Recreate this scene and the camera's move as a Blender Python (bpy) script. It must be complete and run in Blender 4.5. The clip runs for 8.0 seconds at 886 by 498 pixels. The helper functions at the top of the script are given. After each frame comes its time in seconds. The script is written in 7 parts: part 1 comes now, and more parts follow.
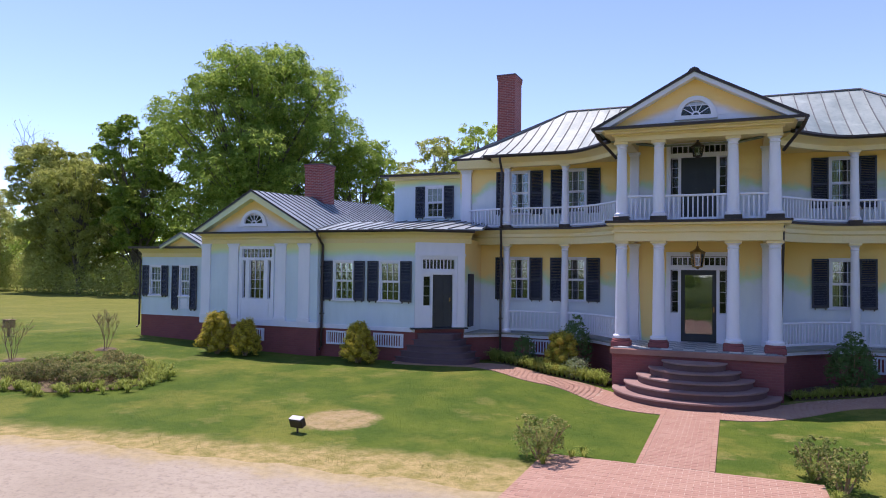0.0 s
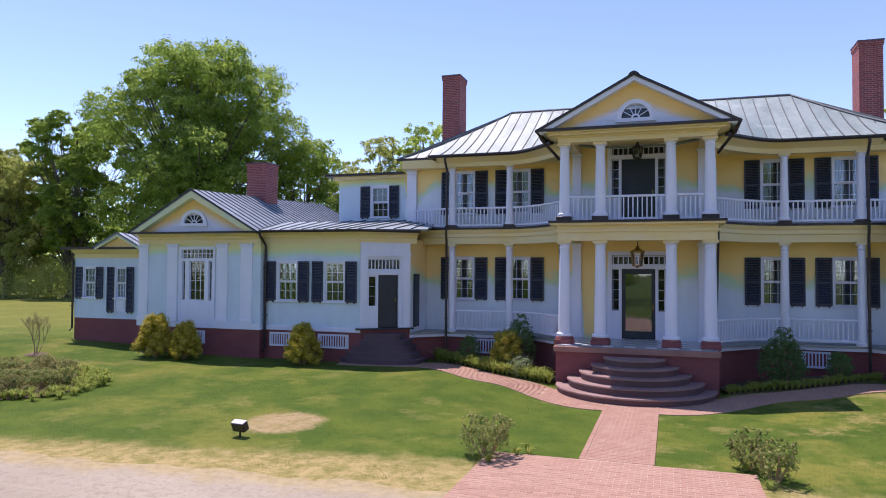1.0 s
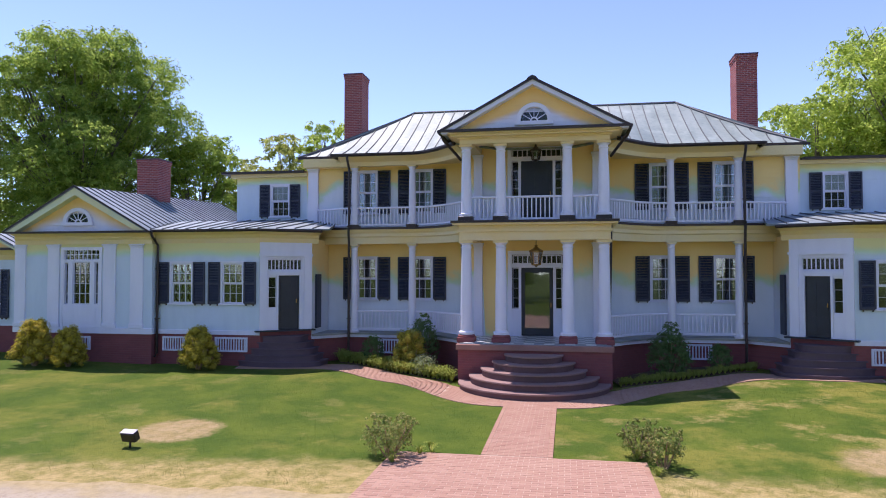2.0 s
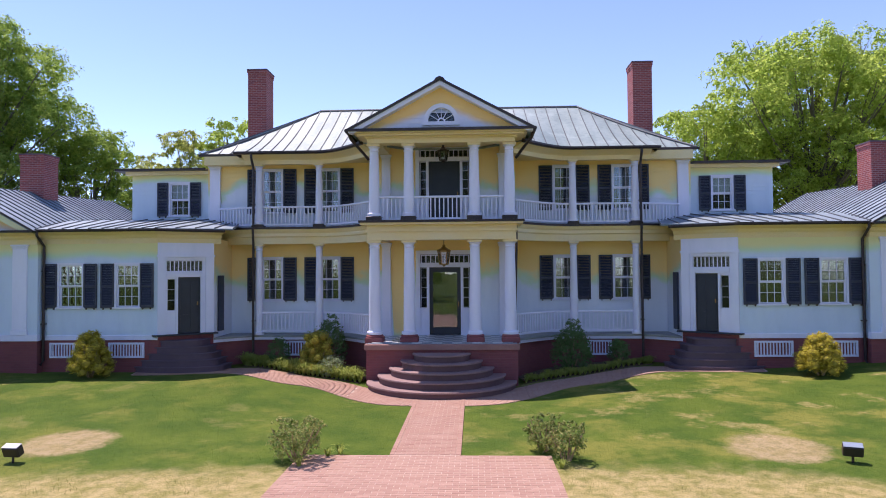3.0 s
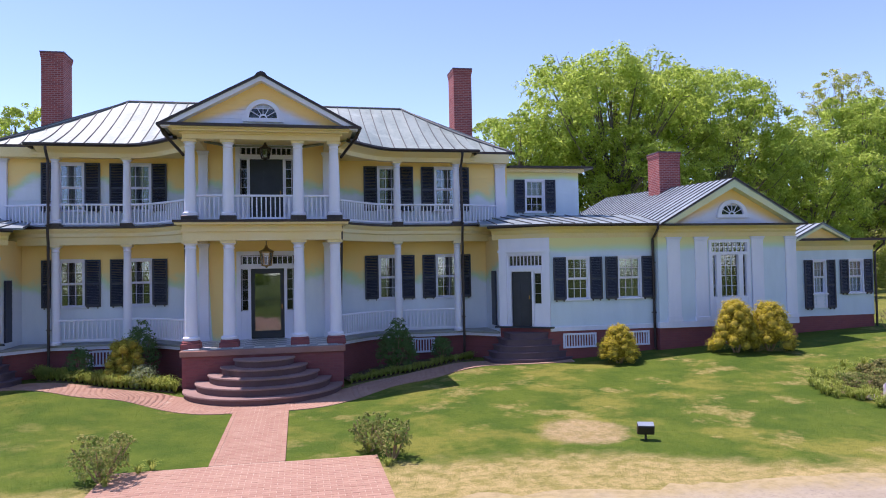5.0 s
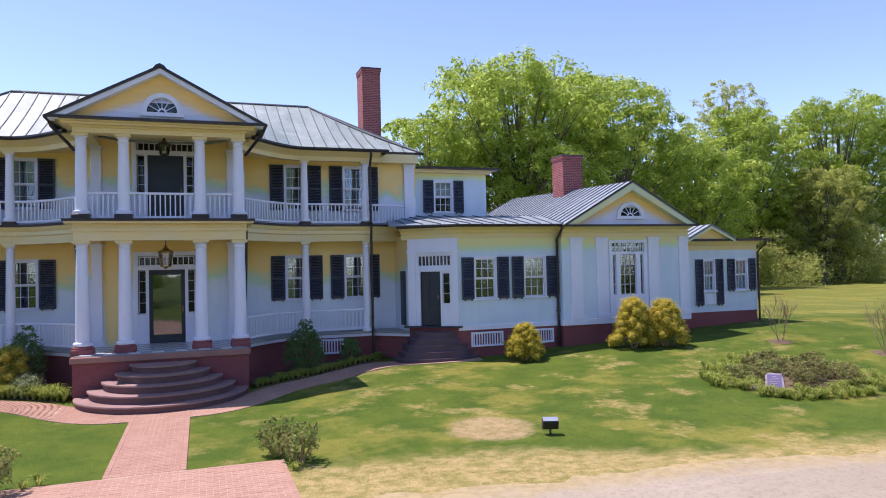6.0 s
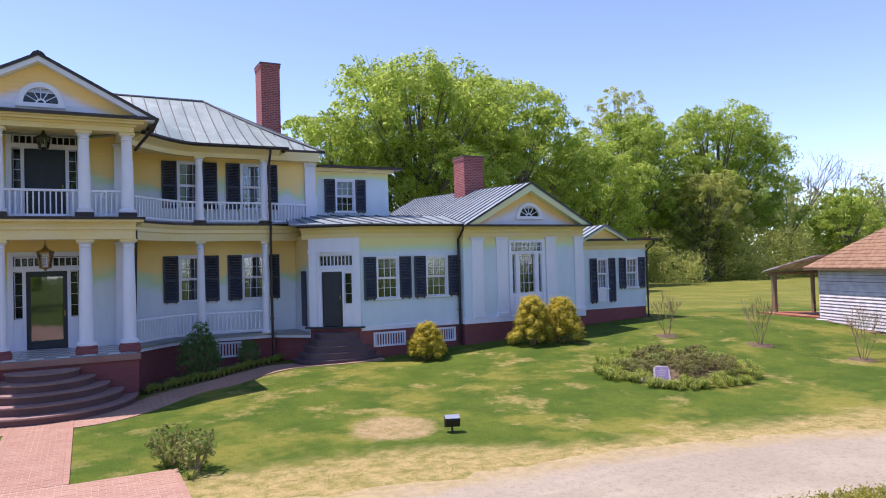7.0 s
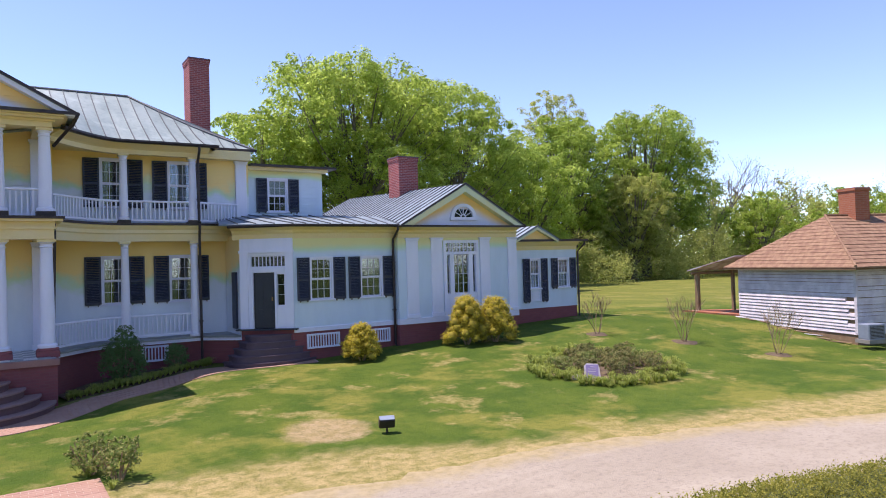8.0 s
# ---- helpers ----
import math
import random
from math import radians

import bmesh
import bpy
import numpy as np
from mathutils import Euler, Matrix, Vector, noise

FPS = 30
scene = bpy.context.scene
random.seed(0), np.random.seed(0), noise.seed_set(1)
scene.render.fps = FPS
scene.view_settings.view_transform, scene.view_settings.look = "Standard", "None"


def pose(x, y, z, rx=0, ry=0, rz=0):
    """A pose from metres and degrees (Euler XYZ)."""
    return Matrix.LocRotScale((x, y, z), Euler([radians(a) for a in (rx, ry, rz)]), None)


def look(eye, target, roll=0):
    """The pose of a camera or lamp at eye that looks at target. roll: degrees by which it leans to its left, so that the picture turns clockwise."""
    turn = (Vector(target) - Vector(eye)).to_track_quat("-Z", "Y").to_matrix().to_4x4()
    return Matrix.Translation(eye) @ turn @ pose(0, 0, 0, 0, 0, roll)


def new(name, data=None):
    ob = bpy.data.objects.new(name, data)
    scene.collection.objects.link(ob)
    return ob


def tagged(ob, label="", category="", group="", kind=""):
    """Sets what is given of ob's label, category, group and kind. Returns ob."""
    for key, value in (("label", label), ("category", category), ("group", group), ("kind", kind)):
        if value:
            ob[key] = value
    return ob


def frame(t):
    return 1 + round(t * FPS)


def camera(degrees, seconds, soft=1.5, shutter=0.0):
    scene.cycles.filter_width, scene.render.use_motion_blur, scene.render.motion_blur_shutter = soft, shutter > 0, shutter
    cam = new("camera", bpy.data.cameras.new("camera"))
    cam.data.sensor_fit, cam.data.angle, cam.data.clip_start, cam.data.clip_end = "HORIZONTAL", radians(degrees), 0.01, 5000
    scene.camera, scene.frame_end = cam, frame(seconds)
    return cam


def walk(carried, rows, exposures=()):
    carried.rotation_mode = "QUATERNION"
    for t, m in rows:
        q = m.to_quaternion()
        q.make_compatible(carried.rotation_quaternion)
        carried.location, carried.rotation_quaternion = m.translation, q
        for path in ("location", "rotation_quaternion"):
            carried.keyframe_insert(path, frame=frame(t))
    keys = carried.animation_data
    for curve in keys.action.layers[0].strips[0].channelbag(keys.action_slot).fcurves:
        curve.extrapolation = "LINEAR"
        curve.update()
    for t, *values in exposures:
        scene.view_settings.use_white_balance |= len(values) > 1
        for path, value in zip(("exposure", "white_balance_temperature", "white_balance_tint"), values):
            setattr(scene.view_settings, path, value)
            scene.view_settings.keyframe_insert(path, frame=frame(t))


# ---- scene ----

# ---------------------------------------------------------------- camera
EYE_X, EYE_Y, EYE_Z = 0.99, -21.1, 3.42
cam = camera(65.0, 8.0, 1.0)
TURNS = [  # seconds, yaw, pitch, roll: the camera hovers and turns
    (0.0, 22.62, 1.74, -0.71),
    (0.5, 19.76, 1.74, -0.47),
    (1.0, 18.14, 1.78, -0.42),
    (1.5, 14.23, 1.82, -0.22),
    (1.7, 12.51, 1.81, -0.13),
    (2.8, 4.24, 1.76, 0.34),
    (3.0, 2.61, 1.75, 0.43),
    (3.5, -1.51, 1.71, 0.62),
    (4.0, -5.07, 1.69, 0.83),
    (4.5, -8.34, 1.65, 0.96),
    (4.7, -9.63, 1.63, 1.01),
    (5.8, -17.70, 1.48, 1.27),
    (6.0, -19.19, 1.45, 1.32),
    (6.5, -23.03, 1.32, 1.44),
    (7.0, -27.22, 1.22, 1.58),
    (7.5, -30.91, 1.12, 1.66),
    (8.0, -32.59, 1.11, 1.69),
]
walk(cam, [(t, pose(EYE_X, EYE_Y, EYE_Z, 90 + pitch, roll, yaw)) for t, yaw, pitch, roll in TURNS],
     exposures=[(0.0, 0.33, 6600, 28), (3.5, 0.45, 6600, 28), (8.0, 0.49, 6700, 26)])

# ---------------------------------------------------------------- sky and sun
TO_SUN = Vector((-0.325, 0.255, 1.0)).normalized()
world = bpy.data.worlds.new("sky")
scene.world = world
world.use_nodes = True
wn = world.node_tree.nodes
sky = wn.new("ShaderNodeTexSky")
sky.sky_type = "NISHITA"
sky.sun_disc = False
sky.sun_elevation = math.asin(TO_SUN.z)
sky.sun_rotation = math.atan2(TO_SUN.x, TO_SUN.y)
sky.altitude = 3400.0
sky.air_density, sky.dust_density, sky.ozone_density = 0.9, 0.0, 2.0
wn["Background"].inputs["Strength"].default_value = 0.232
world.node_tree.links.new(sky.outputs["Color"], wn["Background"].inputs["Color"])
sun_data = bpy.data.lights.new("sun", "SUN")
sun_data.energy, sun_data.angle, sun_data.color = 4.75, radians(0.53), (1.0, 0.94, 0.84)
sun = new("sun", sun_data)
sun.matrix_world = look(TO_SUN * 60, (0, 0, 0))


# ---------------------------------------------------------------- materials
def rgba(c):
    return (c[0], c[1], c[2], 1.0)


class Nodes:
    """A node material with a Principled surface and short ways to add to it."""

    def __init__(self, name, rough=0.6, metal=0.0, spec=0.5):
        self.mat = bpy.data.materials.new(name)
        self.mat.use_nodes = True
        self.t = self.mat.node_tree
        self.p = self.t.nodes["Principled BSDF"]
        self.p.inputs["Roughness"].default_value = rough
        self.p.inputs["Metallic"].default_value = metal
        self.p.inputs["Specular IOR Level"].default_value = spec
        self.co = self.t.nodes.new("ShaderNodeTexCoord").outputs["Object"]

    def put(self, value, socket):
        if hasattr(value, "is_linked"):
            self.t.links.new(value, socket)
        elif isinstance(value, tuple):
            socket.default_value = rgba(value) if len(value) == 3 and socket.type == "RGBA" else value
        else:
            socket.default_value = value

    def noise(self, scale, detail=4.0, rough=0.55, stretch=None):
        n = self.t.nodes.new("ShaderNodeTexNoise")
        n.inputs["Scale"].default_value = scale
        n.inputs["Detail"].default_value = detail
        n.inputs["Roughness"].default_value = rough
        vec = self.co
        if stretch:
            mp = self.t.nodes.new("ShaderNodeMapping")
            mp.inputs["Scale"].default_value = stretch
            self.t.links.new(self.co, mp.inputs["Vector"])
            vec = mp.outputs["Vector"]
        self.t.links.new(vec, n.inputs["Vector"])
        return n.outputs["Fac"]

    def ramp(self, fac, lo, hi, smooth=True):
        n = self.t.nodes.new("ShaderNodeMapRange")
        n.interpolation_type = "SMOOTHSTEP" if smooth else "LINEAR"
        self.put(fac, n.inputs["Value"])
        n.inputs["From Min"].default_value, n.inputs["From Max"].default_value = lo, hi
        return n.outputs["Result"]

    def math(self, op, a, b=0.0):
        n = self.t.nodes.new("ShaderNodeMath")
        n.operation = op
        self.put(a, n.inputs[0])
        self.put(b, n.inputs[1])
        return n.outputs[0]

    def mix(self, fac, a, b, blend="MIX"):
        n = self.t.nodes.new("ShaderNodeMix")
        n.data_type, n.blend_type = "RGBA", blend
        self.put(fac, n.inputs["Factor"])
        self.put(a, n.inputs["A"])
        self.put(b, n.inputs["B"])
        return n.outputs["Result"]

    def axis(self, k):
        n = self.t.nodes.new("ShaderNodeSeparateXYZ")
        self.t.links.new(self.co, n.inputs[0])
        return n.outputs[k]

    def random(self):
        return self.t.nodes.new("ShaderNodeObjectInfo").outputs["Random"]

    def island(self):
        return self.t.nodes.new("ShaderNodeNewGeometry").outputs["Random Per Island"]

    def color(self, c):
        self.put(c, self.p.inputs["Base Color"])
        return self

    def bump(self, height, strength=0.3, distance=0.01):
        n = self.t.nodes.new("ShaderNodeBump")
        n.inputs["Strength"].default_value, n.inputs["Distance"].default_value = strength, distance
        self.t.links.new(height, n.inputs["Height"])
        self.t.links.new(n.outputs["Normal"], self.p.inputs["Normal"])
        return self

    def rough(self, value):
        self.put(value, self.p.inputs["Roughness"])
        return self


def plain(name, a, b, rough=0.6, metal=0.0, scale=3.0, grain=40.0, bump=0.25, spec=0.4):
    """Two tones in large soft patches, a fine grain over them, and a fine relief."""
    m = Nodes(name, rough, metal, spec)
    big = m.ramp(m.noise(scale, 5.0), 0.3, 0.7)
    fine = m.noise(grain, 3.0)
    c = m.mix(big, a, b)
    c = m.mix(m.math("MULTIPLY", m.ramp(fine, 0.35, 0.75), 0.22), c, tuple(0.55 * v for v in a))
    return m.color(c).bump(fine, bump, 0.004).mat


WHITE, WHITE2, BOUNCE_CREAM = (0.60, 0.71, 0.84), (0.55, 0.66, 0.79), (0.90, 0.66, 0.27)
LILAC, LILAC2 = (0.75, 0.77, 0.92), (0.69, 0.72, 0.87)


def house_paint(name, bands, ragged=0.55, top=BOUNCE_CREAM, warm_bay=None, whites=(WHITE, WHITE2), rake=0.0, between=(0.56, 0.72, 0.52)):
    """White oil paint with warm bounce light put into its colour in ragged patches below the eaves: bands of (full at
    height, gone at height).
    """
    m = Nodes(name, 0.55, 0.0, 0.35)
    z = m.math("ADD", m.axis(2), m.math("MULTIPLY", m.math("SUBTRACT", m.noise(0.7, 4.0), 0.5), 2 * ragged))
    if warm_bay is not None:   # one bay where the painted-in warm light runs nearly down to the floor
        bay = m.ramp(m.math("ABSOLUTE", m.math("SUBTRACT", m.axis(0), warm_bay)), 0.42, 0.26)
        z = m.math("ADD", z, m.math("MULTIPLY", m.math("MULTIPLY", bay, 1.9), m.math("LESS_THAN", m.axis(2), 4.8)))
    if rake:   # in a gable the painted-in warm light hangs along the raking edge
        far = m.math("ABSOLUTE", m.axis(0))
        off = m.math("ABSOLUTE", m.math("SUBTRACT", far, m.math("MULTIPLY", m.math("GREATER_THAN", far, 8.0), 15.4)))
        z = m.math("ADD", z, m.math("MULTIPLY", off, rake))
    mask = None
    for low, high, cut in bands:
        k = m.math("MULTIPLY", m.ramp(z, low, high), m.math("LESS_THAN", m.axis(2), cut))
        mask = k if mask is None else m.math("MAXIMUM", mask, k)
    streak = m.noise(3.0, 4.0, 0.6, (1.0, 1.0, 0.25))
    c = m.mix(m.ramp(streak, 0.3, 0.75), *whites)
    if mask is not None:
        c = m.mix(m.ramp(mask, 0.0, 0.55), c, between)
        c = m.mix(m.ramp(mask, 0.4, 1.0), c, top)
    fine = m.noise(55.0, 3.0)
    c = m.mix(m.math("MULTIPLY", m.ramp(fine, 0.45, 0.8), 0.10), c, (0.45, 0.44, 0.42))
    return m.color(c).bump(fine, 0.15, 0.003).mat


# the height bands paint warm bounce light onto white boards
PAINT_PORCH = house_paint("warm_lit_porch_siding", [(2.8, 3.7, 4.8), (5.9, 6.7, 8.0)], 0.95, warm_bay=-1.42, whites=((0.72, 0.78, 0.88), (0.66, 0.73, 0.84)))
PAINT_SIDING = house_paint("warm_lit_siding", [(3.75, 4.25, 4.8), (6.5, 6.9, 7.4)], 0.16, (0.74, 0.70, 0.34))
PAINT_PEDIMENT = house_paint("warm_lit_pediment_boards", [(5.25, 5.75, 6.6), (8.18, 8.55, 9.6)], 0.2, (0.92, 0.62, 0.24), rake=0.38, whites=(LILAC, LILAC2), between=(0.80, 0.66, 0.60))
PAINT_TRIM = house_paint("white_trim_paint", [], 0.1, whites=(LILAC, LILAC2))
PAINT_CORNICE = plain("cream_cornice_paint", (0.80, 0.63, 0.30), (0.78, 0.66, 0.40), 0.55, 0, 0.8, 45)
PAINT_RAKE = plain("pale_rake_paint", (0.74, 0.70, 0.42), (0.62, 0.72, 0.52), 0.55, 0, 0.8, 45)
SHUTTER = plain("black_green_shutter_paint", (0.028, 0.034, 0.062), (0.038, 0.045, 0.074), 0.45, 0, 2, 60)
IRON = plain("dark_bronze_gutter_metal", (0.045, 0.035, 0.04), (0.065, 0.05, 0.05), 0.4, 0.4, 3, 50)
# door paint, also on the sheets that stand in for unlit space
DOOR_DARK = plain("black_door_and_backing_paint", (0.020, 0.027, 0.042), (0.028, 0.036, 0.052), 0.4, 0, 2, 50)
DECK_GREY = plain("grey_porch_floor_paint", (0.24, 0.26, 0.27), (0.30, 0.32, 0.32), 0.5, 0, 2, 40)
MARBLE_W = plain("white_floor_marble", (0.7, 0.7, 0.7), (0.6, 0.61, 0.62), 0.3, 0, 5, 40, 0.05)
MARBLE_D = plain("blue_grey_floor_marble", (0.2, 0.23, 0.27), (0.26, 0.29, 0.33), 0.3, 0, 5, 40, 0.05)
BRASS = plain("aged_brass", (0.35, 0.22, 0.08), (0.25, 0.16, 0.07), 0.35, 0.9, 8, 60)
# step brick with the side steps' shade in its colour; also chimney caps
STEP_DARK = plain("shaded_step_and_dark_cap_brick", (0.11, 0.075, 0.10), (0.14, 0.095, 0.12), 0.8, 0, 1.5, 30, 0.5)
TREAD = plain("worn_pink_tread_stone", (0.32, 0.205, 0.195), (0.26, 0.165, 0.155), 0.75, 0, 1.5, 30, 0.4)
STEP = plain("brown_red_step_brick", (0.16, 0.085, 0.09), (0.13, 0.07, 0.075), 0.75, 0, 1.5, 30, 0.5)
BLIND = plain("white_blind_cloth", (0.85, 0.86, 0.88), (0.8, 0.81, 0.84), 0.8, 0, 4, 60, 0.1)
CURTAIN = plain("off_white_curtain_cloth", (0.40, 0.41, 0.41), (0.33, 0.34, 0.35), 0.9, 0, 4, 60)
# dark by colour, in place of the low light indoors
ROOM = plain("dim_coloured_room_wall", (0.12, 0.11, 0.1), (0.1, 0.095, 0.09), 0.9, 0, 2, 30)
MULCH = plain("brown_bark_mulch", (0.10, 0.07, 0.045), (0.17, 0.12, 0.08), 0.95, 0, 6, 45, 0.9)
BARK = plain("grey_brown_bark", (0.14, 0.12, 0.095), (0.20, 0.17, 0.14), 0.95, 0, 4, 25, 0.9)
TWIG = plain("brown_twig_bark", (0.30, 0.20, 0.13), (0.36, 0.25, 0.17), 0.9, 0, 4, 25, 0.6)


def brick_material(name, a, b, mortar, rough=0.85, sx=0.215, sz=0.075):
    """Courses of brick on upright walls of any direction, from the height and the run along the wall."""
    m = Nodes(name, rough, 0.0, 0.3)
    t = m.t
    run = m.math("ADD", m.axis(0), m.axis(1))
    comb = t.nodes.new("ShaderNodeCombineXYZ")
    m.put(run, comb.inputs[0])
    m.put(m.axis(2), comb.inputs[1])
    br = t.nodes.new("ShaderNodeTexBrick")
    br.inputs["Scale"].default_value = 1.0
    br.inputs["Brick Width"].default_value, br.inputs["Row Height"].default_value = sx, sz
    br.inputs["Mortar Size"].default_value = 0.009
    br.inputs["Color1"].default_value, br.inputs["Color2"].default_value = rgba(a), rgba(b)
    br.inputs["Mortar"].default_value = rgba(mortar)
    t.links.new(comb.outputs[0], br.inputs["Vector"])
    big = m.ramp(m.noise(1.1, 5.0), 0.3, 0.75)
    c = m.mix(m.math("MULTIPLY", big, 0.28), br.outputs["Color"], tuple(0.55 * v for v in a))
    fine = m.noise(60.0, 3.0)
    c = m.mix(m.math("MULTIPLY", fine, 0.25), c, tuple(0.7 * v for v in b))
    h = m.math("SUBTRACT", m.math("MULTIPLY", fine, 0.3), br.outputs["Fac"])
    return m.color(c).bump(h, 0.6, 0.008).mat


BRICK_BASE = brick_material("painted_red_base_brick", (0.29, 0.09, 0.095), (0.25, 0.078, 0.088), (0.25, 0.095, 0.10))
BRICK_CHIMNEY = brick_material("red_chimney_brick", (0.40, 0.095, 0.085), (0.23, 0.055, 0.062), (0.42, 0.27, 0.27), sx=0.2, sz=0.068)


def roof_metal(name, a, b):
    m = Nodes(name, 0.5, 0.1, 0.35)
    streak = m.noise(1.6, 5.0, 0.6, (1.0, 0.3, 0.3))
    blot = m.noise(6.0, 5.0)
    c = m.mix(m.ramp(streak, 0.3, 0.72), a, b)
    c = m.mix(m.math("MULTIPLY", m.ramp(blot, 0.5, 0.75), 0.3), c, tuple(0.6 * v for v in a))
    pale = m.noise(0.9, 6.0, 0.7)
    c = m.mix(m.math("MULTIPLY", m.ramp(pale, 0.5, 0.68), 0.45), c, tuple(1.35 * v for v in b))
    m.rough(m.math("ADD", m.math("MULTIPLY", blot, 0.3), 0.38))
    return m.color(c).bump(blot, 0.15, 0.01).mat


ROOF = roof_metal("grey_standing_seam_metal", (0.22, 0.285, 0.285), (0.32, 0.385, 0.38))
ROOF_WING = roof_metal("blue_grey_standing_seam_metal", (0.20, 0.26, 0.31), (0.27, 0.33, 0.385))
# darker than the roof: the seams' cast shadow is put into their colour
ROOF_SEAM = plain("shadow_dark_seam_metal", (0.10, 0.11, 0.125), (0.14, 0.15, 0.165), 0.5, 0.4, 3, 50)


def window_glass(name, ior):
    m = bpy.data.materials.new(name)
    m.use_nodes = True
    t = m.node_tree
    t.nodes.remove(t.nodes["Principled BSDF"])
    gl, tr, mx, fr = (t.nodes.new("ShaderNode" + k) for k in ("BsdfGlossy", "BsdfTransparent", "MixShader", "Fresnel"))
    gl.inputs["Roughness"].default_value = 0.03
    gl.inputs["Color"].default_value = (0.9, 0.95, 1.0, 1)
    tr.inputs["Color"].default_value = (0.75, 0.8, 0.8, 1)
    fr.inputs["IOR"].default_value = ior
    n = t.nodes.new("ShaderNodeTexNoise")
    n.inputs["Scale"].default_value = 2.2
    bp = t.nodes.new("ShaderNodeBump")
    bp.inputs["Strength"].default_value, bp.inputs["Distance"].default_value = 0.05, 0.05
    t.links.new(n.outputs["Fac"], bp.inputs["Height"])
    t.links.new(bp.outputs["Normal"], gl.inputs["Normal"])
    t.links.new(fr.outputs[0], mx.inputs[0])
    t.links.new(tr.outputs[0], mx.inputs[1])
    t.links.new(gl.outputs[0], mx.inputs[2])
    t.links.new(mx.outputs[0], t.nodes["Material Output"].inputs["Surface"])
    return m


GLASS, GLASS_DULL = window_glass("window_glass", 2.0), window_glass("old_dull_glass", 1.4)


def leaf_material(name, dark, light, trans=0.35):
    """Leaves that differ one by one and let some light through."""
    m = Nodes(name, 0.7, 0.0, 0.08)
    t = m.t
    c = m.mix(m.island(), dark, light)
    c = m.mix(m.math("MULTIPLY", m.ramp(m.noise(0.35, 3.0), 0.35, 0.7), 0.4), c, tuple(0.75 * v for v in dark))
    m.color(c)
    tl, mx = t.nodes.new("ShaderNodeBsdfTranslucent"), t.nodes.new("ShaderNodeMixShader")
    m.put(c, tl.inputs["Color"])
    mx.inputs[0].default_value = trans
    t.links.new(m.p.outputs[0], mx.inputs[1])
    t.links.new(tl.outputs[0], mx.inputs[2])
    t.links.new(mx.outputs[0], t.nodes["Material Output"].inputs["Surface"])
    return m.mat


LEAF_OAK = leaf_material("spring_green_leaves", (0.31, 0.43, 0.085), (0.58, 0.68, 0.165), 0.76)
LEAF_MAPLE = leaf_material("maple_leaves", (0.23, 0.36, 0.08), (0.48, 0.58, 0.14), 0.73)
LEAF_PALE = leaf_material("pale_new_leaves", (0.36, 0.41, 0.12), (0.59, 0.61, 0.21), 0.72)
LEAF_GOLD = leaf_material("golden_thread_foliage", (0.44, 0.37, 0.045), (0.80, 0.68, 0.10), 0.48)
LEAF_BOX = leaf_material("shrub_leaves", (0.09, 0.18, 0.06), (0.20, 0.31, 0.12), 0.4)
LEAF_ROSE = leaf_material("rose_leaves_with_red_tips", (0.12, 0.225, 0.05), (0.50, 0.46, 0.19), 0.5)
LEAF_BLADE = leaf_material("strap_leaves", (0.28, 0.36, 0.08), (0.56, 0.60, 0.18), 0.55)
LEAF_HEDGE = leaf_material("hedge_leaves", (0.28, 0.29, 0.055), (0.50, 0.45, 0.11), 0.45)
LEAF_BED = leaf_material("bed_rose_leaves", (0.10, 0.155, 0.045), (0.48, 0.40, 0.18), 0.45)
LEAF_OLIVE = leaf_material("olive_gold_foliage", (0.33, 0.33, 0.05), (0.66, 0.60, 0.11), 0.46)
PETAL = leaf_material("white_petals", (0.22, 0.30, 0.12), (0.52, 0.56, 0.36), 0.35)


# ---------------------------------------------------------------- mesh helpers
def mitre(path, i):
    """The outward way at a corner of a plan path, long enough to keep a moulding's width."""
    p = [Vector(q) for q in path[max(i - 1, 0):i + 2]]
    ways = [(b - a).normalized() for a, b in zip(p, p[1:])]
    n = [Vector((d.y, -d.x)) for d in ways]
    m = (n[0] + n[-1]).normalized()
    return m / max(0.4, m.dot(n[0]))


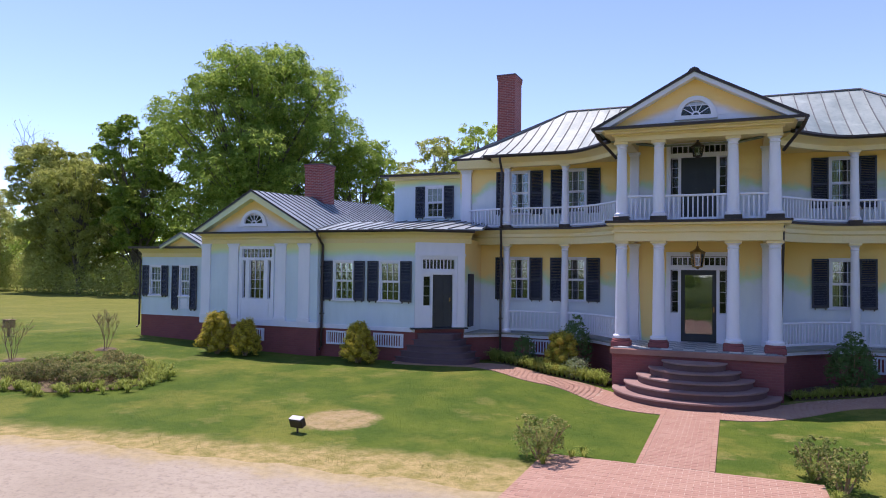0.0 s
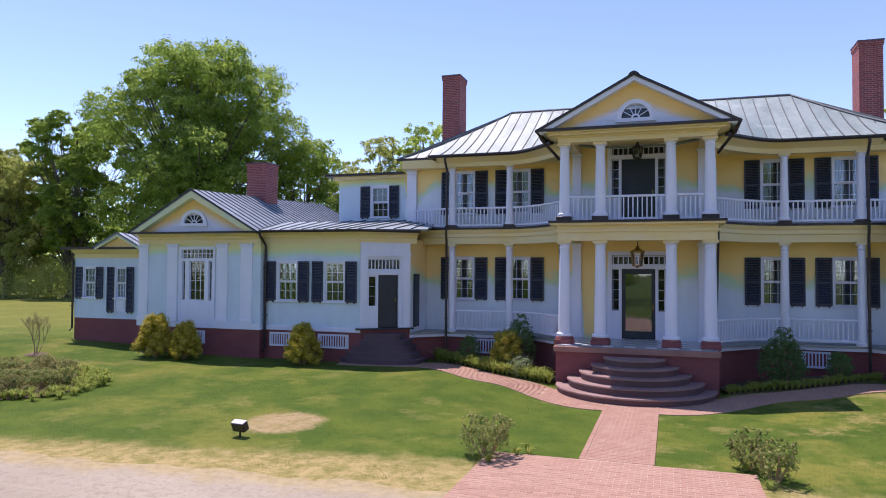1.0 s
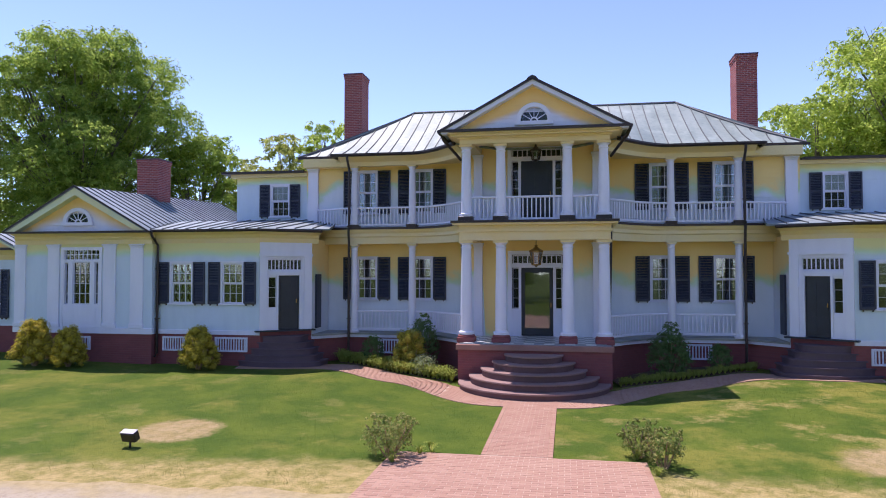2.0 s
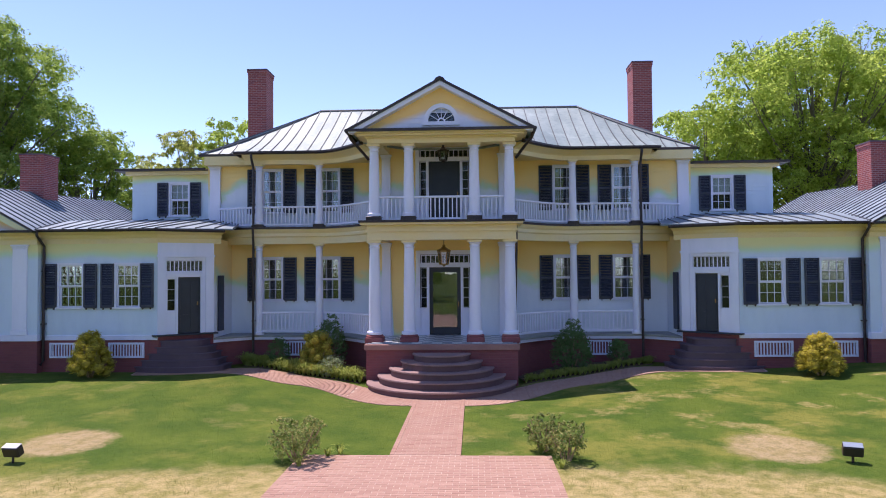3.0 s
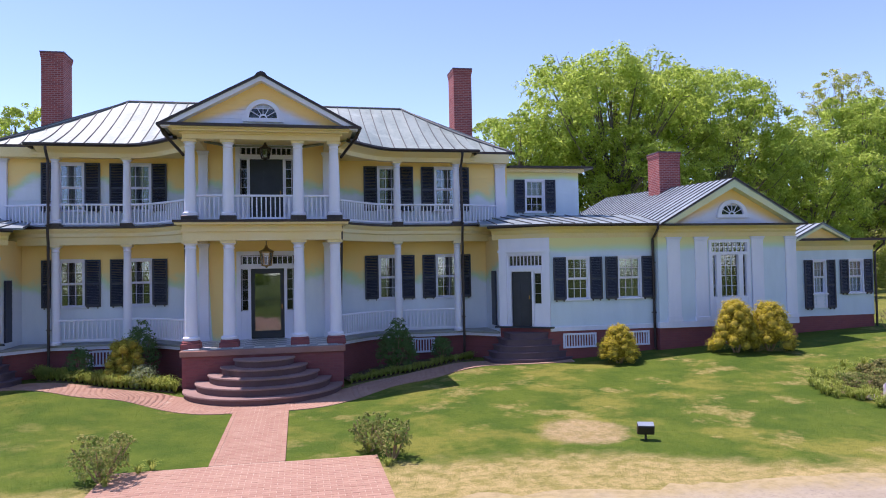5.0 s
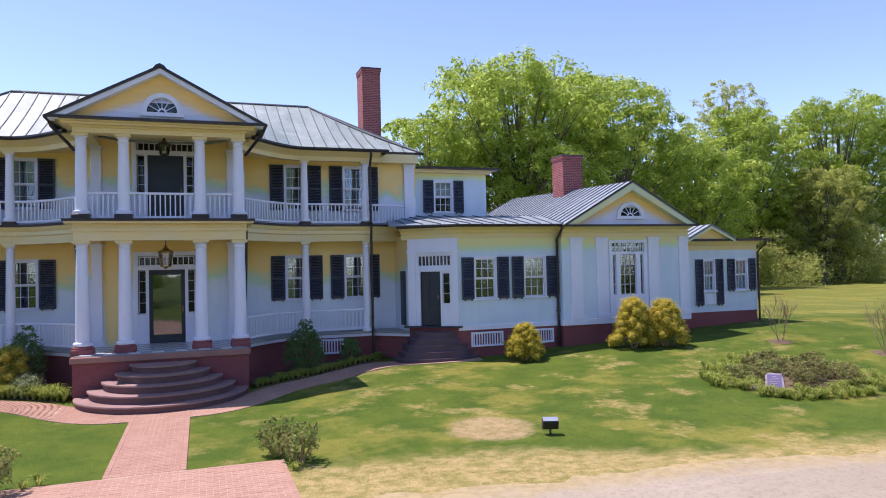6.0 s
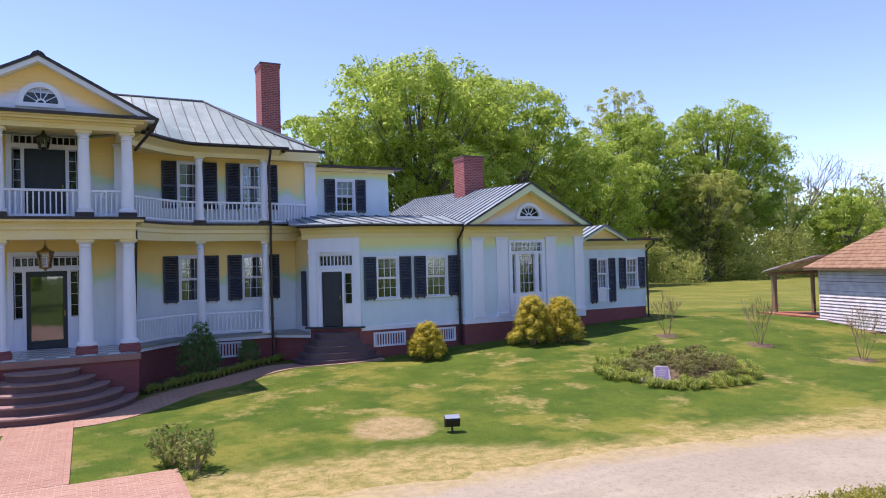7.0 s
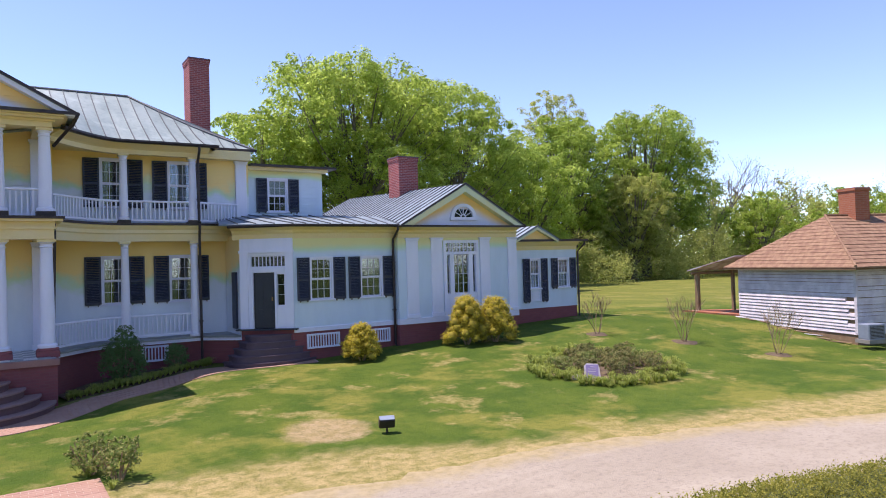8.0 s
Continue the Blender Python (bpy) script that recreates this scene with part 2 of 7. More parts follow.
class B:
    """A mesh in the making: vertices and faces, put through the matrix m."""

    def __init__(self, m=None):
        self.v, self.f, self.m = [], [], m or Matrix()

    def add(self, verts, faces):
        k = len(self.v)
        self.v += [self.m @ Vector(p) for p in verts]
        self.f += [tuple(k + i for i in q) for q in faces]
        return self

    def box(self, x0, x1, y0, y1, z0, z1):
        x0, x1, y0, y1, z0, z1 = min(x0, x1), max(x0, x1), min(y0, y1), max(y0, y1), min(z0, z1), max(z0, z1)
        return self.add([(x, y, z) for z in (z0, z1) for x, y in ((x0, y0), (x1, y0), (x1, y1), (x0, y1))],
                        [(3, 2, 1, 0), (4, 5, 6, 7), (0, 1, 5, 4), (1, 2, 6, 5), (2, 3, 7, 6), (3, 0, 4, 7)])

    def soft_box(self, x0, x1, y0, y1, z0, z1, r=0.01):
        """A box with chamfered upright and top edges."""
        x0, x1, y0, y1 = min(x0, x1), max(x0, x1), min(y0, y1), max(y0, y1)
        ring = lambda q: [(x0 + q, y0), (x1 - q, y0), (x1, y0 + q), (x1, y1 - q), (x1 - q, y1), (x0 + q, y1), (x0, y1 - q), (x0, y0 + q)]
        inner = [(min(max(x, x0 + r), x1 - r), min(max(y, y0 + r), y1 - r)) for x, y in ring(r)]
        vs = [(x, y, z0) for x, y in ring(r)] + [(x, y, z1 - r) for x, y in ring(r)] + [(x, y, z1) for x, y in inner]
        fs = [tuple(range(7, -1, -1)), tuple(range(16, 24))]
        fs += [(8 * k + i, 8 * k + (i + 1) % 8, 8 * k + 8 + (i + 1) % 8, 8 * k + 8 + i) for k in (0, 1) for i in range(8)]
        return self.add(vs, fs)

    def prism(self, outline, z0, z1):
        """An upright prism over a plan outline."""
        n = len(outline)
        return self.add([(x, y, z0) for x, y in outline] + [(x, y, z1) for x, y in outline],
                        [tuple(range(n - 1, -1, -1)), tuple(range(n, 2 * n))] + [(i, (i + 1) % n, n + (i + 1) % n, n + i) for i in range(n)])

    def slab(self, outline, d0, d1):
        """A plate: an outline in (x, z), from depth d0 to depth d1."""
        n = len(outline)
        return self.add([(x, d0, z) for x, z in outline] + [(x, d1, z) for x, z in outline],
                        [tuple(range(n)), tuple(range(2 * n - 1, n - 1, -1))] + [(i, n + i, n + (i + 1) % n, (i + 1) % n) for i in range(n)])

    def lathe(self, profile, x=0, y=0, n=20):
        """A turned form: (radius, height) from bottom to top."""
        k = len(profile)
        vs = [(x + r * math.cos(2 * math.pi * j / n), y + r * math.sin(2 * math.pi * j / n), z) for r, z in profile for j in range(n)]
        fs = [(i * n + j, i * n + (j + 1) % n, (i + 1) * n + (j + 1) % n, (i + 1) * n + j) for i in range(k - 1) for j in range(n)]
        return self.add(vs, fs + [tuple(range(n - 1, -1, -1)), tuple(range((k - 1) * n, k * n))])

    def tube(self, pts, radii, n=8):
        """A round bar through points."""
        pts = [Vector(p) for p in pts]
        radii = radii if isinstance(radii, (list, tuple)) else [radii] * len(pts)
        vs, fs = [], []
        for i, p in enumerate(pts):
            d = (pts[min(i + 1, len(pts) - 1)] - pts[max(i - 1, 0)]).normalized()
            a = d.cross(Vector((0.31, 0.95, 0.07)) if abs(d.z) > 0.8 else Vector((0, 0, 1))).normalized()
            b = d.cross(a)
            vs += [tuple(p + radii[i] * (a * math.cos(2 * math.pi * j / n) + b * math.sin(2 * math.pi * j / n))) for j in range(n)]
        for i in range(len(pts) - 1):
            fs += [(i * n + j, i * n + (j + 1) % n, (i + 1) * n + (j + 1) % n, (i + 1) * n + j) for j in range(n)]
        fs += [tuple(range(n - 1, -1, -1)), tuple(range((len(pts) - 1) * n, len(pts) * n))]
        return self.add(vs, fs)

    def sweep(self, path, profile):
        """A moulding: a closed (outward, height) profile along a plan path that runs with the outside on its right hand."""
        vs, fs, n, k = [], [], len(path), len(profile)
        for i in range(n):
            nx, ny = mitre(path, i)
            vs += [(path[i][0] + nx * o, path[i][1] + ny * o, z) for o, z in profile]
        for i in range(n - 1):
            fs += [(i * k + j, (i + 1) * k + j, (i + 1) * k + (j + 1) % k, i * k + (j + 1) % k) for j in range(k)]
        fs += [tuple(range(k)), tuple(range((n - 1) * k + k - 1, (n - 1) * k - 1, -1))]
        return self.add(vs, fs)

    def mesh(self, name, material, smooth=False):
        me = bpy.data.meshes.new(name)
        me.from_pydata([tuple(p) for p in self.v], [], self.f)
        me.materials.append(material)
        bm = bmesh.new()
        bm.from_mesh(me)
        bmesh.ops.recalc_face_normals(bm, faces=bm.faces)
        bm.to_mesh(me)
        bm.free()
        if smooth:
            me.shade_smooth()
            me.set_sharp_from_angle(angle=radians(40))
        return me


def part(name, b, material, parent=None, label="", smooth=False):
    """Links a mesh in the making (or a mesh) as one object under a thing or a part."""
    me = b if isinstance(b, bpy.types.Mesh) else b.mesh(name, material, smooth)
    ob = new(name, me)
    if parent is not None:
        ob.parent = parent
        ob.matrix_parent_inverse = parent.matrix_world.inverted() if parent.type != "EMPTY" else Matrix.Translation(-parent.location)
    if label:
        tagged(ob, label)
    return ob


def part_each(name, b, material, parent, label=""):
    """Every box of a mesh in the making as a part of its own."""
    for k in range(len(b.v) // 8):
        one = B()
        one.v, one.f = b.v[8 * k:8 * k + 8], [tuple(i - 8 * k for i in q) for q in b.f[6 * k:6 * k + 6]]
        part(name, one, material, parent, label)


def thing(name, at, label, category, group="", kind=""):
    ob = new(name)
    ob.location = at
    ob.empty_display_size = 0.2
    return tagged(ob, label, category, group, kind)


def array_mesh(name, verts, tris, material):
    """A mesh straight from arrays, for leaves and blades."""
    me = bpy.data.meshes.new(name)
    me.vertices.add(len(verts))
    me.vertices.foreach_set("co", np.ascontiguousarray(verts, dtype=np.float32).ravel())
    k = tris.shape[1]
    me.loops.add(tris.size)
    me.loops.foreach_set("vertex_index", np.ascontiguousarray(tris, dtype=np.int32).ravel())
    me.polygons.add(len(tris))
    me.polygons.foreach_set("loop_start", np.arange(0, tris.size, k, dtype=np.int32))
    me.polygons.foreach_set("loop_total", np.full(len(tris), k, dtype=np.int32))
    me.materials.append(material)
    me.update(calc_edges=True)
    return me


# ---------------------------------------------------------------- ground
def ease(a, b, x):
    k = min(max((x - a) / (b - a), 0.0), 1.0)
    return k * k * (3 - 2 * k)


def rise(x):
    """How far the lawn rises towards the ends of the house."""
    if x < 0:
        return np.interp(-x, (0, 2.4, 4, 6, 10, 13, 18, 22, 40), (0.0, 0.03, 0.2, 0.3, 0.28, 0.30, 0.42, 0.55, 0.4))
    return np.interp(x, (0, 2.4, 4, 6, 10, 13, 18, 22, 40), (0.0, 0.03, 0.2, 0.32, 0.38, 0.60, 0.80, 0.97, 0.6))


def ground_z(x, y):
    level = max(ease(3.2, 4.5, abs(x)), ease(-2.5, -1.0, y))   # no bumps under the paving
    return float(rise(x)) * ease(-11.0, 0.5, y) + 0.012 * level * noise.noise((x * 0.6, y * 0.6, 0.0))


def drive_edge(x):
    """Where the lawn ends at the gravel drive."""
    return float(np.interp(x, (-60, -25, -12, -7, -2, 2, 5, 9.6, 12.5, 15.6, 25, 60),
                           (-19, -13.0, -11.45, -11.0, -10.7, -10.7, -11.1, -11.4, -12.1, -13.3, -17.5, -40)))


def lawn_material(blades=False):
    m = Nodes("grass_blades" if blades else "lawn_grass", 0.9, 0.0, 0.1)
    big, mid, fine = m.noise(0.22, 4.0), m.noise(0.9, 4.0), m.noise(38.0, 3.0)
    east = m.ramp(m.axis(0), -5.0, 9.0)
    c = m.mix(m.ramp(mid, 0.32, 0.68), (0.060, 0.110, 0.016), (0.105, 0.150, 0.022))
    # sunburnt yellow-green sweeps, and straw-coloured thin spots within them
    sweep = m.ramp(m.math("ADD", m.noise(0.34, 5.0, 0.6), m.math("MULTIPLY", m.math("SUBTRACT", m.noise(2.2, 5.0, 0.7), 0.5), 0.22)), 0.50, 0.64)
    c = m.mix(m.math("MULTIPLY", sweep, m.math("ADD", 0.5, m.math("MULTIPLY", east, 0.35))), c, (0.235, 0.225, 0.05))
    thin = m.ramp(m.math("ADD", m.noise(0.55, 6.0, 0.68), m.math("MULTIPLY", m.math("SUBTRACT", big, 0.5), 0.3)), 0.555, 0.645)
    dry = m.math("MULTIPLY", thin, m.math("ADD", 0.24, m.math("MULTIPLY", east, 0.48)))
    c = m.mix(dry, c, m.mix(m.ramp(m.noise(6.0, 5.0, 0.75), 0.38, 0.66), (0.42, 0.335, 0.145), (0.24, 0.205, 0.06)))
    straw = m.mix(m.ramp(m.noise(3.0, 5.0, 0.7), 0.35, 0.65), (0.46, 0.355, 0.17), (0.27, 0.235, 0.08))
    x, y = m.axis(0), m.axis(1)
    rag = m.math("MULTIPLY", m.math("SUBTRACT", m.noise(1.7, 4.0), 0.5), 1.5)
    far = m.math("MULTIPLY", m.ramp(m.math("ADD", y, m.math("MULTIPLY", m.math("SUBTRACT", big, 0.5), 9.0)), -1.0, 9.0), 0.5)
    c = m.mix(far, c, (0.25, 0.235, 0.06))
    # a worn straw-coloured verge beside the drive
    bend = m.math("MULTIPLY", m.math("POWER", m.math("ABSOLUTE", m.math("SUBTRACT", x, 1.5)), 2.0), 0.0065)
    away = m.math("ADD", m.ramp(x, 5.5, 10.0), m.math("MULTIPLY", m.ramp(x, -4.0, -8.0), 0.25))
    verge = m.math("ADD", m.math("ADD", m.math("ADD", y, bend), rag), m.math("MULTIPLY", away, 1.4))
    c = m.mix(m.math("MULTIPLY", m.ramp(verge, -8.5, -9.6), m.ramp(y, -19.5, -17.5)), c, straw)
    # two round worn patches of dry turf
    for px, py in ((6.6, -7.75), (-7.1, -7.55)):
        dx, dy = m.math("SUBTRACT", x, px), m.math("SUBTRACT", y, py)
        r = m.math("SQRT", m.math("ADD", m.math("MULTIPLY", dx, dx), m.math("MULTIPLY", dy, dy)))
        r = m.math("ADD", r, m.math("MULTIPLY", rag, 0.35))
        r = m.math("ADD", r, m.math("MULTIPLY", m.math("SUBTRACT", m.noise(7.0, 4.0, 0.7), 0.5), 0.5))
        c = m.mix(m.math("MULTIPLY", m.ramp(r, 1.08, 0.7), 0.92), c, m.mix(m.ramp(m.noise(4.0, 5.0, 0.7), 0.35, 0.65), (0.43, 0.32, 0.19), (0.33, 0.25, 0.12)))
    tuft = m.noise(5.0, 7.0, 0.8)
    c = m.mix(m.math("MULTIPLY", m.ramp(tuft, 0.46, 0.64), 0.34), c, (0.040, 0.078, 0.013))
    c = m.mix(m.math("MULTIPLY", m.ramp(fine, 0.42, 0.68), 0.34), c, (0.04, 0.068, 0.012))
    light = m.noise(11.0, 6.0, 0.8)
    c = m.mix(m.math("MULTIPLY", m.ramp(light, 0.55, 0.67), 0.2), c, (0.24, 0.27, 0.08))
    if blades:
        c = m.mix(m.math("MULTIPLY", m.island(), 0.5), c, (0.26, 0.33, 0.08))
        tl, mx = m.t.nodes.new("ShaderNodeBsdfTranslucent"), m.t.nodes.new("ShaderNodeMixShader")
        m.put(c, tl.inputs["Color"])
        mx.inputs[0].default_value = 0.5
        m.t.links.new(m.p.outputs[0], mx.inputs[1])
        m.t.links.new(tl.outputs[0], mx.inputs[2])
        m.t.links.new(mx.outputs[0], m.t.nodes["Material Output"].inputs["Surface"])
        return m.color(c).mat
    return m.color(c).bump(fine, 0.8, 0.03).mat


def gravel_material():
    m = Nodes("pale_gravel", 0.95, 0.0, 0.2)
    big, mid, fine = m.noise(0.35, 4.0), m.noise(6.0, 5.0, 0.7), m.noise(45.0, 3.0)
    c = m.mix(m.ramp(big, 0.3, 0.7), (0.325, 0.28, 0.22), (0.395, 0.345, 0.275))
    c = m.mix(m.math("MULTIPLY", m.ramp(mid, 0.48, 0.66), 0.6), c, (0.265, 0.225, 0.175))
    track = m.noise(0.8, 4.0, 0.6, (0.25, 1.6, 1.0))
    c = m.mix(m.math("MULTIPLY", m.ramp(track, 0.52, 0.68), 0.45), c, (0.46, 0.405, 0.32))
    speck = m.noise(13.0, 6.0, 0.82)
    c = m.mix(m.math("MULTIPLY", m.ramp(speck, 0.52, 0.64), 0.6), c, (0.20, 0.165, 0.15))
    c = m.mix(m.math("MULTIPLY", m.ramp(fine, 0.5, 0.75), 0.4), c, (0.24, 0.21, 0.2))
    share = t_attr(m, "edge_share")
    margin = m.math("ADD", m.math("ABSOLUTE", m.math("SUBTRACT", share, 0.5)), m.math("MULTIPLY", m.math("SUBTRACT", m.noise(1.6, 6.0, 0.7), 0.5), 0.22))
    c = m.mix(m.math("MULTIPLY", m.ramp(margin, 0.36, 0.49), 0.85), c, m.mix(m.ramp(m.noise(5.0, 5.0, 0.7), 0.4, 0.62), (0.40, 0.32, 0.17), (0.30, 0.245, 0.115)))
    return m.color(c).bump(fine, 0.7, 0.02).mat


def t_attr(m, name):
    n = m.t.nodes.new("ShaderNodeAttribute")
    n.attribute_name = name
    return n.outputs["Fac"]


def grid_mesh(name, xs, ys, height, material):
    n, k = len(xs), len(ys)
    vs = [(x, y, height(x, y)) for y in ys for x in xs]
    fs = [(j * n + i, j * n + i + 1, (j + 1) * n + i + 1, (j + 1) * n + i) for j in range(k - 1) for i in range(n - 1)]
    me = bpy.data.meshes.new(name)
    me.from_pydata(vs, [], fs)
    me.materials.append(material)
    me.shade_smooth()
    return me


def build_ground():
    xs = sorted(set([-1600, -900, -500, -300, -200, -140, -100, -75, -60, -50] + [round(-44 + 0.8 * i, 2) for i in range(111)] + [50, 60, 75, 100, 140, 200, 300, 500, 900, 1600]))
    ys = sorted(set([-900, -400, -200, -100, -60, -45, -35, -28] + [round(-24 + 0.6 * i, 2) for i in range(75)] + [24, 30, 38, 48, 60, 80, 110, 160, 240, 400, 700, 1600]))

    def height(x, y):
        z = ground_z(x, y)
        return z - 0.08 * ease(0.1, 0.5, drive_edge(x) - y) * (1 - ease(5.9, 6.3, drive_edge(x) - y)) if abs(x) < 58 else z
    tagged(new("ground", grid_mesh("ground", xs, ys, height, LAWN)), "mown green lawn with dry straw-coloured patches", "lawn", kind="structure")
    # the gravel drive, a strip that bends away at both ends
    b = []
    fs = []
    k = 14
    us = [-60 + 0.3 * i for i in range(401)]
    for u in us:
        e = drive_edge(u)
        for j in range(k):
            w = j / (k - 1)
            jag = 0.28 * noise.noise((u * 0.9, 3.0, 0)) + 0.2 * noise.noise((u * 3.7, 7.0, 0)) if j == 0 else 0.0
            b.append((u, e + jag - 6.5 * w, 0.012 + 0.012 * noise.noise((u * 0.5, w * 5, 4.0))))
    for i in range(len(us) - 1):
        for j in range(k - 1):
            fs.append((i * k + j, i * k + j + 1, (i + 1) * k + j + 1, (i + 1) * k + j))
    me = bpy.data.meshes.new("road")
    me.from_pydata(b, [], fs)
    share = me.attributes.new("edge_share", "FLOAT", "POINT")
    share.data.foreach_set("value", [(i % k) / (k - 1) for i in range(len(b))])
    me.materials.append(gravel_material())
    me.shade_smooth()
    tagged(new("road", me), "pale pinkish-grey gravel drive with worn edges", "drive", kind="structure")


LAWN, BLADES = lawn_material(), lawn_material(True)
build_ground()


# ---------------------------------------------------------------- the mansion: walls
mansion = thing("mansion", (0, 5, 0), "white and cream clapboard mansion with a two-storey columned portico", "house")
FLOOR, DECK = 1.27, 4.93          # porch floors
WALL_Y, DOOR_Y = 3.15, 2.0        # main wall, and the wall behind the portico
HYP_Y, PAV_Y, END_Y = 0.4, 0.12, 1.1


def wall_frame(p0, p1):
    """The matrix of a wall that runs from p0 to p1 in plan: along it, into it, up."""
    u = (Vector(p1) - Vector(p0)).normalized()
    return Matrix(((u.x, -u.y, 0, p0[0]), (u.y, u.x, 0, p0[1]), (0, 0, 1, 0), (0, 0, 0, 1)))


def cut(lo, hi, holes):
    """What is left of the stretch lo to hi without the holes."""
    spans = [(lo, hi)]
    for a, b in holes:
        spans = [s for c, d in spans for s in ((c, min(d, a)), (max(c, b), d)) if s[1] - s[0] > 1e-4]
    return spans


def grid_wall(m, u0, u1, levels, holes, thick):
    """One connected wall skin through rows of (height, depth), with holes right through it and a flat back."""
    us = sorted({u0, u1} | {u for h in holes for u in h[:2] if u0 < u < u1})
    b = B(m)
    n, k = len(us), len(levels)
    inside = lambda u, z: any(h[0] < u < h[1] and h[2] < z < h[3] for h in holes)
    vs = [(u, d, z) for z, d in levels for u in us] + [(u, thick, z) for z, d in levels for u in us]
    fs = []
    for j in range(k - 1):
        zm = (levels[j][0] + levels[j + 1][0]) / 2
        flat = levels[j + 1][0] - levels[j][0] < 1e-6
        for i in range(n - 1):
            if inside((us[i] + us[i + 1]) / 2, zm):
                continue
            p = j * n + i
            fs.append((p, p + 1, p + n + 1, p + n))
            if not flat:
                q = p + n * k
                fs.append((q, q + n, q + n + 1, q + 1))
    for j in range(k - 1):
        for i in (0, n - 1):
            p = j * n + i
            fs.append((p, p + n, p + n + n * k, p + n * k))
    for i in range(n - 1):
        for j in (0, k - 1):
            p = j * n + i
            fs.append((p, p + 1, p + 1 + n * k, p + n * k))
    return b.add(vs, fs)


def siding(m, u0, u1, z0, z1, holes=(), course=0.135, thick=0.16, shape=None):
    """A clapboard wall with thickness and with holes (u0, u1, z0, z1) right through it. shape(z) narrows it, for a gable."""
    edges = [z0 + course * i for i in range(int((z1 - z0) / course) + 1)] + [z1]
    if shape is None:
        levels = []
        for lo, hi in zip(edges, edges[1:]):
            if hi - lo < 0.01:
                continue
            for z in sorted({lo, hi} | {z for h in holes for z in h[2:] if lo < z < hi}):
                levels.append((z, -0.014 + 0.010 * (z - lo) / course))
        return grid_wall(m, u0, u1, levels, holes, thick)
    b = B(m)
    for lo, hi in zip(edges, edges[1:]):
        if hi - lo < 0.01:
            continue
        cuts = sorted({lo, hi} | {z for h in holes for z in h[2:] if lo < z < hi})
        for a, c in zip(cuts, cuts[1:]):
            s0, s1 = shape((a + c) / 2)
            for p, q in cut(s0, s1, [h[:2] for h in holes if h[2] < (a + c) / 2 < h[3]]):
                da, dc = -0.014 + 0.010 * (a - lo) / course, -0.014 + 0.010 * (c - lo) / course
                b.add([(p, da, a), (q, da, a), (q, dc, c), (p, dc, c), (p, thick, a), (q, thick, a), (q, thick, c), (p, thick, c)],
                      [(0, 1, 2, 3), (0, 4, 5, 1), (3, 2, 6, 7), (0, 3, 7, 4), (1, 5, 6, 2), (4, 7, 6, 5)])
    return b


def flat_wall(m, u0, u1, z0, z1, holes=(), d0=0.0, d1=0.16):
    zs = sorted({z0, z1} | {z for h in holes for z in h[2:] if z0 < z < z1})
    return grid_wall(m, u0, u1, [(z, d0) for z in zs], holes, d1)


def ring(b, u0, u1, z0, z1, w, d0, d1, foot=None):
    """A rectangular frame of width w as one connected piece."""
    f = w if foot is None else foot
    o = [(u0, z0), (u1, z0), (u1, z1), (u0, z1)]
    i = [(u0 + w, z0 + f), (u1 - w, z0 + f), (u1 - w, z1 - w), (u0 + w, z1 - w)]
    vs = [(u, d, z) for d in (d0, d1) for u, z in o + i]
    fs = []
    for k in range(4):
        j = (k + 1) % 4
        fs += [(k, j, 4 + j, 4 + k), (8 + k, 12 + k, 12 + j, 8 + j), (k, 8 + k, 8 + j, j), (4 + k, 4 + j, 12 + j, 12 + k)]
    return b.add(vs, fs)


# ---------------------------------------------------------------- windows, shutters, doors
def shutter(parent, m, u0, u1, z0, z1):
    """A louvred shutter on pintles, with a middle rail."""
    w = 0.055
    zm = z0 + 0.46 * (z1 - z0)
    b = ring(B(m), u0, u1, z0, z1, w, -0.075, -0.035, 0.09)
    b.box(u0 + w, u1 - w, -0.073, -0.037, zm, zm + 0.07)
    s = part("shutter", b, SHUTTER, parent, "black louvred wooden shutter")
    b = B(m)
    for a, c in ((z0 + 0.09, zm), (zm + 0.07, z1 - w)):
        n = max(3, int((c - a) / 0.05))
        for i in range(n):
            z = a + (c - a) * (i + 0.5) / n
            b.add([(u0 + w, -0.07, z - 0.022), (u1 - w, -0.07, z - 0.022), (u1 - w, -0.042, z + 0.022), (u0 + w, -0.042, z + 0.022),
                   (u0 + w, -0.064, z - 0.026), (u1 - w, -0.064, z - 0.026), (u1 - w, -0.036, z + 0.018), (u0 + w, -0.036, z + 0.018)],
                  [(0, 1, 2, 3), (4, 7, 6, 5), (0, 4, 5, 1), (3, 2, 6, 7)])
    tagged(part("louvres", b, SHUTTER, s), "fine black louvre slats", kind="stuff")
    for u in (u0 + 0.09, u1 - 0.09):
        part("shutter_hook", B(m).box(u - 0.012, u + 0.012, -0.085, -0.03, z0 - 0.05, z0 + 0.02), IRON, s)
    return s


PANES = {}


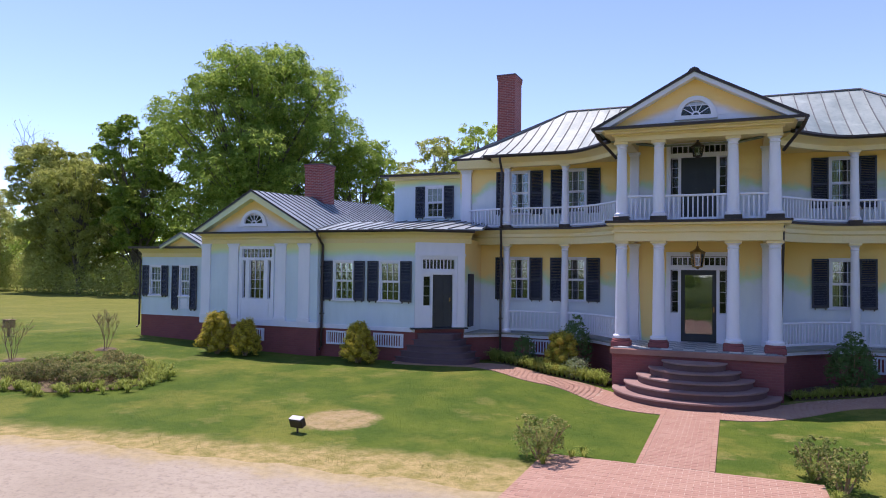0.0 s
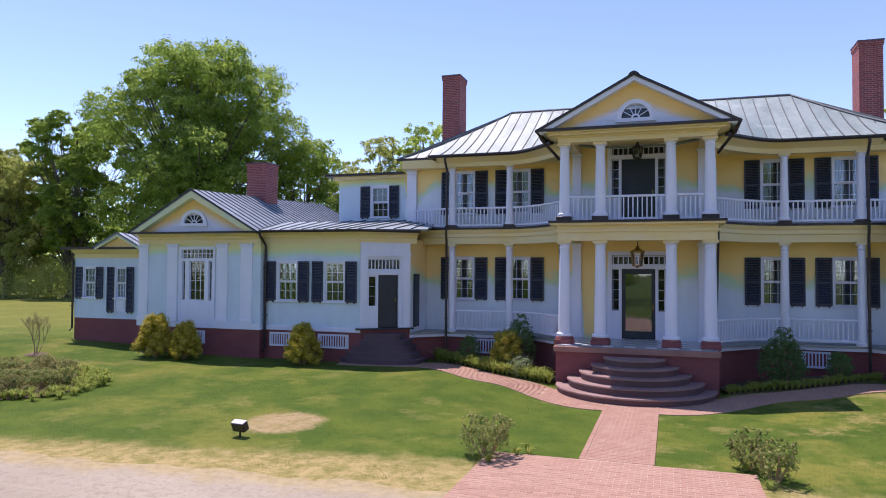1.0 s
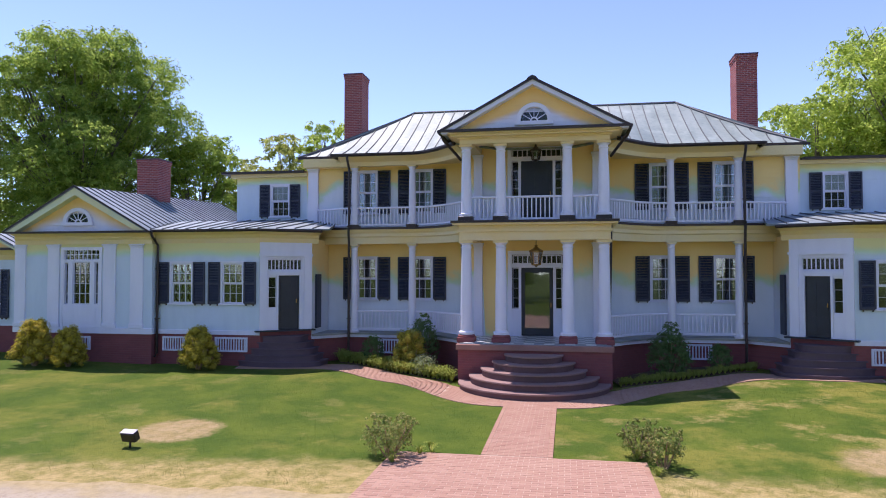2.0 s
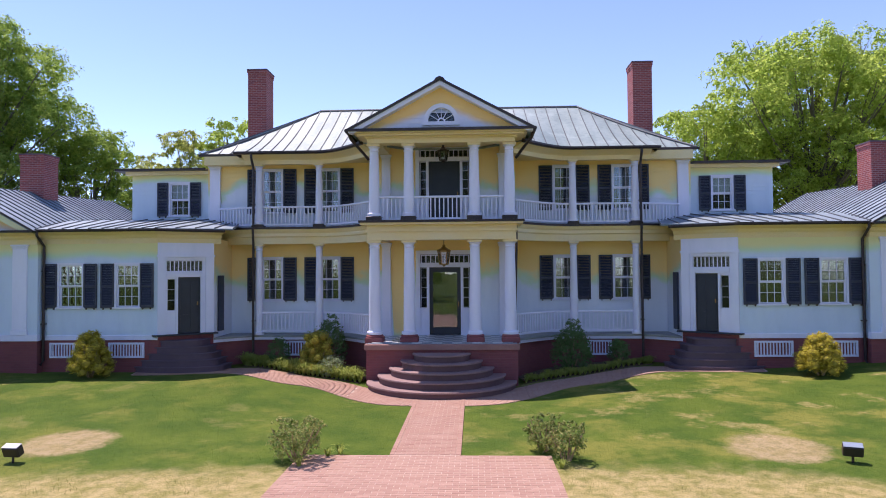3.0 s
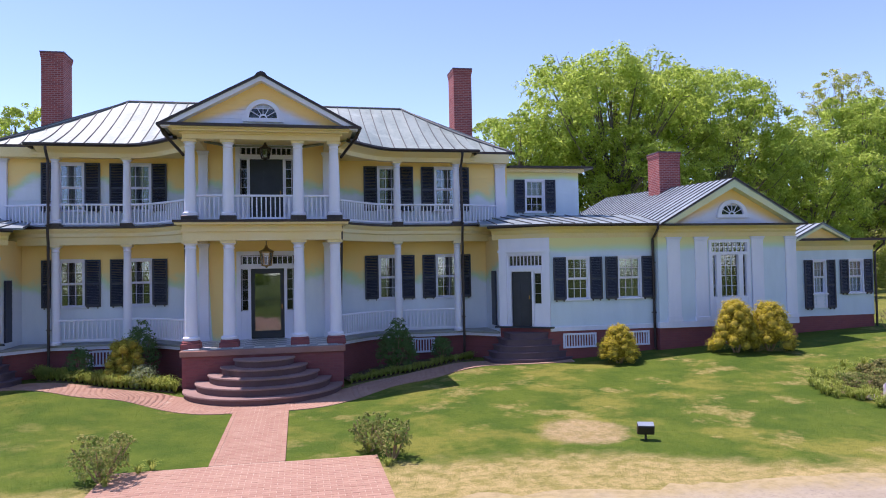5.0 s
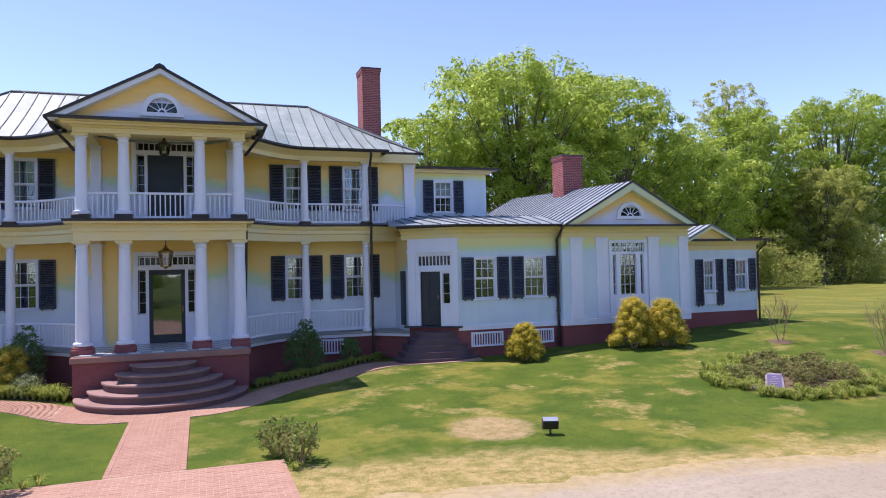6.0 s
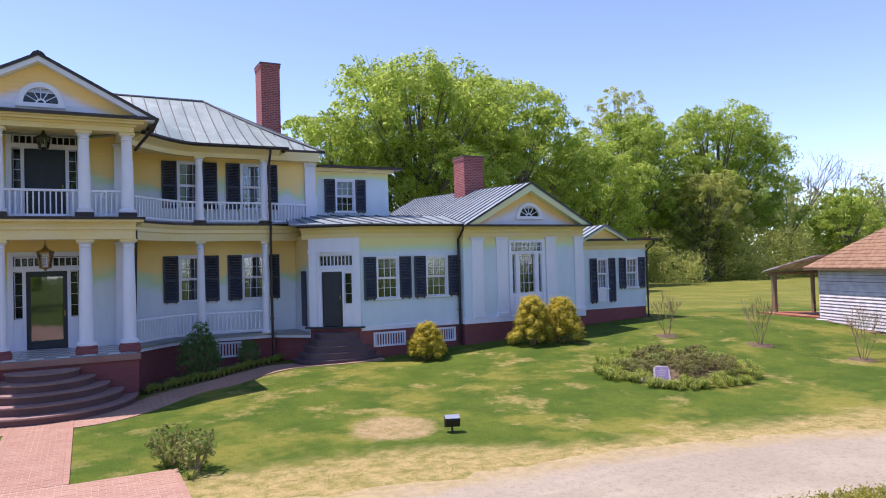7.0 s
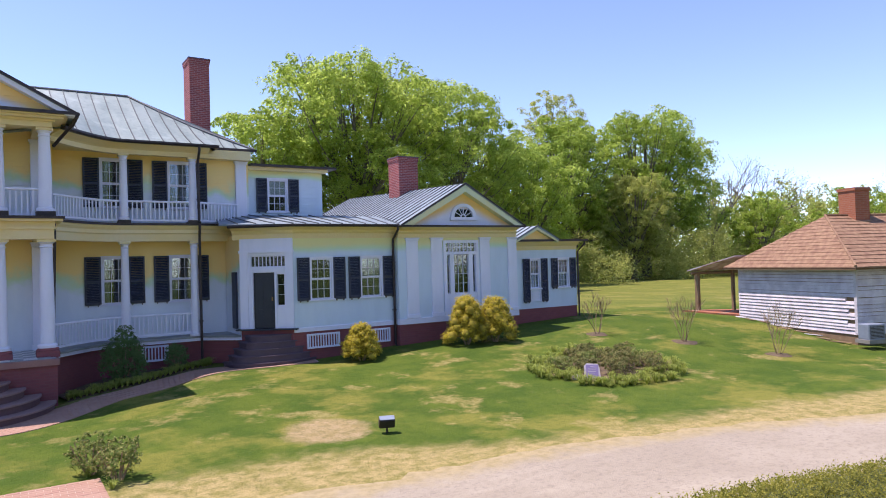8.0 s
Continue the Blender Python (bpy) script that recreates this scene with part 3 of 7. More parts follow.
def panes(parent, m, u0, u1, z0, z1, cols, rows, d, bar=0.015, glass=None):
    """Glazing bars and the panes between them; alike panes share one mesh."""
    b = B(m)
    pw, ph = (u1 - u0) / cols, (z1 - z0) / rows
    for i in range(cols + 1):
        u = u0 + pw * i
        b.box(u - bar / 2, u + bar / 2, d - 0.018, d + 0.012, z0, z1)
    for j in range(rows + 1):
        z = z0 + ph * j
        b.box(u0, u1, d - 0.014, d + 0.008, z - bar / 2, z + bar / 2)
    grid = part("muntin_grid", b, PAINT_TRIM, parent)
    glass = glass or GLASS
    key = (round(pw, 3), round(ph, 3), glass.name)
    if key not in PANES:
        q = B().box(-pw / 2, pw / 2, -0.002, 0.002, -ph / 2, ph / 2)
        PANES[key] = q.mesh("pane", glass)
    for i in range(cols):
        for j in range(rows):
            ob = new("pane", PANES[key])
            ob.matrix_world = m @ Matrix.Translation((u0 + pw * (i + 0.5), d, z0 + ph * (j + 0.5)))
            ob.parent = parent
            ob.matrix_parent_inverse = Matrix.Translation(-parent.location) if parent.type == "EMPTY" else Matrix()
            ob.visible_shadow = False
    return grid


def sash_window(parent, m, u0, u1, z0, z1, cols=3, rows=4, shutters=0.0, curtain="", label="", panel=0.0, glass=None):
    """A window in its hole: casing, sill, two sashes with panes; shutters of a given width; a curtain inside."""
    c = 0.075
    b = ring(B(m), u0 - c, u1 + c, z0 - panel - 0.02, z1 + c, c, -0.04, 0.12, 0.02)
    w = part("window", b, PAINT_TRIM, parent, label)
    if panel:
        part("panel", B(m).box(u0, u1, -0.01, 0.08, z0 - panel, z0 - 0.02), PAINT_TRIM, w)
        part("panel_field", B(m).box(u0 + 0.08, u1 - 0.08, -0.03, -0.01, z0 - panel + 0.1, z0 - 0.12), PAINT_TRIM, w)
    part("window_sill", B(m).soft_box(u0 - c - 0.03, u1 + c + 0.03, -0.085, 0.1, z0 - 0.055, z0, 0.012), PAINT_TRIM, w)
    zm = z0 + (z1 - z0) * (rows // 2) / rows
    k = 0.03
    for a, e, d in ((zm, z1, 0.02), (z0, zm, 0.06)):
        part("sash", ring(B(m), u0, u1, a, e, k, d - 0.02, d + 0.02), PAINT_TRIM, w)
    half = rows // 2
    panes(w, m, u0 + k, u1 - k, zm + k, z1 - k, cols, rows - half, 0.02, glass=glass)
    panes(w, m, u0 + k, u1 - k, z0 + k, zm - k, cols, half, 0.06, glass=glass)
    if shutters:
        shutter(w, m, u0 - c - shutters + 0.01, u0 - c + 0.01, z0 - panel - 0.03, z1 + 0.05)
        shutter(w, m, u1 + c - 0.01, u1 + c + shutters - 0.01, z0 - panel - 0.03, z1 + 0.05)
    if curtain:
        drape(w, m, u0, u1, z0, z1, curtain)
    return w


def drape(parent, m, u0, u1, z0, z1, kind):
    """Folded cloth behind the panes: two sides drawn back, or a blind over the upper part."""
    spans = {"sides": ((u0, u0 + 0.3 * (u1 - u0)), (u1 - 0.3 * (u1 - u0), u1)), "full": ((u0, u1),), "sheer": ((u0, u1),), "blind": ((u0, u1),)}[kind]
    low = z0 + 0.48 * (z1 - z0) if kind == "blind" else z0 - 0.05
    for a, e in spans:
        b = B(m)
        n = 16
        wave = 0.0 if kind == "blind" else 0.02
        top = [(a + (e - a) * i / n, (0.11 if kind == "blind" else 0.16) + wave * math.sin(i * 2.1), z1) for i in range(n + 1)]
        bot = [(x, d + 0.004, low) for x, d, _ in top]
        back = [(x, d + 0.006, z) for x, d, z in top + bot]
        vs = top + bot + back
        k = n + 1
        fs = [(i, i + 1, k + i + 1, k + i) for i in range(n)] + [(2 * k + i, 3 * k + i, 3 * k + i + 1, 2 * k + i + 1) for i in range(n)]
        b.add(vs, fs)
        part("blind" if kind == "blind" else "curtain", b, BLIND if kind in ("blind", "sheer") else CURTAIN, parent, "white blind" if kind == "blind" else "off-white drawn curtain")


def fan_window(m, uc, z0, r, h):
    """A half-round window with radiating bars in a broad white surround."""
    n = 16
    arc = lambda k, q: [(uc + k * math.cos(math.pi * i / n), z0 + q * math.sin(math.pi * i / n)) for i in range(n + 1)]
    ro, ho = r * 1.32, h * 1.30
    def band(k0, h0, k1, h1, d0, d1):
        """A half-round band as one piece."""
        q = list(zip(arc(k0, h0), arc(k1, h1)))
        vs = [(u, d, z) for o, i in q for d in (d0, d1) for u, z in (o, i)]
        fs = [(0, 1, 3, 2), (4 * n, 4 * n + 2, 4 * n + 3, 4 * n + 1)]
        for j in range(n):
            for a, c in ((0, 1), (3, 2), (2, 0), (1, 3)):
                fs.append((4 * j + a, 4 * j + c, 4 * j + 4 + c, 4 * j + 4 + a))
        return B(m).add(vs, fs)
    w = part("window", band(ro, ho, r, h, -0.05, 0.1), PAINT_TRIM, mansion, "half-round fan window with radiating white bars")
    part("window_sill", B(m).box(uc - ro - 0.04, uc + ro + 0.04, -0.07, 0.1, z0 - 0.11, z0), PAINT_TRIM, w)
    g = B(m)
    for i in range(1, 6):
        a = math.pi * i / 6
        c, s = math.cos(a), math.sin(a)
        g.slab([(uc + 0.25 * r * c - 0.009 * s, z0 + 0.25 * h * s + 0.009 * c), (uc + r * c - 0.009 * s, z0 + h * s + 0.009 * c),
                (uc + r * c + 0.009 * s, z0 + h * s - 0.009 * c), (uc + 0.25 * r * c + 0.009 * s, z0 + 0.25 * h * s - 0.009 * c)], -0.01, 0.02)
    part("muntin_grid", g, PAINT_TRIM, w)
    part("hub", band(0.3 * r, 0.3 * h, 0.2 * r, 0.2 * h, -0.012, 0.022), PAINT_TRIM, w)
    p = B(m)
    p.slab(arc(r, h), 0.03, 0.035)
    part("pane", p, GLASS_DULL, w).visible_shadow = False
    # black sheet close behind the glass in place of the dark attic
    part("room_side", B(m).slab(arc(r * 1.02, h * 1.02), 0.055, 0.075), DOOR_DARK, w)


def pilaster(m, u0, u1, z0, z1, d=0.06, mat=None):
    """A flat pilaster with a plinth block and a two-step cap."""
    mat = mat or PAINT_TRIM
    p = part("pilaster", B(m).soft_box(u0, u1, -d, 0.02, z0 + 0.14, z1 - 0.12, 0.008), mat, mansion, "flat white corner pilaster")
    part("plinth_block", B(m).soft_box(u0 - 0.03, u1 + 0.03, -d - 0.03, 0.02, z0, z0 + 0.14, 0.012), mat, p)
    part("necking", B(m).soft_box(u0 - 0.02, u1 + 0.02, -d - 0.02, 0.02, z1 - 0.12, z1 - 0.05, 0.01), mat, p)
    part("cap", B(m).soft_box(u0 - 0.045, u1 + 0.045, -d - 0.045, 0.02, z1 - 0.05, z1, 0.01), mat, p)
    return p




def at_y(y):
    return Matrix.Translation((0, y, 0))


# the wall behind the portico and the main wall on both sides, two storeys
def build_main_walls():
    sx_holes = lambda s, spans: [tuple(sorted((s * a, s * c))) + (z0, z1) for a, c, z0, z1 in spans]
    # centre: a door with side lights and a transom on each storey
    centre = [(-0.86, 0.86, FLOOR, 3.98), (-0.86, 0.86, DECK, 7.5)]
    part("wall", siding(at_y(DOOR_Y), -2.35, 2.35, FLOOR - 0.3, 7.9, centre), PAINT_PORCH, mansion, "white clapboard wall with painted-in warm light under the ceilings")
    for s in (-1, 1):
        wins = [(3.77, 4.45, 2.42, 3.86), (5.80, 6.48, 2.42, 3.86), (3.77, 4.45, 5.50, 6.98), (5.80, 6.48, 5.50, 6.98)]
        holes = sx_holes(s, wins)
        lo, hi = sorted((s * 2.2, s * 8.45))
        part("wall", siding(at_y(WALL_Y), lo, hi, FLOOR - 0.3, 7.5, holes), PAINT_PORCH, mansion, "white clapboard wall with painted-in warm light under the ceilings")
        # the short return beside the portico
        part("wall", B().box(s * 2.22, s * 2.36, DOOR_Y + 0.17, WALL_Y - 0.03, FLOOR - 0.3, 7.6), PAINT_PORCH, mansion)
        for k, h in enumerate(holes):
            sash_window(mansion, at_y(WALL_Y), *h, 3, 4 if k > 1 else 4, 0.47, ("sides" if s > 0 else "") if k < 2 else ("full" if k == 3 or s < 0 else "sides"),
                        "six-over-six sash window with black louvred shutters")
        pilaster(at_y(WALL_Y), *sorted((s * 7.98, s * 8.35)), DECK, 7.15, 0.12)
    # unseen rooms behind the glass, their dimness put into the wall colour
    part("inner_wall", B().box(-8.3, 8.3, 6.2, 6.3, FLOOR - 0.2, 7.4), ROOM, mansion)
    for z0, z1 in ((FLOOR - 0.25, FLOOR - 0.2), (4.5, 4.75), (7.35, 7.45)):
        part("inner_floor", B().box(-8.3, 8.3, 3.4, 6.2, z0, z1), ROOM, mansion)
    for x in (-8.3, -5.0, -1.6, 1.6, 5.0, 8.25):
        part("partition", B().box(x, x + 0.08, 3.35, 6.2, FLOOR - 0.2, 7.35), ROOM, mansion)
    # the side and back walls that close the main block
    back = B().box(-8.45, 8.45, 11.9, 12.05, 0, 7.6)
    for s in (-1, 1):
        back.box(s * 8.3, s * 8.45, 3.32, 11.9, 0, 7.6)
    part_each("wall", back, PAINT_SIDING, mansion)


def entrance(y, floor, top, door_top, glazed):
    """A broad doorway: door, two side lights over panels, and a transom of upright panes."""
    m = at_y(y)
    d = part("entrance", ring(B(m), -0.96, 0.96, floor - 0.02, top + 0.1, 0.13, -0.05, 0.14, 0.02), PAINT_TRIM, mansion, "white panelled doorway with side lights and a transom")
    for s in (-1, 1):
        part("jamb", B(m).box(s * 0.52, s * 0.60, -0.05, 0.14, floor, door_top + 0.06), PAINT_TRIM, d)
        part("panel", B(m).box(s * 0.60, s * 0.83, -0.02, 0.12, floor, floor + 0.9), PAINT_TRIM, d)
        part("panel_field", B(m).box(s * 0.63, s * 0.77, -0.035, -0.02, floor + 0.15, floor + 0.8), PAINT_TRIM, d)
    part("transom_bar", B(m).box(-0.83, 0.83, -0.05, 0.14, door_top + 0.06, door_top + 0.2), PAINT_TRIM, d)
    panes(d, m, -0.79, 0.79, door_top + 0.2, top - 0.06, 10, 1, 0.06, 0.03, GLASS_DULL)
    for s in (-1, 1):
        lo, hi = sorted((s * 0.605, s * 0.795))
        panes(d, m, lo, hi, floor + 0.92, door_top + 0.04, 1, 4, 0.06, glass=GLASS_DULL)
    leaf = B(m)
    if glazed:
        for s in (-1, 1):
            leaf.box(s * 0.40, s * 0.52, 0.03, 0.075, floor + 0.02, door_top + 0.06)
        leaf.box(-0.40, 0.40, 0.03, 0.075, floor + 0.02, floor + 0.26).box(-0.40, 0.40, 0.03, 0.075, door_top - 0.1, door_top + 0.06)
        dl = part("door", leaf, DOOR_DARK, d, "closed black storm door with one tall glass pane")
        pm = m @ Matrix.Translation((0, 0.05, 0)) @ Matrix.Rotation(radians(1.4), 4, "Z")
        pane = part("door_pane", B(pm).box(-0.40, 0.40, -0.003, 0.003, floor + 0.26, door_top - 0.1), GLASS, d)
        pane.visible_shadow = False
        # black sheet in place of the unlit hall
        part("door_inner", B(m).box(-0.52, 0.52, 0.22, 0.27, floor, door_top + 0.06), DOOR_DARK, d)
    else:
        leaf.box(-0.52, 0.52, 0.05, 0.1, floor, door_top + 0.06)
        for z0, z1 in ((0.15, 0.75), (0.9, 1.75)):
            for s in (-1, 1):
                leaf.box(s * 0.08, s * 0.42, 0.035, 0.05, floor + z0, min(floor + z1, door_top - 0.05))
        part("door", leaf, DOOR_DARK, d, "closed black panelled door")
    part("door_handle", B(m).box(0.43, 0.46, -0.02, 0.03, floor + 0.95, floor + 1.1), BRASS, d, "brass door handle")


build_main_walls()
entrance(DOOR_Y, FLOOR, 3.98, 3.46, True)
entrance(DOOR_Y, DECK, 7.5, 7.0, False)


# ---------------------------------------------------------------- porches and portico
CURVE = [(2.25 + 2.05 * i / 12, 0.75 + 1.65 * math.sin(math.pi / 2 * i / 12)) for i in range(13)]


def side_path(s, pts):
    """A plan path given for the right half, for either half, always with the outside on its right hand."""
    return list(pts) if s > 0 else [(-x, y) for x, y in reversed(pts)]


def column(x, y, z0, z1, r, base, pedestal=None):
    """A tapered Tuscan column with its base and capital."""
    h = z1 - z0
    prof = [(r * 1.28, z0), (r * 1.28, z0 + 0.03), (r * 1.34, z0 + 0.055), (r * 1.28, z0 + 0.085), (r * 1.08, z0 + 0.10)]
    for i in range(9):
        k = i / 8
        prof.append((r * (1.0 - 0.2 * k ** 1.7), z0 + 0.11 + (h - 0.34) * k))
    zt = z1 - 0.23
    prof += [(r * 0.93, zt + 0.015), (r * 0.93, zt + 0.035), (r * 0.81, zt + 0.045), (r * 0.81, zt + 0.10), (r * 1.0, zt + 0.13), (r * 1.1, zt + 0.16)]
    b = B().lathe(prof, x, y, 24)
    c = part("column", b, PAINT_TRIM, mansion, "tapered white Tuscan column", True)
    part("capital", B().soft_box(x - r * 1.22, x + r * 1.22, y - r * 1.22, y + r * 1.22, z1 - 0.072, z1, 0.012), PAINT_CORNICE, c)
    if base == "dark":
        part("column_base", B().soft_box(x - r * 1.4, x + r * 1.4, y - r * 1.4, y + r * 1.4, z0 - 0.12, z0, 0.015), IRON, c, "dark metal base block")
    return c


def railing(path, z0, z1, name="railing"):
    """A balustrade along a plan path: moulded top rail, bottom rail, square balusters."""
    b = B().sweep(path, [(-0.04, z1 - 0.06), (0.04, z1 - 0.06), (0.05, z1 - 0.03), (0.035, z1), (-0.035, z1), (-0.05, z1 - 0.03)])
    r = part(name, b, PAINT_TRIM, mansion, "white wooden balustrade")
    part("bottom_rail", B().sweep(path, [(-0.03, z0), (0.03, z0), (0.03, z0 + 0.06), (-0.03, z0 + 0.06)]), PAINT_TRIM, r)
    pts = [Vector(p) for p in path]
    total = sum((q - p).length for p, q in zip(pts, pts[1:]))
    n = int(total / 0.125)
    for i in range(1, n):
        d = total * i / n
        for p, q in zip(pts, pts[1:]):
            k = (q - p).length
            if d <= k:
                c = p + (q - p) * (d / k)
                ang = math.atan2((q - p).y, (q - p).x)
                break
            d -= k
        key = round(z1 - z0, 3)
        if key not in BALUSTERS:
            BALUSTERS[key] = B().box(-0.017, 0.017, -0.017, 0.017, 0.06, z1 - z0 - 0.06).mesh("baluster", PAINT_TRIM)
        ob = new("baluster", BALUSTERS[key])
        ob.parent = r
        ob.matrix_basis = Matrix.Translation((c.x, c.y, z0)) @ Matrix.Rotation(ang, 4, "Z")
    return r


BALUSTERS = {}


COPING = plain("red_brown_coping_stone", (0.36, 0.19, 0.16), (0.30, 0.15, 0.13), 0.75, 0, 1.5, 30, 0.4)


def build_porches():
    # portico plinth with a stone coping, and its chequered floor
    part("plinth", B().box(-2.24, 2.24, -0.55, 1.9, -0.3, 1.08), BRICK_BASE, mansion, "dark red brick portico base")
    part("coping", B().soft_box(-2.30, 2.30, -0.62, 1.95, 1.08, FLOOR - 0.03, 0.02), COPING, mansion, "worn brown stone coping")
    tiles = {c: B().soft_box(-0.148, 0.148, -0.148, 0.148, 0, 0.02, 0.004).mesh("floor_tile", mt) for c, mt in ((0, MARBLE_W), (1, MARBLE_D))}
    base = part("portico_floor", B().box(-2.22, 2.22, -0.52, 1.97, FLOOR - 0.03, FLOOR - 0.016), MARBLE_D, mansion, "chequered marble floor")
    for i in range(14):
        for j in range(8):
            ob = new("floor_tile", tiles[(i + j) % 2])
            ob.parent = base
            ob.location = (-1.95 + 0.3 * i, -0.3 + 0.3 * j, FLOOR - 0.018)
    # half-round steps up to the portico
    for k, r in enumerate((2.2, 1.88, 1.54, 1.21, 0.86)):
        steps(0, -0.62, r, 0.2 * k - (0.25 if k == 0 else 0.02), 0.2 * (k + 1), -180, 0, "step")
    # the portico's columns: brick pedestals below, dark blocks above
    for x in (-2.06, -1.0, 1.0, 2.06):
        ped = B().soft_box(x - 0.27, x + 0.27, -0.27, 0.27, FLOOR - 0.02, FLOOR + 0.14, 0.02)
        ped.lathe([(0.26, FLOOR + 0.14), (0.27, FLOOR + 0.17), (0.25, FLOOR + 0.2), (0.22, FLOOR + 0.22)], x, 0, 20)
        part("pedestal", ped, BRICK_BASE, mansion, "red brick column pedestal")
        column(x, 0, FLOOR + 0.22, 4.34, 0.182, "plain")
        column(x, 0, DECK + 0.14, 7.28, 0.165, "dark")
    for s in (-1, 1):
        for z0, z1 in ((FLOOR, 4.34), (DECK, 7.28)):
            pilaster(at_y(DOOR_Y), *sorted((s * 1.80, s * 2.08)), z0, z1, 0.14)
    # lower entablature, upper deck, upper entablature of the portico: boxes with mouldings round three sides
    def ring(o):
        return [(-2.24 - o, 1.98), (-2.24 - o, -0.24 - o), (2.24 + o, -0.24 - o), (2.24 + o, 1.98)]
    for z0, z1, o, mt in ((4.34, 4.60, 0.0, PAINT_CORNICE), (4.60, 4.66, 0.06, PAINT_CORNICE), (4.66, 4.80, 0.02, PAINT_CORNICE), (4.80, 4.86, 0.2, PAINT_CORNICE)):
        part("entablature", B().sweep(ring(o), [(-0.42 - o, z0), (0, z0), (0, z1), (-0.42 - o, z1)]), mt, mansion, "cream moulded entablature")
    part("porch_ceiling", B().box(-1.95, 1.95, 0.12, 1.98, 4.60, 4.80), PAINT_CORNICE, mansion, "cream portico ceiling")
    part("porch_ceiling", B().box(-1.95, 1.95, 0.12, 1.98, 7.52, 7.57), PAINT_CORNICE, mansion, "cream portico ceiling")
    part("deck", B().prism(ring(0.24), 4.86, DECK), IRON, mansion, "dark metal-edged balcony deck")
    for z0, z1, o in ((7.28, 7.42, 0.0), (7.42, 7.47, 0.06), (7.47, 7.53, 0.25), (7.53, 7.575, 0.36)):
        part("entablature", B().sweep(ring(o), [(-0.42 - o, z0), (0, z0), (0, z1), (-0.42 - o, z1)]), PAINT_CORNICE, mansion, "cream moulded entablature")
    for s in (-1, 1):
        path = side_path(s, CURVE + [(6.62, 2.4), (7.6, 1.42)])
        upper = side_path(s, CURVE + [(6.62, 2.4), (8.2, 2.95)])
        # floor, its white edge, and the brick base below
        for nm, z0, z1, o, mt, lb in (("base_wall", -0.2, 1.1, -0.14, BRICK_BASE, "dark red painted brick base"), ("fascia", 1.1, 1.2, 0.0, PAINT_TRIM, "white porch fascia"), ("porch_floor", 1.2, FLOOR, 0.06, DECK_GREY, "grey painted porch floor")):
            offs = offset(path, o)
            back = [(s * 7.6, WALL_Y), (s * 2.25, WALL_Y)] if s > 0 else [(-2.25, WALL_Y), (-7.6, WALL_Y)]
            if s < 0:
                back = [(-2.25, WALL_Y), (-7.6, WALL_Y)]
            part(nm, B().prism(offs + back, z0, z1), mt, mansion, lb)
        back = [(8.2, WALL_Y), (2.25, WALL_Y)] if s > 0 else [(-2.25, WALL_Y), (-8.2, WALL_Y)]
        part("porch_ceiling", B().prism(offset(upper, -0.1) + back, 4.52, 4.62), PAINT_CORNICE, mansion, "cream porch ceiling")
        part("deck", B().prism(offset(upper, 0.16) + back, 4.86, DECK), IRON, mansion, "dark metal-edged balcony deck")
        part("porch_ceiling", B().prism(offset(upper, -0.1) + back, 7.22, 7.30), PAINT_CORNICE, mansion, "cream porch ceiling")
        part("entablature", B().sweep(upper, [(-0.2, 4.36), (0.0, 4.36), (0.0, 4.58), (0.05, 4.62), (0.03, 4.72), (0.1, 4.80), (0.12, 4.86), (-0.2, 4.86)]), PAINT_CORNICE, mansion, "cream moulded entablature")
        eave = side_path(s, CURVE + [(6.9, 2.4)])
        part("entablature", B().sweep(eave, [(-0.2, 7.10), (0.0, 7.10), (0.0, 7.24), (0.06, 7.28), (0.26, 7.36), (0.34, 7.40), (-0.2, 7.44)]), PAINT_CORNICE, mansion, "cream moulded entablature")
        part("entablature", B().box(s * 6.9, s * 8.42, 2.7, 3.12, 7.15, 7.45), PAINT_CORNICE, mansion, "cream moulded entablature")
        # columns and balustrades
        for x in (4.3, 6.38):
            column(s * x, 2.4, FLOOR, 4.36, 0.135, "plain")
            column(s * x, 2.4, DECK + 0.1, 7.10, 0.13, "dark")
        for z0, z1 in ((FLOOR + 0.1, FLOOR + 0.78), (DECK + 0.06, DECK + 0.72)):
            railing(side_path(s, CURVE[:-1] + [(4.2, 2.4)]), z0, z1)
            railing(side_path(s, [(4.42, 2.4), (6.26, 2.4)]), z0, z1)
        railing(side_path(s, [(6.52, 2.42), (7.98, 2.92)]), DECK + 0.06, DECK + 0.72)
        railing(side_path(s, [(1.14, 0), (1.92, 0)]), DECK + 0.04, DECK + 0.76)
        railing([(s * 2.06, 0.72), (s * 2.06, 0.16)] if s < 0 else [(s * 2.06, 0.16), (s * 2.06, 0.72)], DECK + 0.04, DECK + 0.76)
    railing([(-0.86, 0), (0.86, 0)], DECK + 0.04, DECK + 0.76)


def offset(path, o):
    out = []
    for i in range(len(path)):
        m = mitre(path, i)
        out.append((path[i][0] + m.x * o, path[i][1] + m.y * o))
    return out


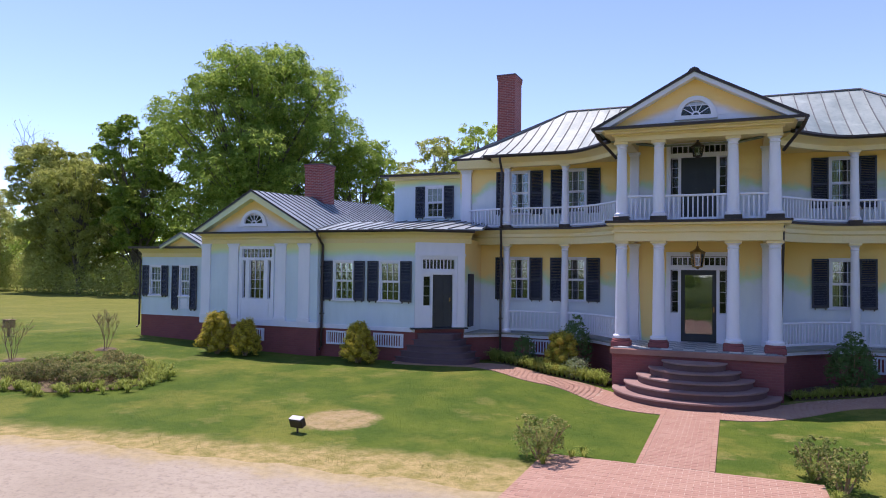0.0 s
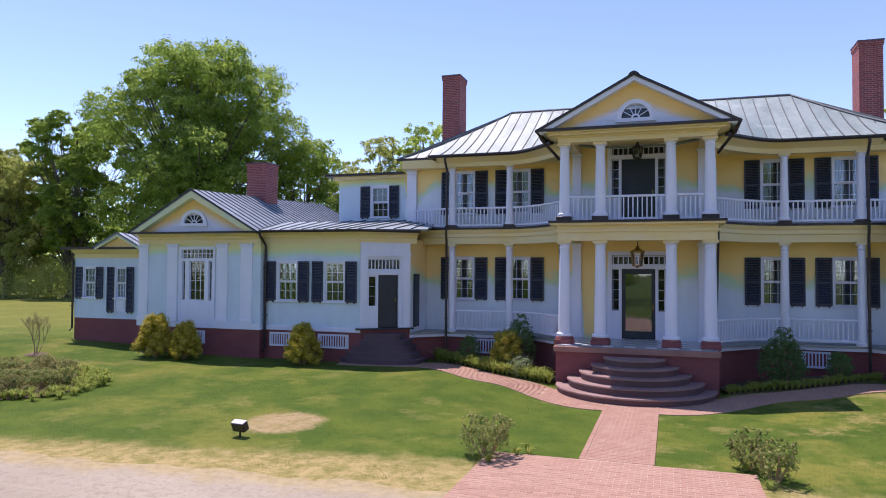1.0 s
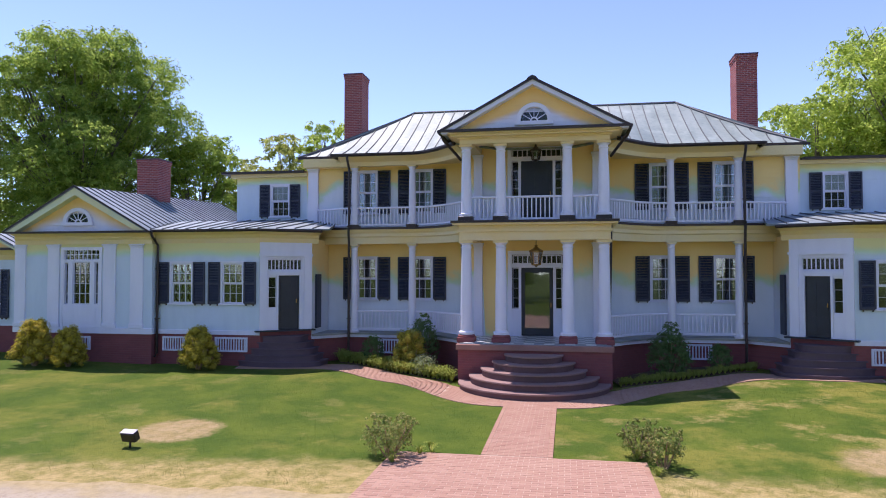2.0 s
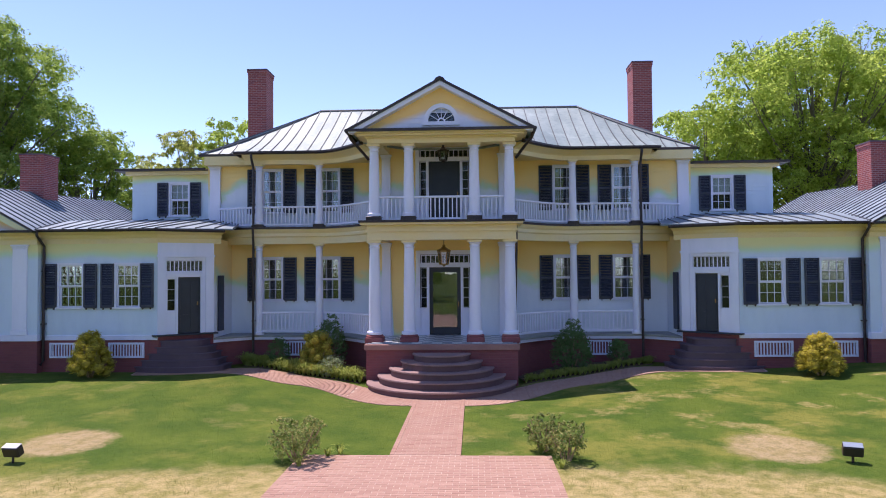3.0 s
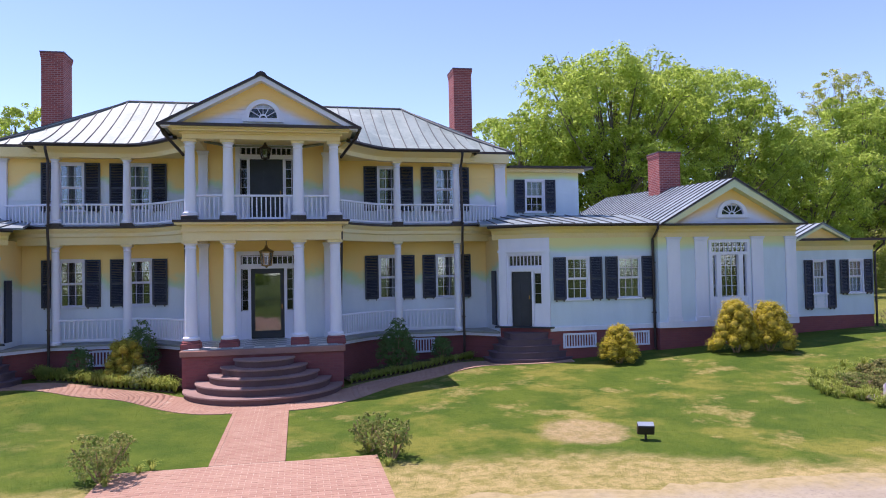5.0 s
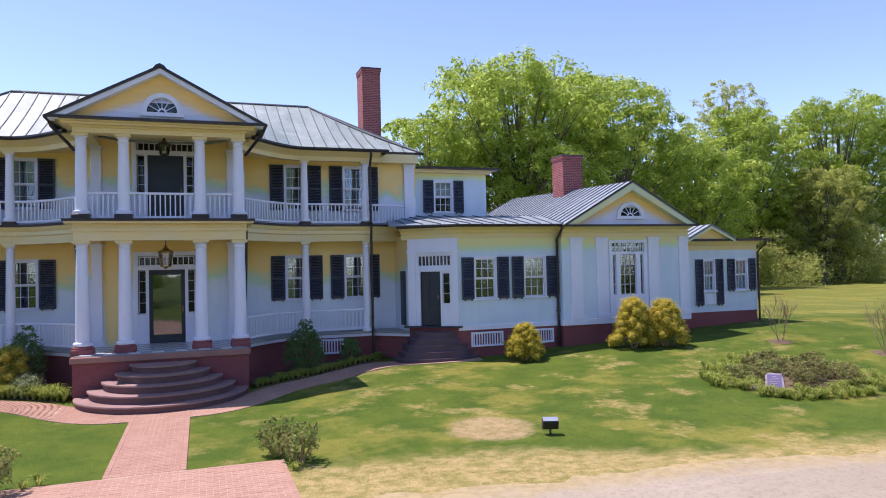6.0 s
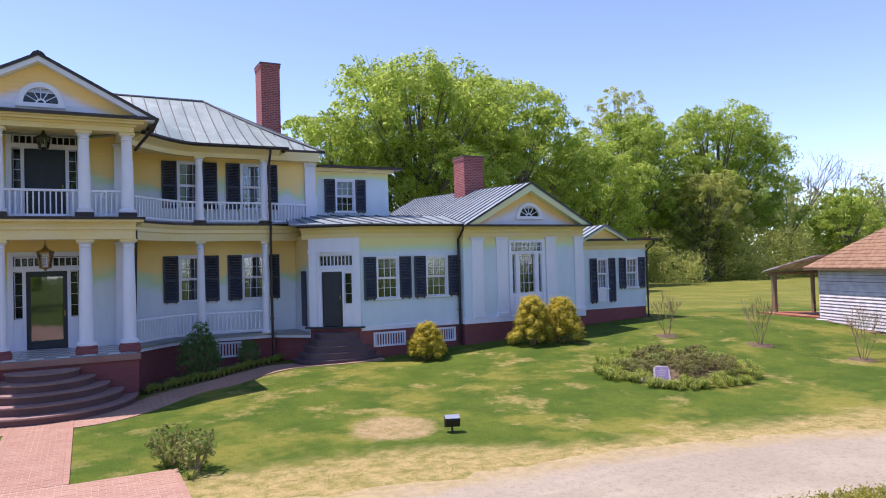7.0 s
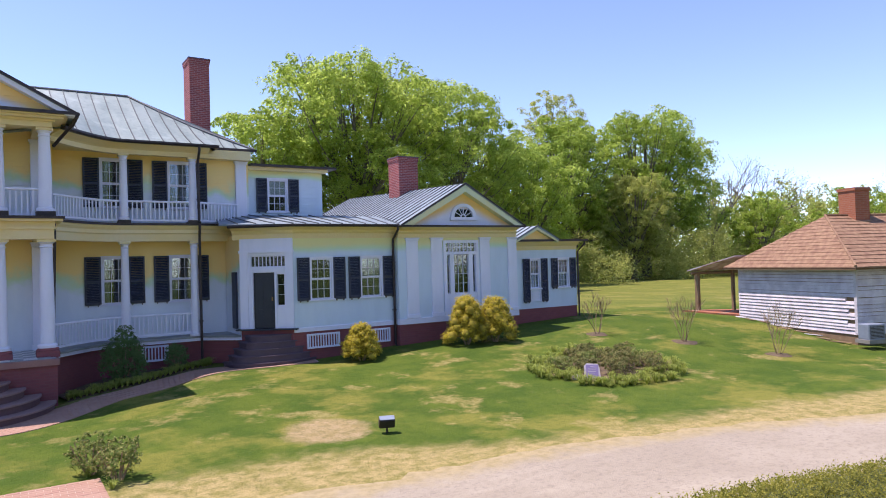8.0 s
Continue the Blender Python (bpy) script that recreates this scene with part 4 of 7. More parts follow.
def steps(cx, cy, r, z0, z1, a0, a1, name, flat=1.0, mat=None, back=0.0):
    """One round step with a nosing that overhangs a little."""
    n = 28
    tail = lambda q: [(cx + q, cy + back), (cx - q, cy + back)] if back else []
    arc = lambda q: [(cx + q * math.cos(radians(a0 + (a1 - a0) * i / n)), cy + flat * q * math.sin(radians(a0 + (a1 - a0) * i / n))) for i in range(n + 1)] + tail(q)
    st = part(name, B().prism(arc(r - 0.045), z0, z1 - 0.04), mat or STEP, mansion, "round brown-red brick step")
    b = B().prism(arc(r), z1 - 0.04, z1 - 0.012)
    b.prism(arc(r - 0.012), z1 - 0.012, z1)
    part("tread", b, mat or TREAD, st, "" if mat else "worn pale stone tread")


build_porches()


# ---------------------------------------------------------------- roofs
def roof_slope(quad, spacing, label="grey standing-seam metal roof", th=0.05, rib=True, mat=None):
    """One slope of a metal roof: eave a, eave b, top b, top a; raised seams run from the eave to the top."""
    a, b_, d, c = (Vector(p) for p in quad)   # eave a, eave b, top b, top a
    n = (b_ - a).cross(c - a if (c - a).length > 0.01 else d - a).normalized()
    n = n if n.z > 0 else -n
    k = 14
    vs = [p.lerp(q, i / k) for p, q in ((a, b_), (c, d)) for i in range(k + 1)]
    lo = [v - n * th for v in vs]
    w = k + 1
    fs = [f for i in range(k) for f in ((i, i + 1, w + i + 1, w + i), (2 * w + i, 3 * w + i, 3 * w + i + 1, 2 * w + i + 1), (i, 2 * w + i, 2 * w + i + 1, i + 1), (w + i, w + i + 1, 3 * w + i + 1, 3 * w + i))]
    fs += [(0, w, 3 * w, 2 * w), (k, 2 * w + k, 3 * w + k, w + k)]
    r = part("roof", B().add([tuple(v) for v in vs + lo], fs), mat or ROOF, mansion, label)
    if rib:
        k = max(2, int(max((b_ - a).length, (d - c).length) / spacing))
        for i in range(k + 1):
            s = B()
            p, q = a.lerp(b_, i / k), c.lerp(d, i / k)
            if (q - p).length < 0.1:
                continue
            e = ((b_ - a).normalized()) * 0.012
            h = n * 0.035
            s.add([tuple(v) for v in (p - e, p + e, q + e, q - e, p - e + h, p + e + h, q + e + h, q - e + h)],
                  [(4, 5, 6, 7), (0, 1, 5, 4), (2, 3, 7, 6), (1, 2, 6, 5), (3, 0, 4, 7)])
            part("roof_seam", s, ROOF_SEAM, r)
    return r


def main_roof():
    ridge_y, ridge_z, ridge_x = 5.9, 9.70, 5.0
    hip = Vector((8.58, 2.85, 7.54))
    for s in (-1, 1):
        eave = [(0.0, 1.9), (1.2, 1.9)] + offset(CURVE + [(5.6, 2.4), (7.1, 2.4)], 0.38)
        xs = [i * 0.42 for i in range(0, 21)]
        cols = []
        for x in sorted(xs + [7.1, 7.101, hip.x - 0.01]):
            if x > hip.x:
                continue
            if x <= 7.1:
                y0 = float(np.interp(x, [p[0] for p in eave], [p[1] for p in eave]))
                z0 = 7.47
            else:
                y0, z0 = 2.85, 7.54
            k = min(max((x - ridge_x) / (hip.x - ridge_x), 0), 1)
            top = (x, ridge_y + (hip.y - ridge_y) * k, ridge_z + (hip.z - ridge_z) * k - 0.10 * math.sin(math.pi * k))
            cols.append(((x, y0, z0), top))
        n = 6
        sag = lambda p, q, i: tuple(p[k] + (q[k] - p[k]) * i / n - (0.07 * math.sin(math.pi * i / n) * min(1, abs(q[2] - p[2])) if k == 2 else 0) for k in range(3))
        rows = [[sag(p, q, i) for i in range(n + 1)] for p, q in cols]
        w = n + 1
        vs = [(s * x, y, z) for row in rows for x, y, z in row]
        vs += [(x, y, z - 0.05) for x, y, z in vs]
        k = len(rows) * w
        fs = []
        for j in range(len(rows) - 1):
            for i in range(n):
                p = j * w + i
                fs += [(p, p + w, p + w + 1, p + 1), (k + p, k + p + 1, k + p + w + 1, k + p + w)]
            fs += [(j * w, k + j * w, k + j * w + w, j * w + w), (j * w + n, j * w + w + n, k + j * w + w + n, k + j * w + n)]
        r = part("roof", B().add(vs, fs), ROOF, mansion, "grey standing-seam metal hip roof with stains")
        for (p, q), row in zip(cols, rows):
            if abs(round(p[0] / 0.42) * 0.42 - p[0]) > 0.001 or p[0] > 8.4 or p[0] < 2.0:
                continue
            sv, sf = [], []
            for x, y, z in row:
                sv += [(s * (x - 0.012), y, z), (s * (x + 0.012), y, z), (s * (x + 0.012), y, z + 0.035), (s * (x - 0.012), y, z + 0.035)]
            for i in range(n):
                sf += [(4 * i + c, 4 * i + (c + 1) % 4, 4 * i + 4 + (c + 1) % 4, 4 * i + 4 + c) for c in range(4)]
            part("roof_seam", B().add(sv, sf + [(0, 1, 2, 3), (4 * n + 3, 4 * n + 2, 4 * n + 1, 4 * n)]), ROOF_SEAM, r)
        # side and back slopes that close the roof
        roof_slope(((s * 8.58, 2.85, 7.54), (s * 8.58, 12.3, 7.54), (s * ridge_x, 9.0, ridge_z), (s * ridge_x, ridge_y, ridge_z)), 0.5)
        cap = B().tube([(s * ridge_x, ridge_y, ridge_z + 0.03)] + [(s * (ridge_x + (hip.x - ridge_x) * k), ridge_y + (hip.y - ridge_y) * k, ridge_z + 0.03 + (hip.z - ridge_z) * k - 0.10 * math.sin(math.pi * k)) for k in (0.25, 0.5, 0.75, 1.0)], 0.04, 6)
        cap.tube([(0, ridge_y, ridge_z + 0.03), (s * ridge_x, ridge_y, ridge_z + 0.03)], 0.04, 6)
        part("ridge_cap", cap, ROOF_SEAM, r)
        # dark gutter along the porch eave and the main eave
        g = B().sweep(side_path(s, CURVE + [(7.1, 2.4)]), [(0.30, 7.39), (0.40, 7.39), (0.45, 7.43), (0.45, 7.485), (0.30, 7.47)])
        g.box(s * 7.1, s * 7.16, 1.97, 2.85, 7.39, 7.48).box(s * 7.1, s * 8.66, 2.77, 2.86, 7.47, 7.55)
        part("gutter", g, IRON, mansion, "dark metal gutter")
    roof_slope(((-5, 9.0, ridge_z), (5, 9.0, ridge_z), (5, ridge_y, ridge_z), (-5, ridge_y, ridge_z)), 0.5, rib=False)
    roof_slope(((-8.58, 12.3, 7.54), (8.58, 12.3, 7.54), (5, 9.0, ridge_z), (-5, 9.0, ridge_z)), 0.5, rib=False)


def portico_roof():
    ap, ez, ex, yf = 9.10, 7.62, 2.76, -0.68
    for s in (-1, 1):
        roof_slope(((s * ex, yf, ez), (s * ex, 2.2, ez), (0, 5.4, ap), (0, yf, ap)), 0.45)
        # raking cornice on the gable, with a dark metal edge
        k = (ap - ez) / ex
        for d0, d1, w0, w1, mt, nm in ((yf + 0.02, yf + 0.32, 0.05, 0.185, PAINT_TRIM, "raking_cornice"), (yf - 0.03, yf + 0.05, -0.02, 0.05, IRON, "drip_edge")):
            pts = [(0, ap - w0), (s * (ex - 0.02), ez - w0), (s * (ex - 0.02), max(ez - w1, ez - 0.09)), (s * (ex - 0.02 - max(0, (w1 - 0.09)) / k), ez - 0.09), (0, ap - w1)]
            if nm == "drip_edge":
                pts = [(0, ap + 0.03), (s * (ex + 0.03), ez + 0.02), (s * (ex + 0.03), ez - 0.06), (0, ap - 0.05)]
            part(nm, B().slab(pts, d0, d1), mt, mansion)
        g = B().tube([(s * 2.8, yf, ez - 0.03), (s * 2.8, 1.1, ez - 0.05)], 0.06, 8)
        part("gutter", g, IRON, mansion, "dark metal gutter")
        elbow = B().tube([(s * 2.8, -0.3, 7.6), (s * 2.74, -0.2, 7.42), (s * 2.42, 0.35, 7.05), (s * 2.3, 0.5, 6.9)], 0.045, 8)
        part("downspout", elbow, IRON, mansion, "dark bronze downspout")
        part("downspout", B().tube([(s * 2.3, 0.62, 4.86), (s * 2.3, 0.62, 4.3), (s * 2.22, 0.66, 1.3)], 0.04, 8), IRON, mansion, "dark bronze downspout")
    part("pediment_edge", B().box(-2.8, 2.8, -0.7, -0.5, 7.57, 7.645), IRON, mansion, "dark metal pediment edge")
    shape = lambda z: (-(ap - 0.05 - z) / 0.536, (ap - 0.05 - z) / 0.536)
    fan_hole = [(-0.37, 0.42, 7.87, 8.15)]
    tymp = part("tympanum", B(at_y(-0.36)).slab([(-2.7, 7.58), (2.7, 7.58), (0, 9.02)], 0.1, 0.13), PAINT_PEDIMENT, mansion, "cream clapboard pediment")
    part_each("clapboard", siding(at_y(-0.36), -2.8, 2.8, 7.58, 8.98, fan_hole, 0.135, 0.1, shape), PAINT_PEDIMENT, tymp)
    fan_window(at_y(-0.40), 0.03, 7.87, 0.40, 0.42)
    cap = B().slab([(-0.2, 9.0), (-0.11, 9.12), (0, 9.17), (0.11, 9.12), (0.2, 9.0), (0, 9.1)], -0.74, 0.1)
    cap.tube([(0, 0.1, 9.13), (0, 5.2, 9.13)], 0.05, 6)
    part("ridge_cap", cap, IRON, mansion, "dark metal ridge cap")


def chimney(x0, x1, y0, y1, z0, z1, corbel=True):
    b = B().box(x0, x1, y0, y1, z0, z1 - 0.22)
    b.box(x0 - 0.015, x1 + 0.015, y0 - 0.015, y1 + 0.015, z1 - 0.22, z1 - 0.15)
    b.box(x0 - 0.03, x1 + 0.03, y0 - 0.03, y1 + 0.03, z1 - 0.15, z1 - 0.05)
    c = part("chimney", b, BRICK_CHIMNEY, mansion, "tall red brick chimney with a corbelled top")
    part("cap_slab", B().box(x0 - 0.04, x1 + 0.04, y0 - 0.04, y1 + 0.04, z1 - 0.05, z1), STEP_DARK, c, "dark stone cap")
    part("flashing", B().box(x0 - 0.03, x1 + 0.03, y0 - 0.03, y1 + 0.03, z0, z0 + 0.02), ROOF_SEAM, c)
    return c


main_roof()
portico_roof()
for s in (-1, 1):
    chimney(*sorted((s * 7.06, s * 7.78)), 5.45, 6.4, 7.2, 11.32)


# ---------------------------------------------------------------- wings
def vent(u0, u1, z0, z1, m):
    """A white cellar vent with upright bars."""
    k = 0.06
    b = ring(B(m), u0, u1, z0, z1, k, -0.05, 0.06)
    v = part("cellar_vent", b, PAINT_TRIM, mansion, "white cellar vent with upright bars")
    # black sheet painted for the darkness of the cellar
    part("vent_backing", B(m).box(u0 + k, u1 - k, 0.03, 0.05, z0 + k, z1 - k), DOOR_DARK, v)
    n = int((u1 - u0 - 2 * k) / 0.09)
    for i in range(n):
        u = u0 + k + (u1 - u0 - 2 * k) * (i + 0.5) / n
        part("bar", B(m).box(u - 0.018, u + 0.018, -0.03, 0.0, z0 + k, z1 - k), PAINT_TRIM, v)


def downspout(x, y, z0, z1, reach):
    """A downspout with an offset at its head, clips and a shoe."""
    b = B().tube([(x + reach[0], y + reach[1], z1), (x + reach[0], y + reach[1], z1 - 0.12), (x, y, z1 - 0.45), (x, y, z0 + 0.1), (x, y - 0.12, z0)], 0.042, 8)
    d = part("downspout", b, IRON, mansion, "dark bronze downspout")
    for k in (0.3, 0.7):
        part("clip", B().box(x - 0.06, x + 0.06, y - 0.05, y + 0.09, z0 + (z1 - z0) * k, z0 + (z1 - z0) * k + 0.03), IRON, d)


def build_wing(s):
    sp = lambda a, c: tuple(sorted((s * a, s * c)))
    brick = "dark red painted brick base"
    # upper storey box over the wing
    hole = sp(9.24, 9.90) + (5.45, 6.58)
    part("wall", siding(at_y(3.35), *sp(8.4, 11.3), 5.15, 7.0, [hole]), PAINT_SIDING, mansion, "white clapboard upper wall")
    part_each("wall", B().box(s * 11.14, s * 11.28, 3.52, 9.0, 4.8, 7.0).box(s * 8.45, s * 11.14, 8.9, 9.0, 4.8, 7.0), PAINT_SIDING, mansion)
    sash_window(mansion, at_y(3.35), *hole, 3, 4, 0.40, "blind", "sash window with a white blind and black shutters", 0.0, GLASS_DULL)
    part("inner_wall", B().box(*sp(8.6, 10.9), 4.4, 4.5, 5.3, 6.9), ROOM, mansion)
    part("roof", B().prism([(s * 8.5, 2.95), (s * 11.75, 2.95), (s * 11.75, 9.2), (s * 8.5, 9.2)], 7.02, 7.10), IRON, mansion, "dark flat metal roof edge")
    part("cornice", B().box(*sp(8.45, 11.45), 3.12, 3.36, 6.9, 7.02), PAINT_CORNICE, mansion, "cream cornice")
    # hyphen wall with two shuttered windows on a brick base
    holes = [sp(9.60, 10.31) + (2.34, 3.66), sp(11.42, 12.16) + (2.34, 3.66)]
    part("wall", siding(at_y(HYP_Y), *sp(9.0, 12.75), 1.45, 4.4, holes), PAINT_SIDING, mansion, "white clapboard wall with painted-in warm light under the eave")
    for h in holes:
        sash_window(mansion, at_y(HYP_Y), *h, 3, 4, 0.43, "", "six-over-six sash window with black louvred shutters")
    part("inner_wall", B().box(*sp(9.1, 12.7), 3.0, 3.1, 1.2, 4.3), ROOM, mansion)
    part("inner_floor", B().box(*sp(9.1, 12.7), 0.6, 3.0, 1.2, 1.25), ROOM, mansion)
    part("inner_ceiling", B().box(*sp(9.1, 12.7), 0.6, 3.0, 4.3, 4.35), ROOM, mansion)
    part("water_table", B().soft_box(*sp(8.98, 12.75), HYP_Y - 0.045, HYP_Y + 0.1, 1.30, 1.45, 0.012), PAINT_TRIM, mansion)
    part("base_wall", B().box(*sp(8.95, 12.75), HYP_Y + 0.0, HYP_Y + 0.3, -0.3, 1.30), BRICK_BASE, mansion, brick)
    vent(*sp(9.40, 10.55), 0.74, 1.22, at_y(HYP_Y))
    vent(*sp(11.60, 12.45), 0.74, 1.22, at_y(HYP_Y))
    vent(*sp(14.95, 15.85), 0.74, 1.20, at_y(PAV_Y - 0.01))
    # corner bay with the side door, set aslant
    pts = [(7.59, 1.42), (9.0, 0.4)]
    p0, p1 = side_path(s, pts)
    m = wall_frame(p0, p1)
    L = 1.74
    uu = lambda a, c: (a, c) if s > 0 else (L - c, L - a)
    d0, d1 = uu(0.43, 1.12)
    t0, t1 = uu(0.35, 1.47)
    g0, g1 = uu(1.20, 1.44)
    b = flat_wall(m, 0, L, 1.45, 4.4, [(d0, d1, 1.45, 3.26), (t0, t1, 3.44, 3.80), (g0, g1, 2.2, 3.2)], -0.02, 0.14)
    e = part("side_entrance", b, PAINT_TRIM, mansion, "white panelled side doorway set aslant in the corner")
    for a, c in (uu(0.0, 0.26), uu(1.50, 1.74)):
        part("jamb", B(m).box(a, c, -0.06, -0.02, 1.45, 3.9), PAINT_TRIM, e)
    part("lintel", B(m).box(-0.03, L + 0.03, -0.08, -0.02, 3.9, 3.98), PAINT_TRIM, e)
    part("frieze", B(m).box(0, L, -0.04, -0.02, 3.98, 4.36), PAINT_TRIM, e)
    part("transom_bar", B(m).box(min(t0, t1), max(t0, t1), -0.05, -0.02, 3.27, 3.43), PAINT_TRIM, e)
    for a, c in (uu(0.34, 0.42), uu(1.125, 1.19)):
        part("jamb", B(m).box(a, c, -0.05, -0.02, 1.45, 3.27), PAINT_TRIM, e)
    panes(e, m, t0, t1, 3.45, 3.79, 9, 1, 0.05, 0.03, GLASS_DULL)
    panes(e, m, g0, g1, 2.2, 3.2, 1, 3, 0.05, glass=GLASS_DULL)
    lf = B(m).box(d0, d1, 0.03, 0.08, 1.47, 3.26)
    for a, c in ((0.1, 0.6), (0.75, 1.6)):
        for k in (0.08, 0.40):
            lf.box(d0 + k, d0 + k + 0.22, 0.015, 0.03, 1.47 + a, 1.47 + c)
    part("door", lf, DOOR_DARK, e, "closed black panelled door")
    part("door_handle", B(m).box(d1 - 0.1, d1 - 0.07, -0.03, 0.02, 2.35, 2.47), BRASS, e)
    part("door_sill", B(m).soft_box(-0.15, L + 0.12, -0.16, 0.2, 1.405, 1.455, 0.015), DOOR_DARK, e, "dark worn door sill")
    # dark sheet in place of the dim room inside
    part("room_side", B(m).box(0.05, L - 0.05, 0.7, 0.75, 1.4, 4.2), ROOM, e)
    part("base_wall", B(m).box(0, L, 0.0, 0.3, -0.3, 1.405), BRICK_BASE, mansion, brick)
    part("wall", B().box(s * 7.59, s * 7.73, 1.5, WALL_Y - 0.03, 1.2, 4.5), PAINT_PORCH, mansion)
    part("shutter", B().box(s * 7.52, s * 7.58, 1.75, 2.2, 1.45, 3.3), SHUTTER, mansion, "black shutter folded back on the side wall")
    # round steps before it
    cx, cy = s * 8.45, 0.78
    for k, r in enumerate((1.50, 1.33, 1.16, 0.99, 0.82)):
        steps(cx, cy, r, 0.2 * k - 0.1, 0.27 + 0.2 * (k + 1), -180, 0, "step", 0.5, STEP_DARK, 0.65)
    # cornice and roof over bay and hyphen
    path = side_path(s, [(7.40, 1.56), (9.0, 0.4), (12.75, 0.4)])
    part("cornice", B().sweep(path, [(-0.12, 4.34), (0.03, 4.34), (0.03, 4.50), (0.08, 4.56), (0.10, 4.62), (0.32, 4.70), (0.38, 4.755), (-0.12, 4.755)]), PAINT_CORNICE, mansion, "cream moulded cornice")
    part("gutter", B().sweep(path, [(0.36, 4.70), (0.44, 4.70), (0.48, 4.74), (0.48, 4.79), (0.36, 4.79)]), IRON, mansion, "dark metal gutter")
    roof_slope(((s * 8.88, -0.02, 4.79), (s * 12.7, -0.02, 4.79), (s * 13.65, 3.34, 5.31), (s * 8.4, 3.34, 5.31)), 0.58, mat=ROOF_WING)
    roof_slope(((s * 6.95, 1.45, 4.84), (s * 8.88, -0.02, 4.79), (s * 8.4, 3.34, 5.31), (s * 7.3, 3.10, 5.10)), 0.58, mat=ROOF_WING)
    roof_slope(((s * 11.3, 3.34, 5.31), (s * 13.65, 3.34, 5.31), (s * 13.65, 9.0, 5.31), (s * 11.3, 9.0, 5.31)), 0.44, mat=ROOF_WING)
    # pavilion
    win = sp(14.66, 16.02)
    part("wall", siding(at_y(PAV_Y), *sp(12.7, 17.92), 1.5, 4.35, [win + (2.26, 4.17)]), PAINT_SIDING, mansion, "white clapboard wall with painted-in warm light under the eave")
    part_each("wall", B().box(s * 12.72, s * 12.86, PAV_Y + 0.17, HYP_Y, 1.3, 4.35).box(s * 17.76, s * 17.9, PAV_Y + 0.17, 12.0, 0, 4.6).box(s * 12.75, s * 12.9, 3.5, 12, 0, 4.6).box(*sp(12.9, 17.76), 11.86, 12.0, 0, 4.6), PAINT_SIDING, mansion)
    part("water_table", B().soft_box(*sp(12.66, 17.96), PAV_Y - 0.07, PAV_Y + 0.1, 1.30, 1.50, 0.015), PAINT_TRIM, mansion)
    part("base_wall", B().box(*sp(12.7, 17.92), PAV_Y - 0.01, PAV_Y + 0.3, -0.3, 1.30), BRICK_BASE, mansion, brick)
    for a, c in ((13.02, 13.49), (14.04, 14.50), (16.18, 16.63), (17.50, 17.92)):
        pilaster(at_y(PAV_Y), *sp(a, c), 1.5, 4.32, 0.06)
    lo, hi = win
    c = (lo + hi) / 2
    pm = at_y(PAV_Y)
    w = part("window", ring(B(pm), lo - 0.1, hi + 0.1, 1.48, 4.22, 0.1, -0.05, 0.12, 0.02), PAINT_TRIM, mansion, "tall three-part window with a transom over a white panel")
    part("transom_bar", B(pm).box(lo, hi, -0.045, 0.1, 3.70, 3.80), PAINT_TRIM, w)
    part("panel", B(pm).box(lo, hi, -0.035, 0.1, 1.5, 2.28), PAINT_TRIM, w)
    part("panel_field", B(pm).box(lo + 0.12, hi - 0.12, -0.05, -0.035, 1.65, 2.14), PAINT_TRIM, w)
    for k in (-1, 1):
        part("mullion", B(pm).box(c + k * 0.33, c + k * 0.50, -0.045, 0.1, 2.28, 3.70), PAINT_TRIM, w)
        part("jamb", B(pm).box(c + k * 0.64, c + k * 0.68, -0.04, 0.1, 2.28, 3.70), PAINT_TRIM, w)
    panes(w, at_y(PAV_Y), lo + 0.02, hi - 0.02, 3.80, 4.15, 8, 2, 0.05)
    panes(w, at_y(PAV_Y), c - 0.33, c + 0.33, 2.30, 3.68, 3, 4, 0.05)
    for k in (-1, 1):
        panes(w, at_y(PAV_Y), *sorted((c + k * 0.50, c + k * 0.64)), 2.30, 3.68, 1, 4, 0.05)
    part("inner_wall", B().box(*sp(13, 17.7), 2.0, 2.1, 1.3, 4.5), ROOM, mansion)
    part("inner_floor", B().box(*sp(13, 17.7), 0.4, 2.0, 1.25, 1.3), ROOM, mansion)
    # entablature, pediment and roof of the pavilion
    part("cornice", B().sweep(side_path(s, [(12.7, 0.12), (17.92, 0.12)]), [(-0.12, 4.32), (0.05, 4.32), (0.05, 4.46), (0.10, 4.52), (0.08, 4.60), (0.34, 4.68), (-0.12, 4.70)]), PAINT_CORNICE, mansion, "cream moulded cornice")
    xc, hw, ez, az = 15.35, 2.72, 4.74, 6.27
    part("pediment_edge", B().box(*sp(xc - hw, xc + hw), -0.34, -0.1, 4.69, 4.75), IRON, mansion)
    shape = lambda z: tuple(sorted((s * xc - (az - 0.08 - z) / 0.562, s * xc + (az - 0.08 - z) / 0.562)))
    tymp = part("tympanum", B().slab([(s * xc - 2.5, 4.70), (s * xc + 2.5, 4.70), (s * xc, 6.12)], 0.1, 0.13), PAINT_PEDIMENT, mansion, "cream clapboard pediment")
    part_each("clapboard", siding(at_y(0.0), 0, 0, 4.70, 6.15, [tuple(sorted((s * 14.97, s * 15.83))) + (5.06, 5.35)], 0.135, 0.1, shape), PAINT_PEDIMENT, tymp)
    fan_window(at_y(-0.04), s * 15.40, 5.06, 0.42, 0.38)
    for k in (-1, 1):
        x1 = s * xc + k * hw
        x0 = s * xc
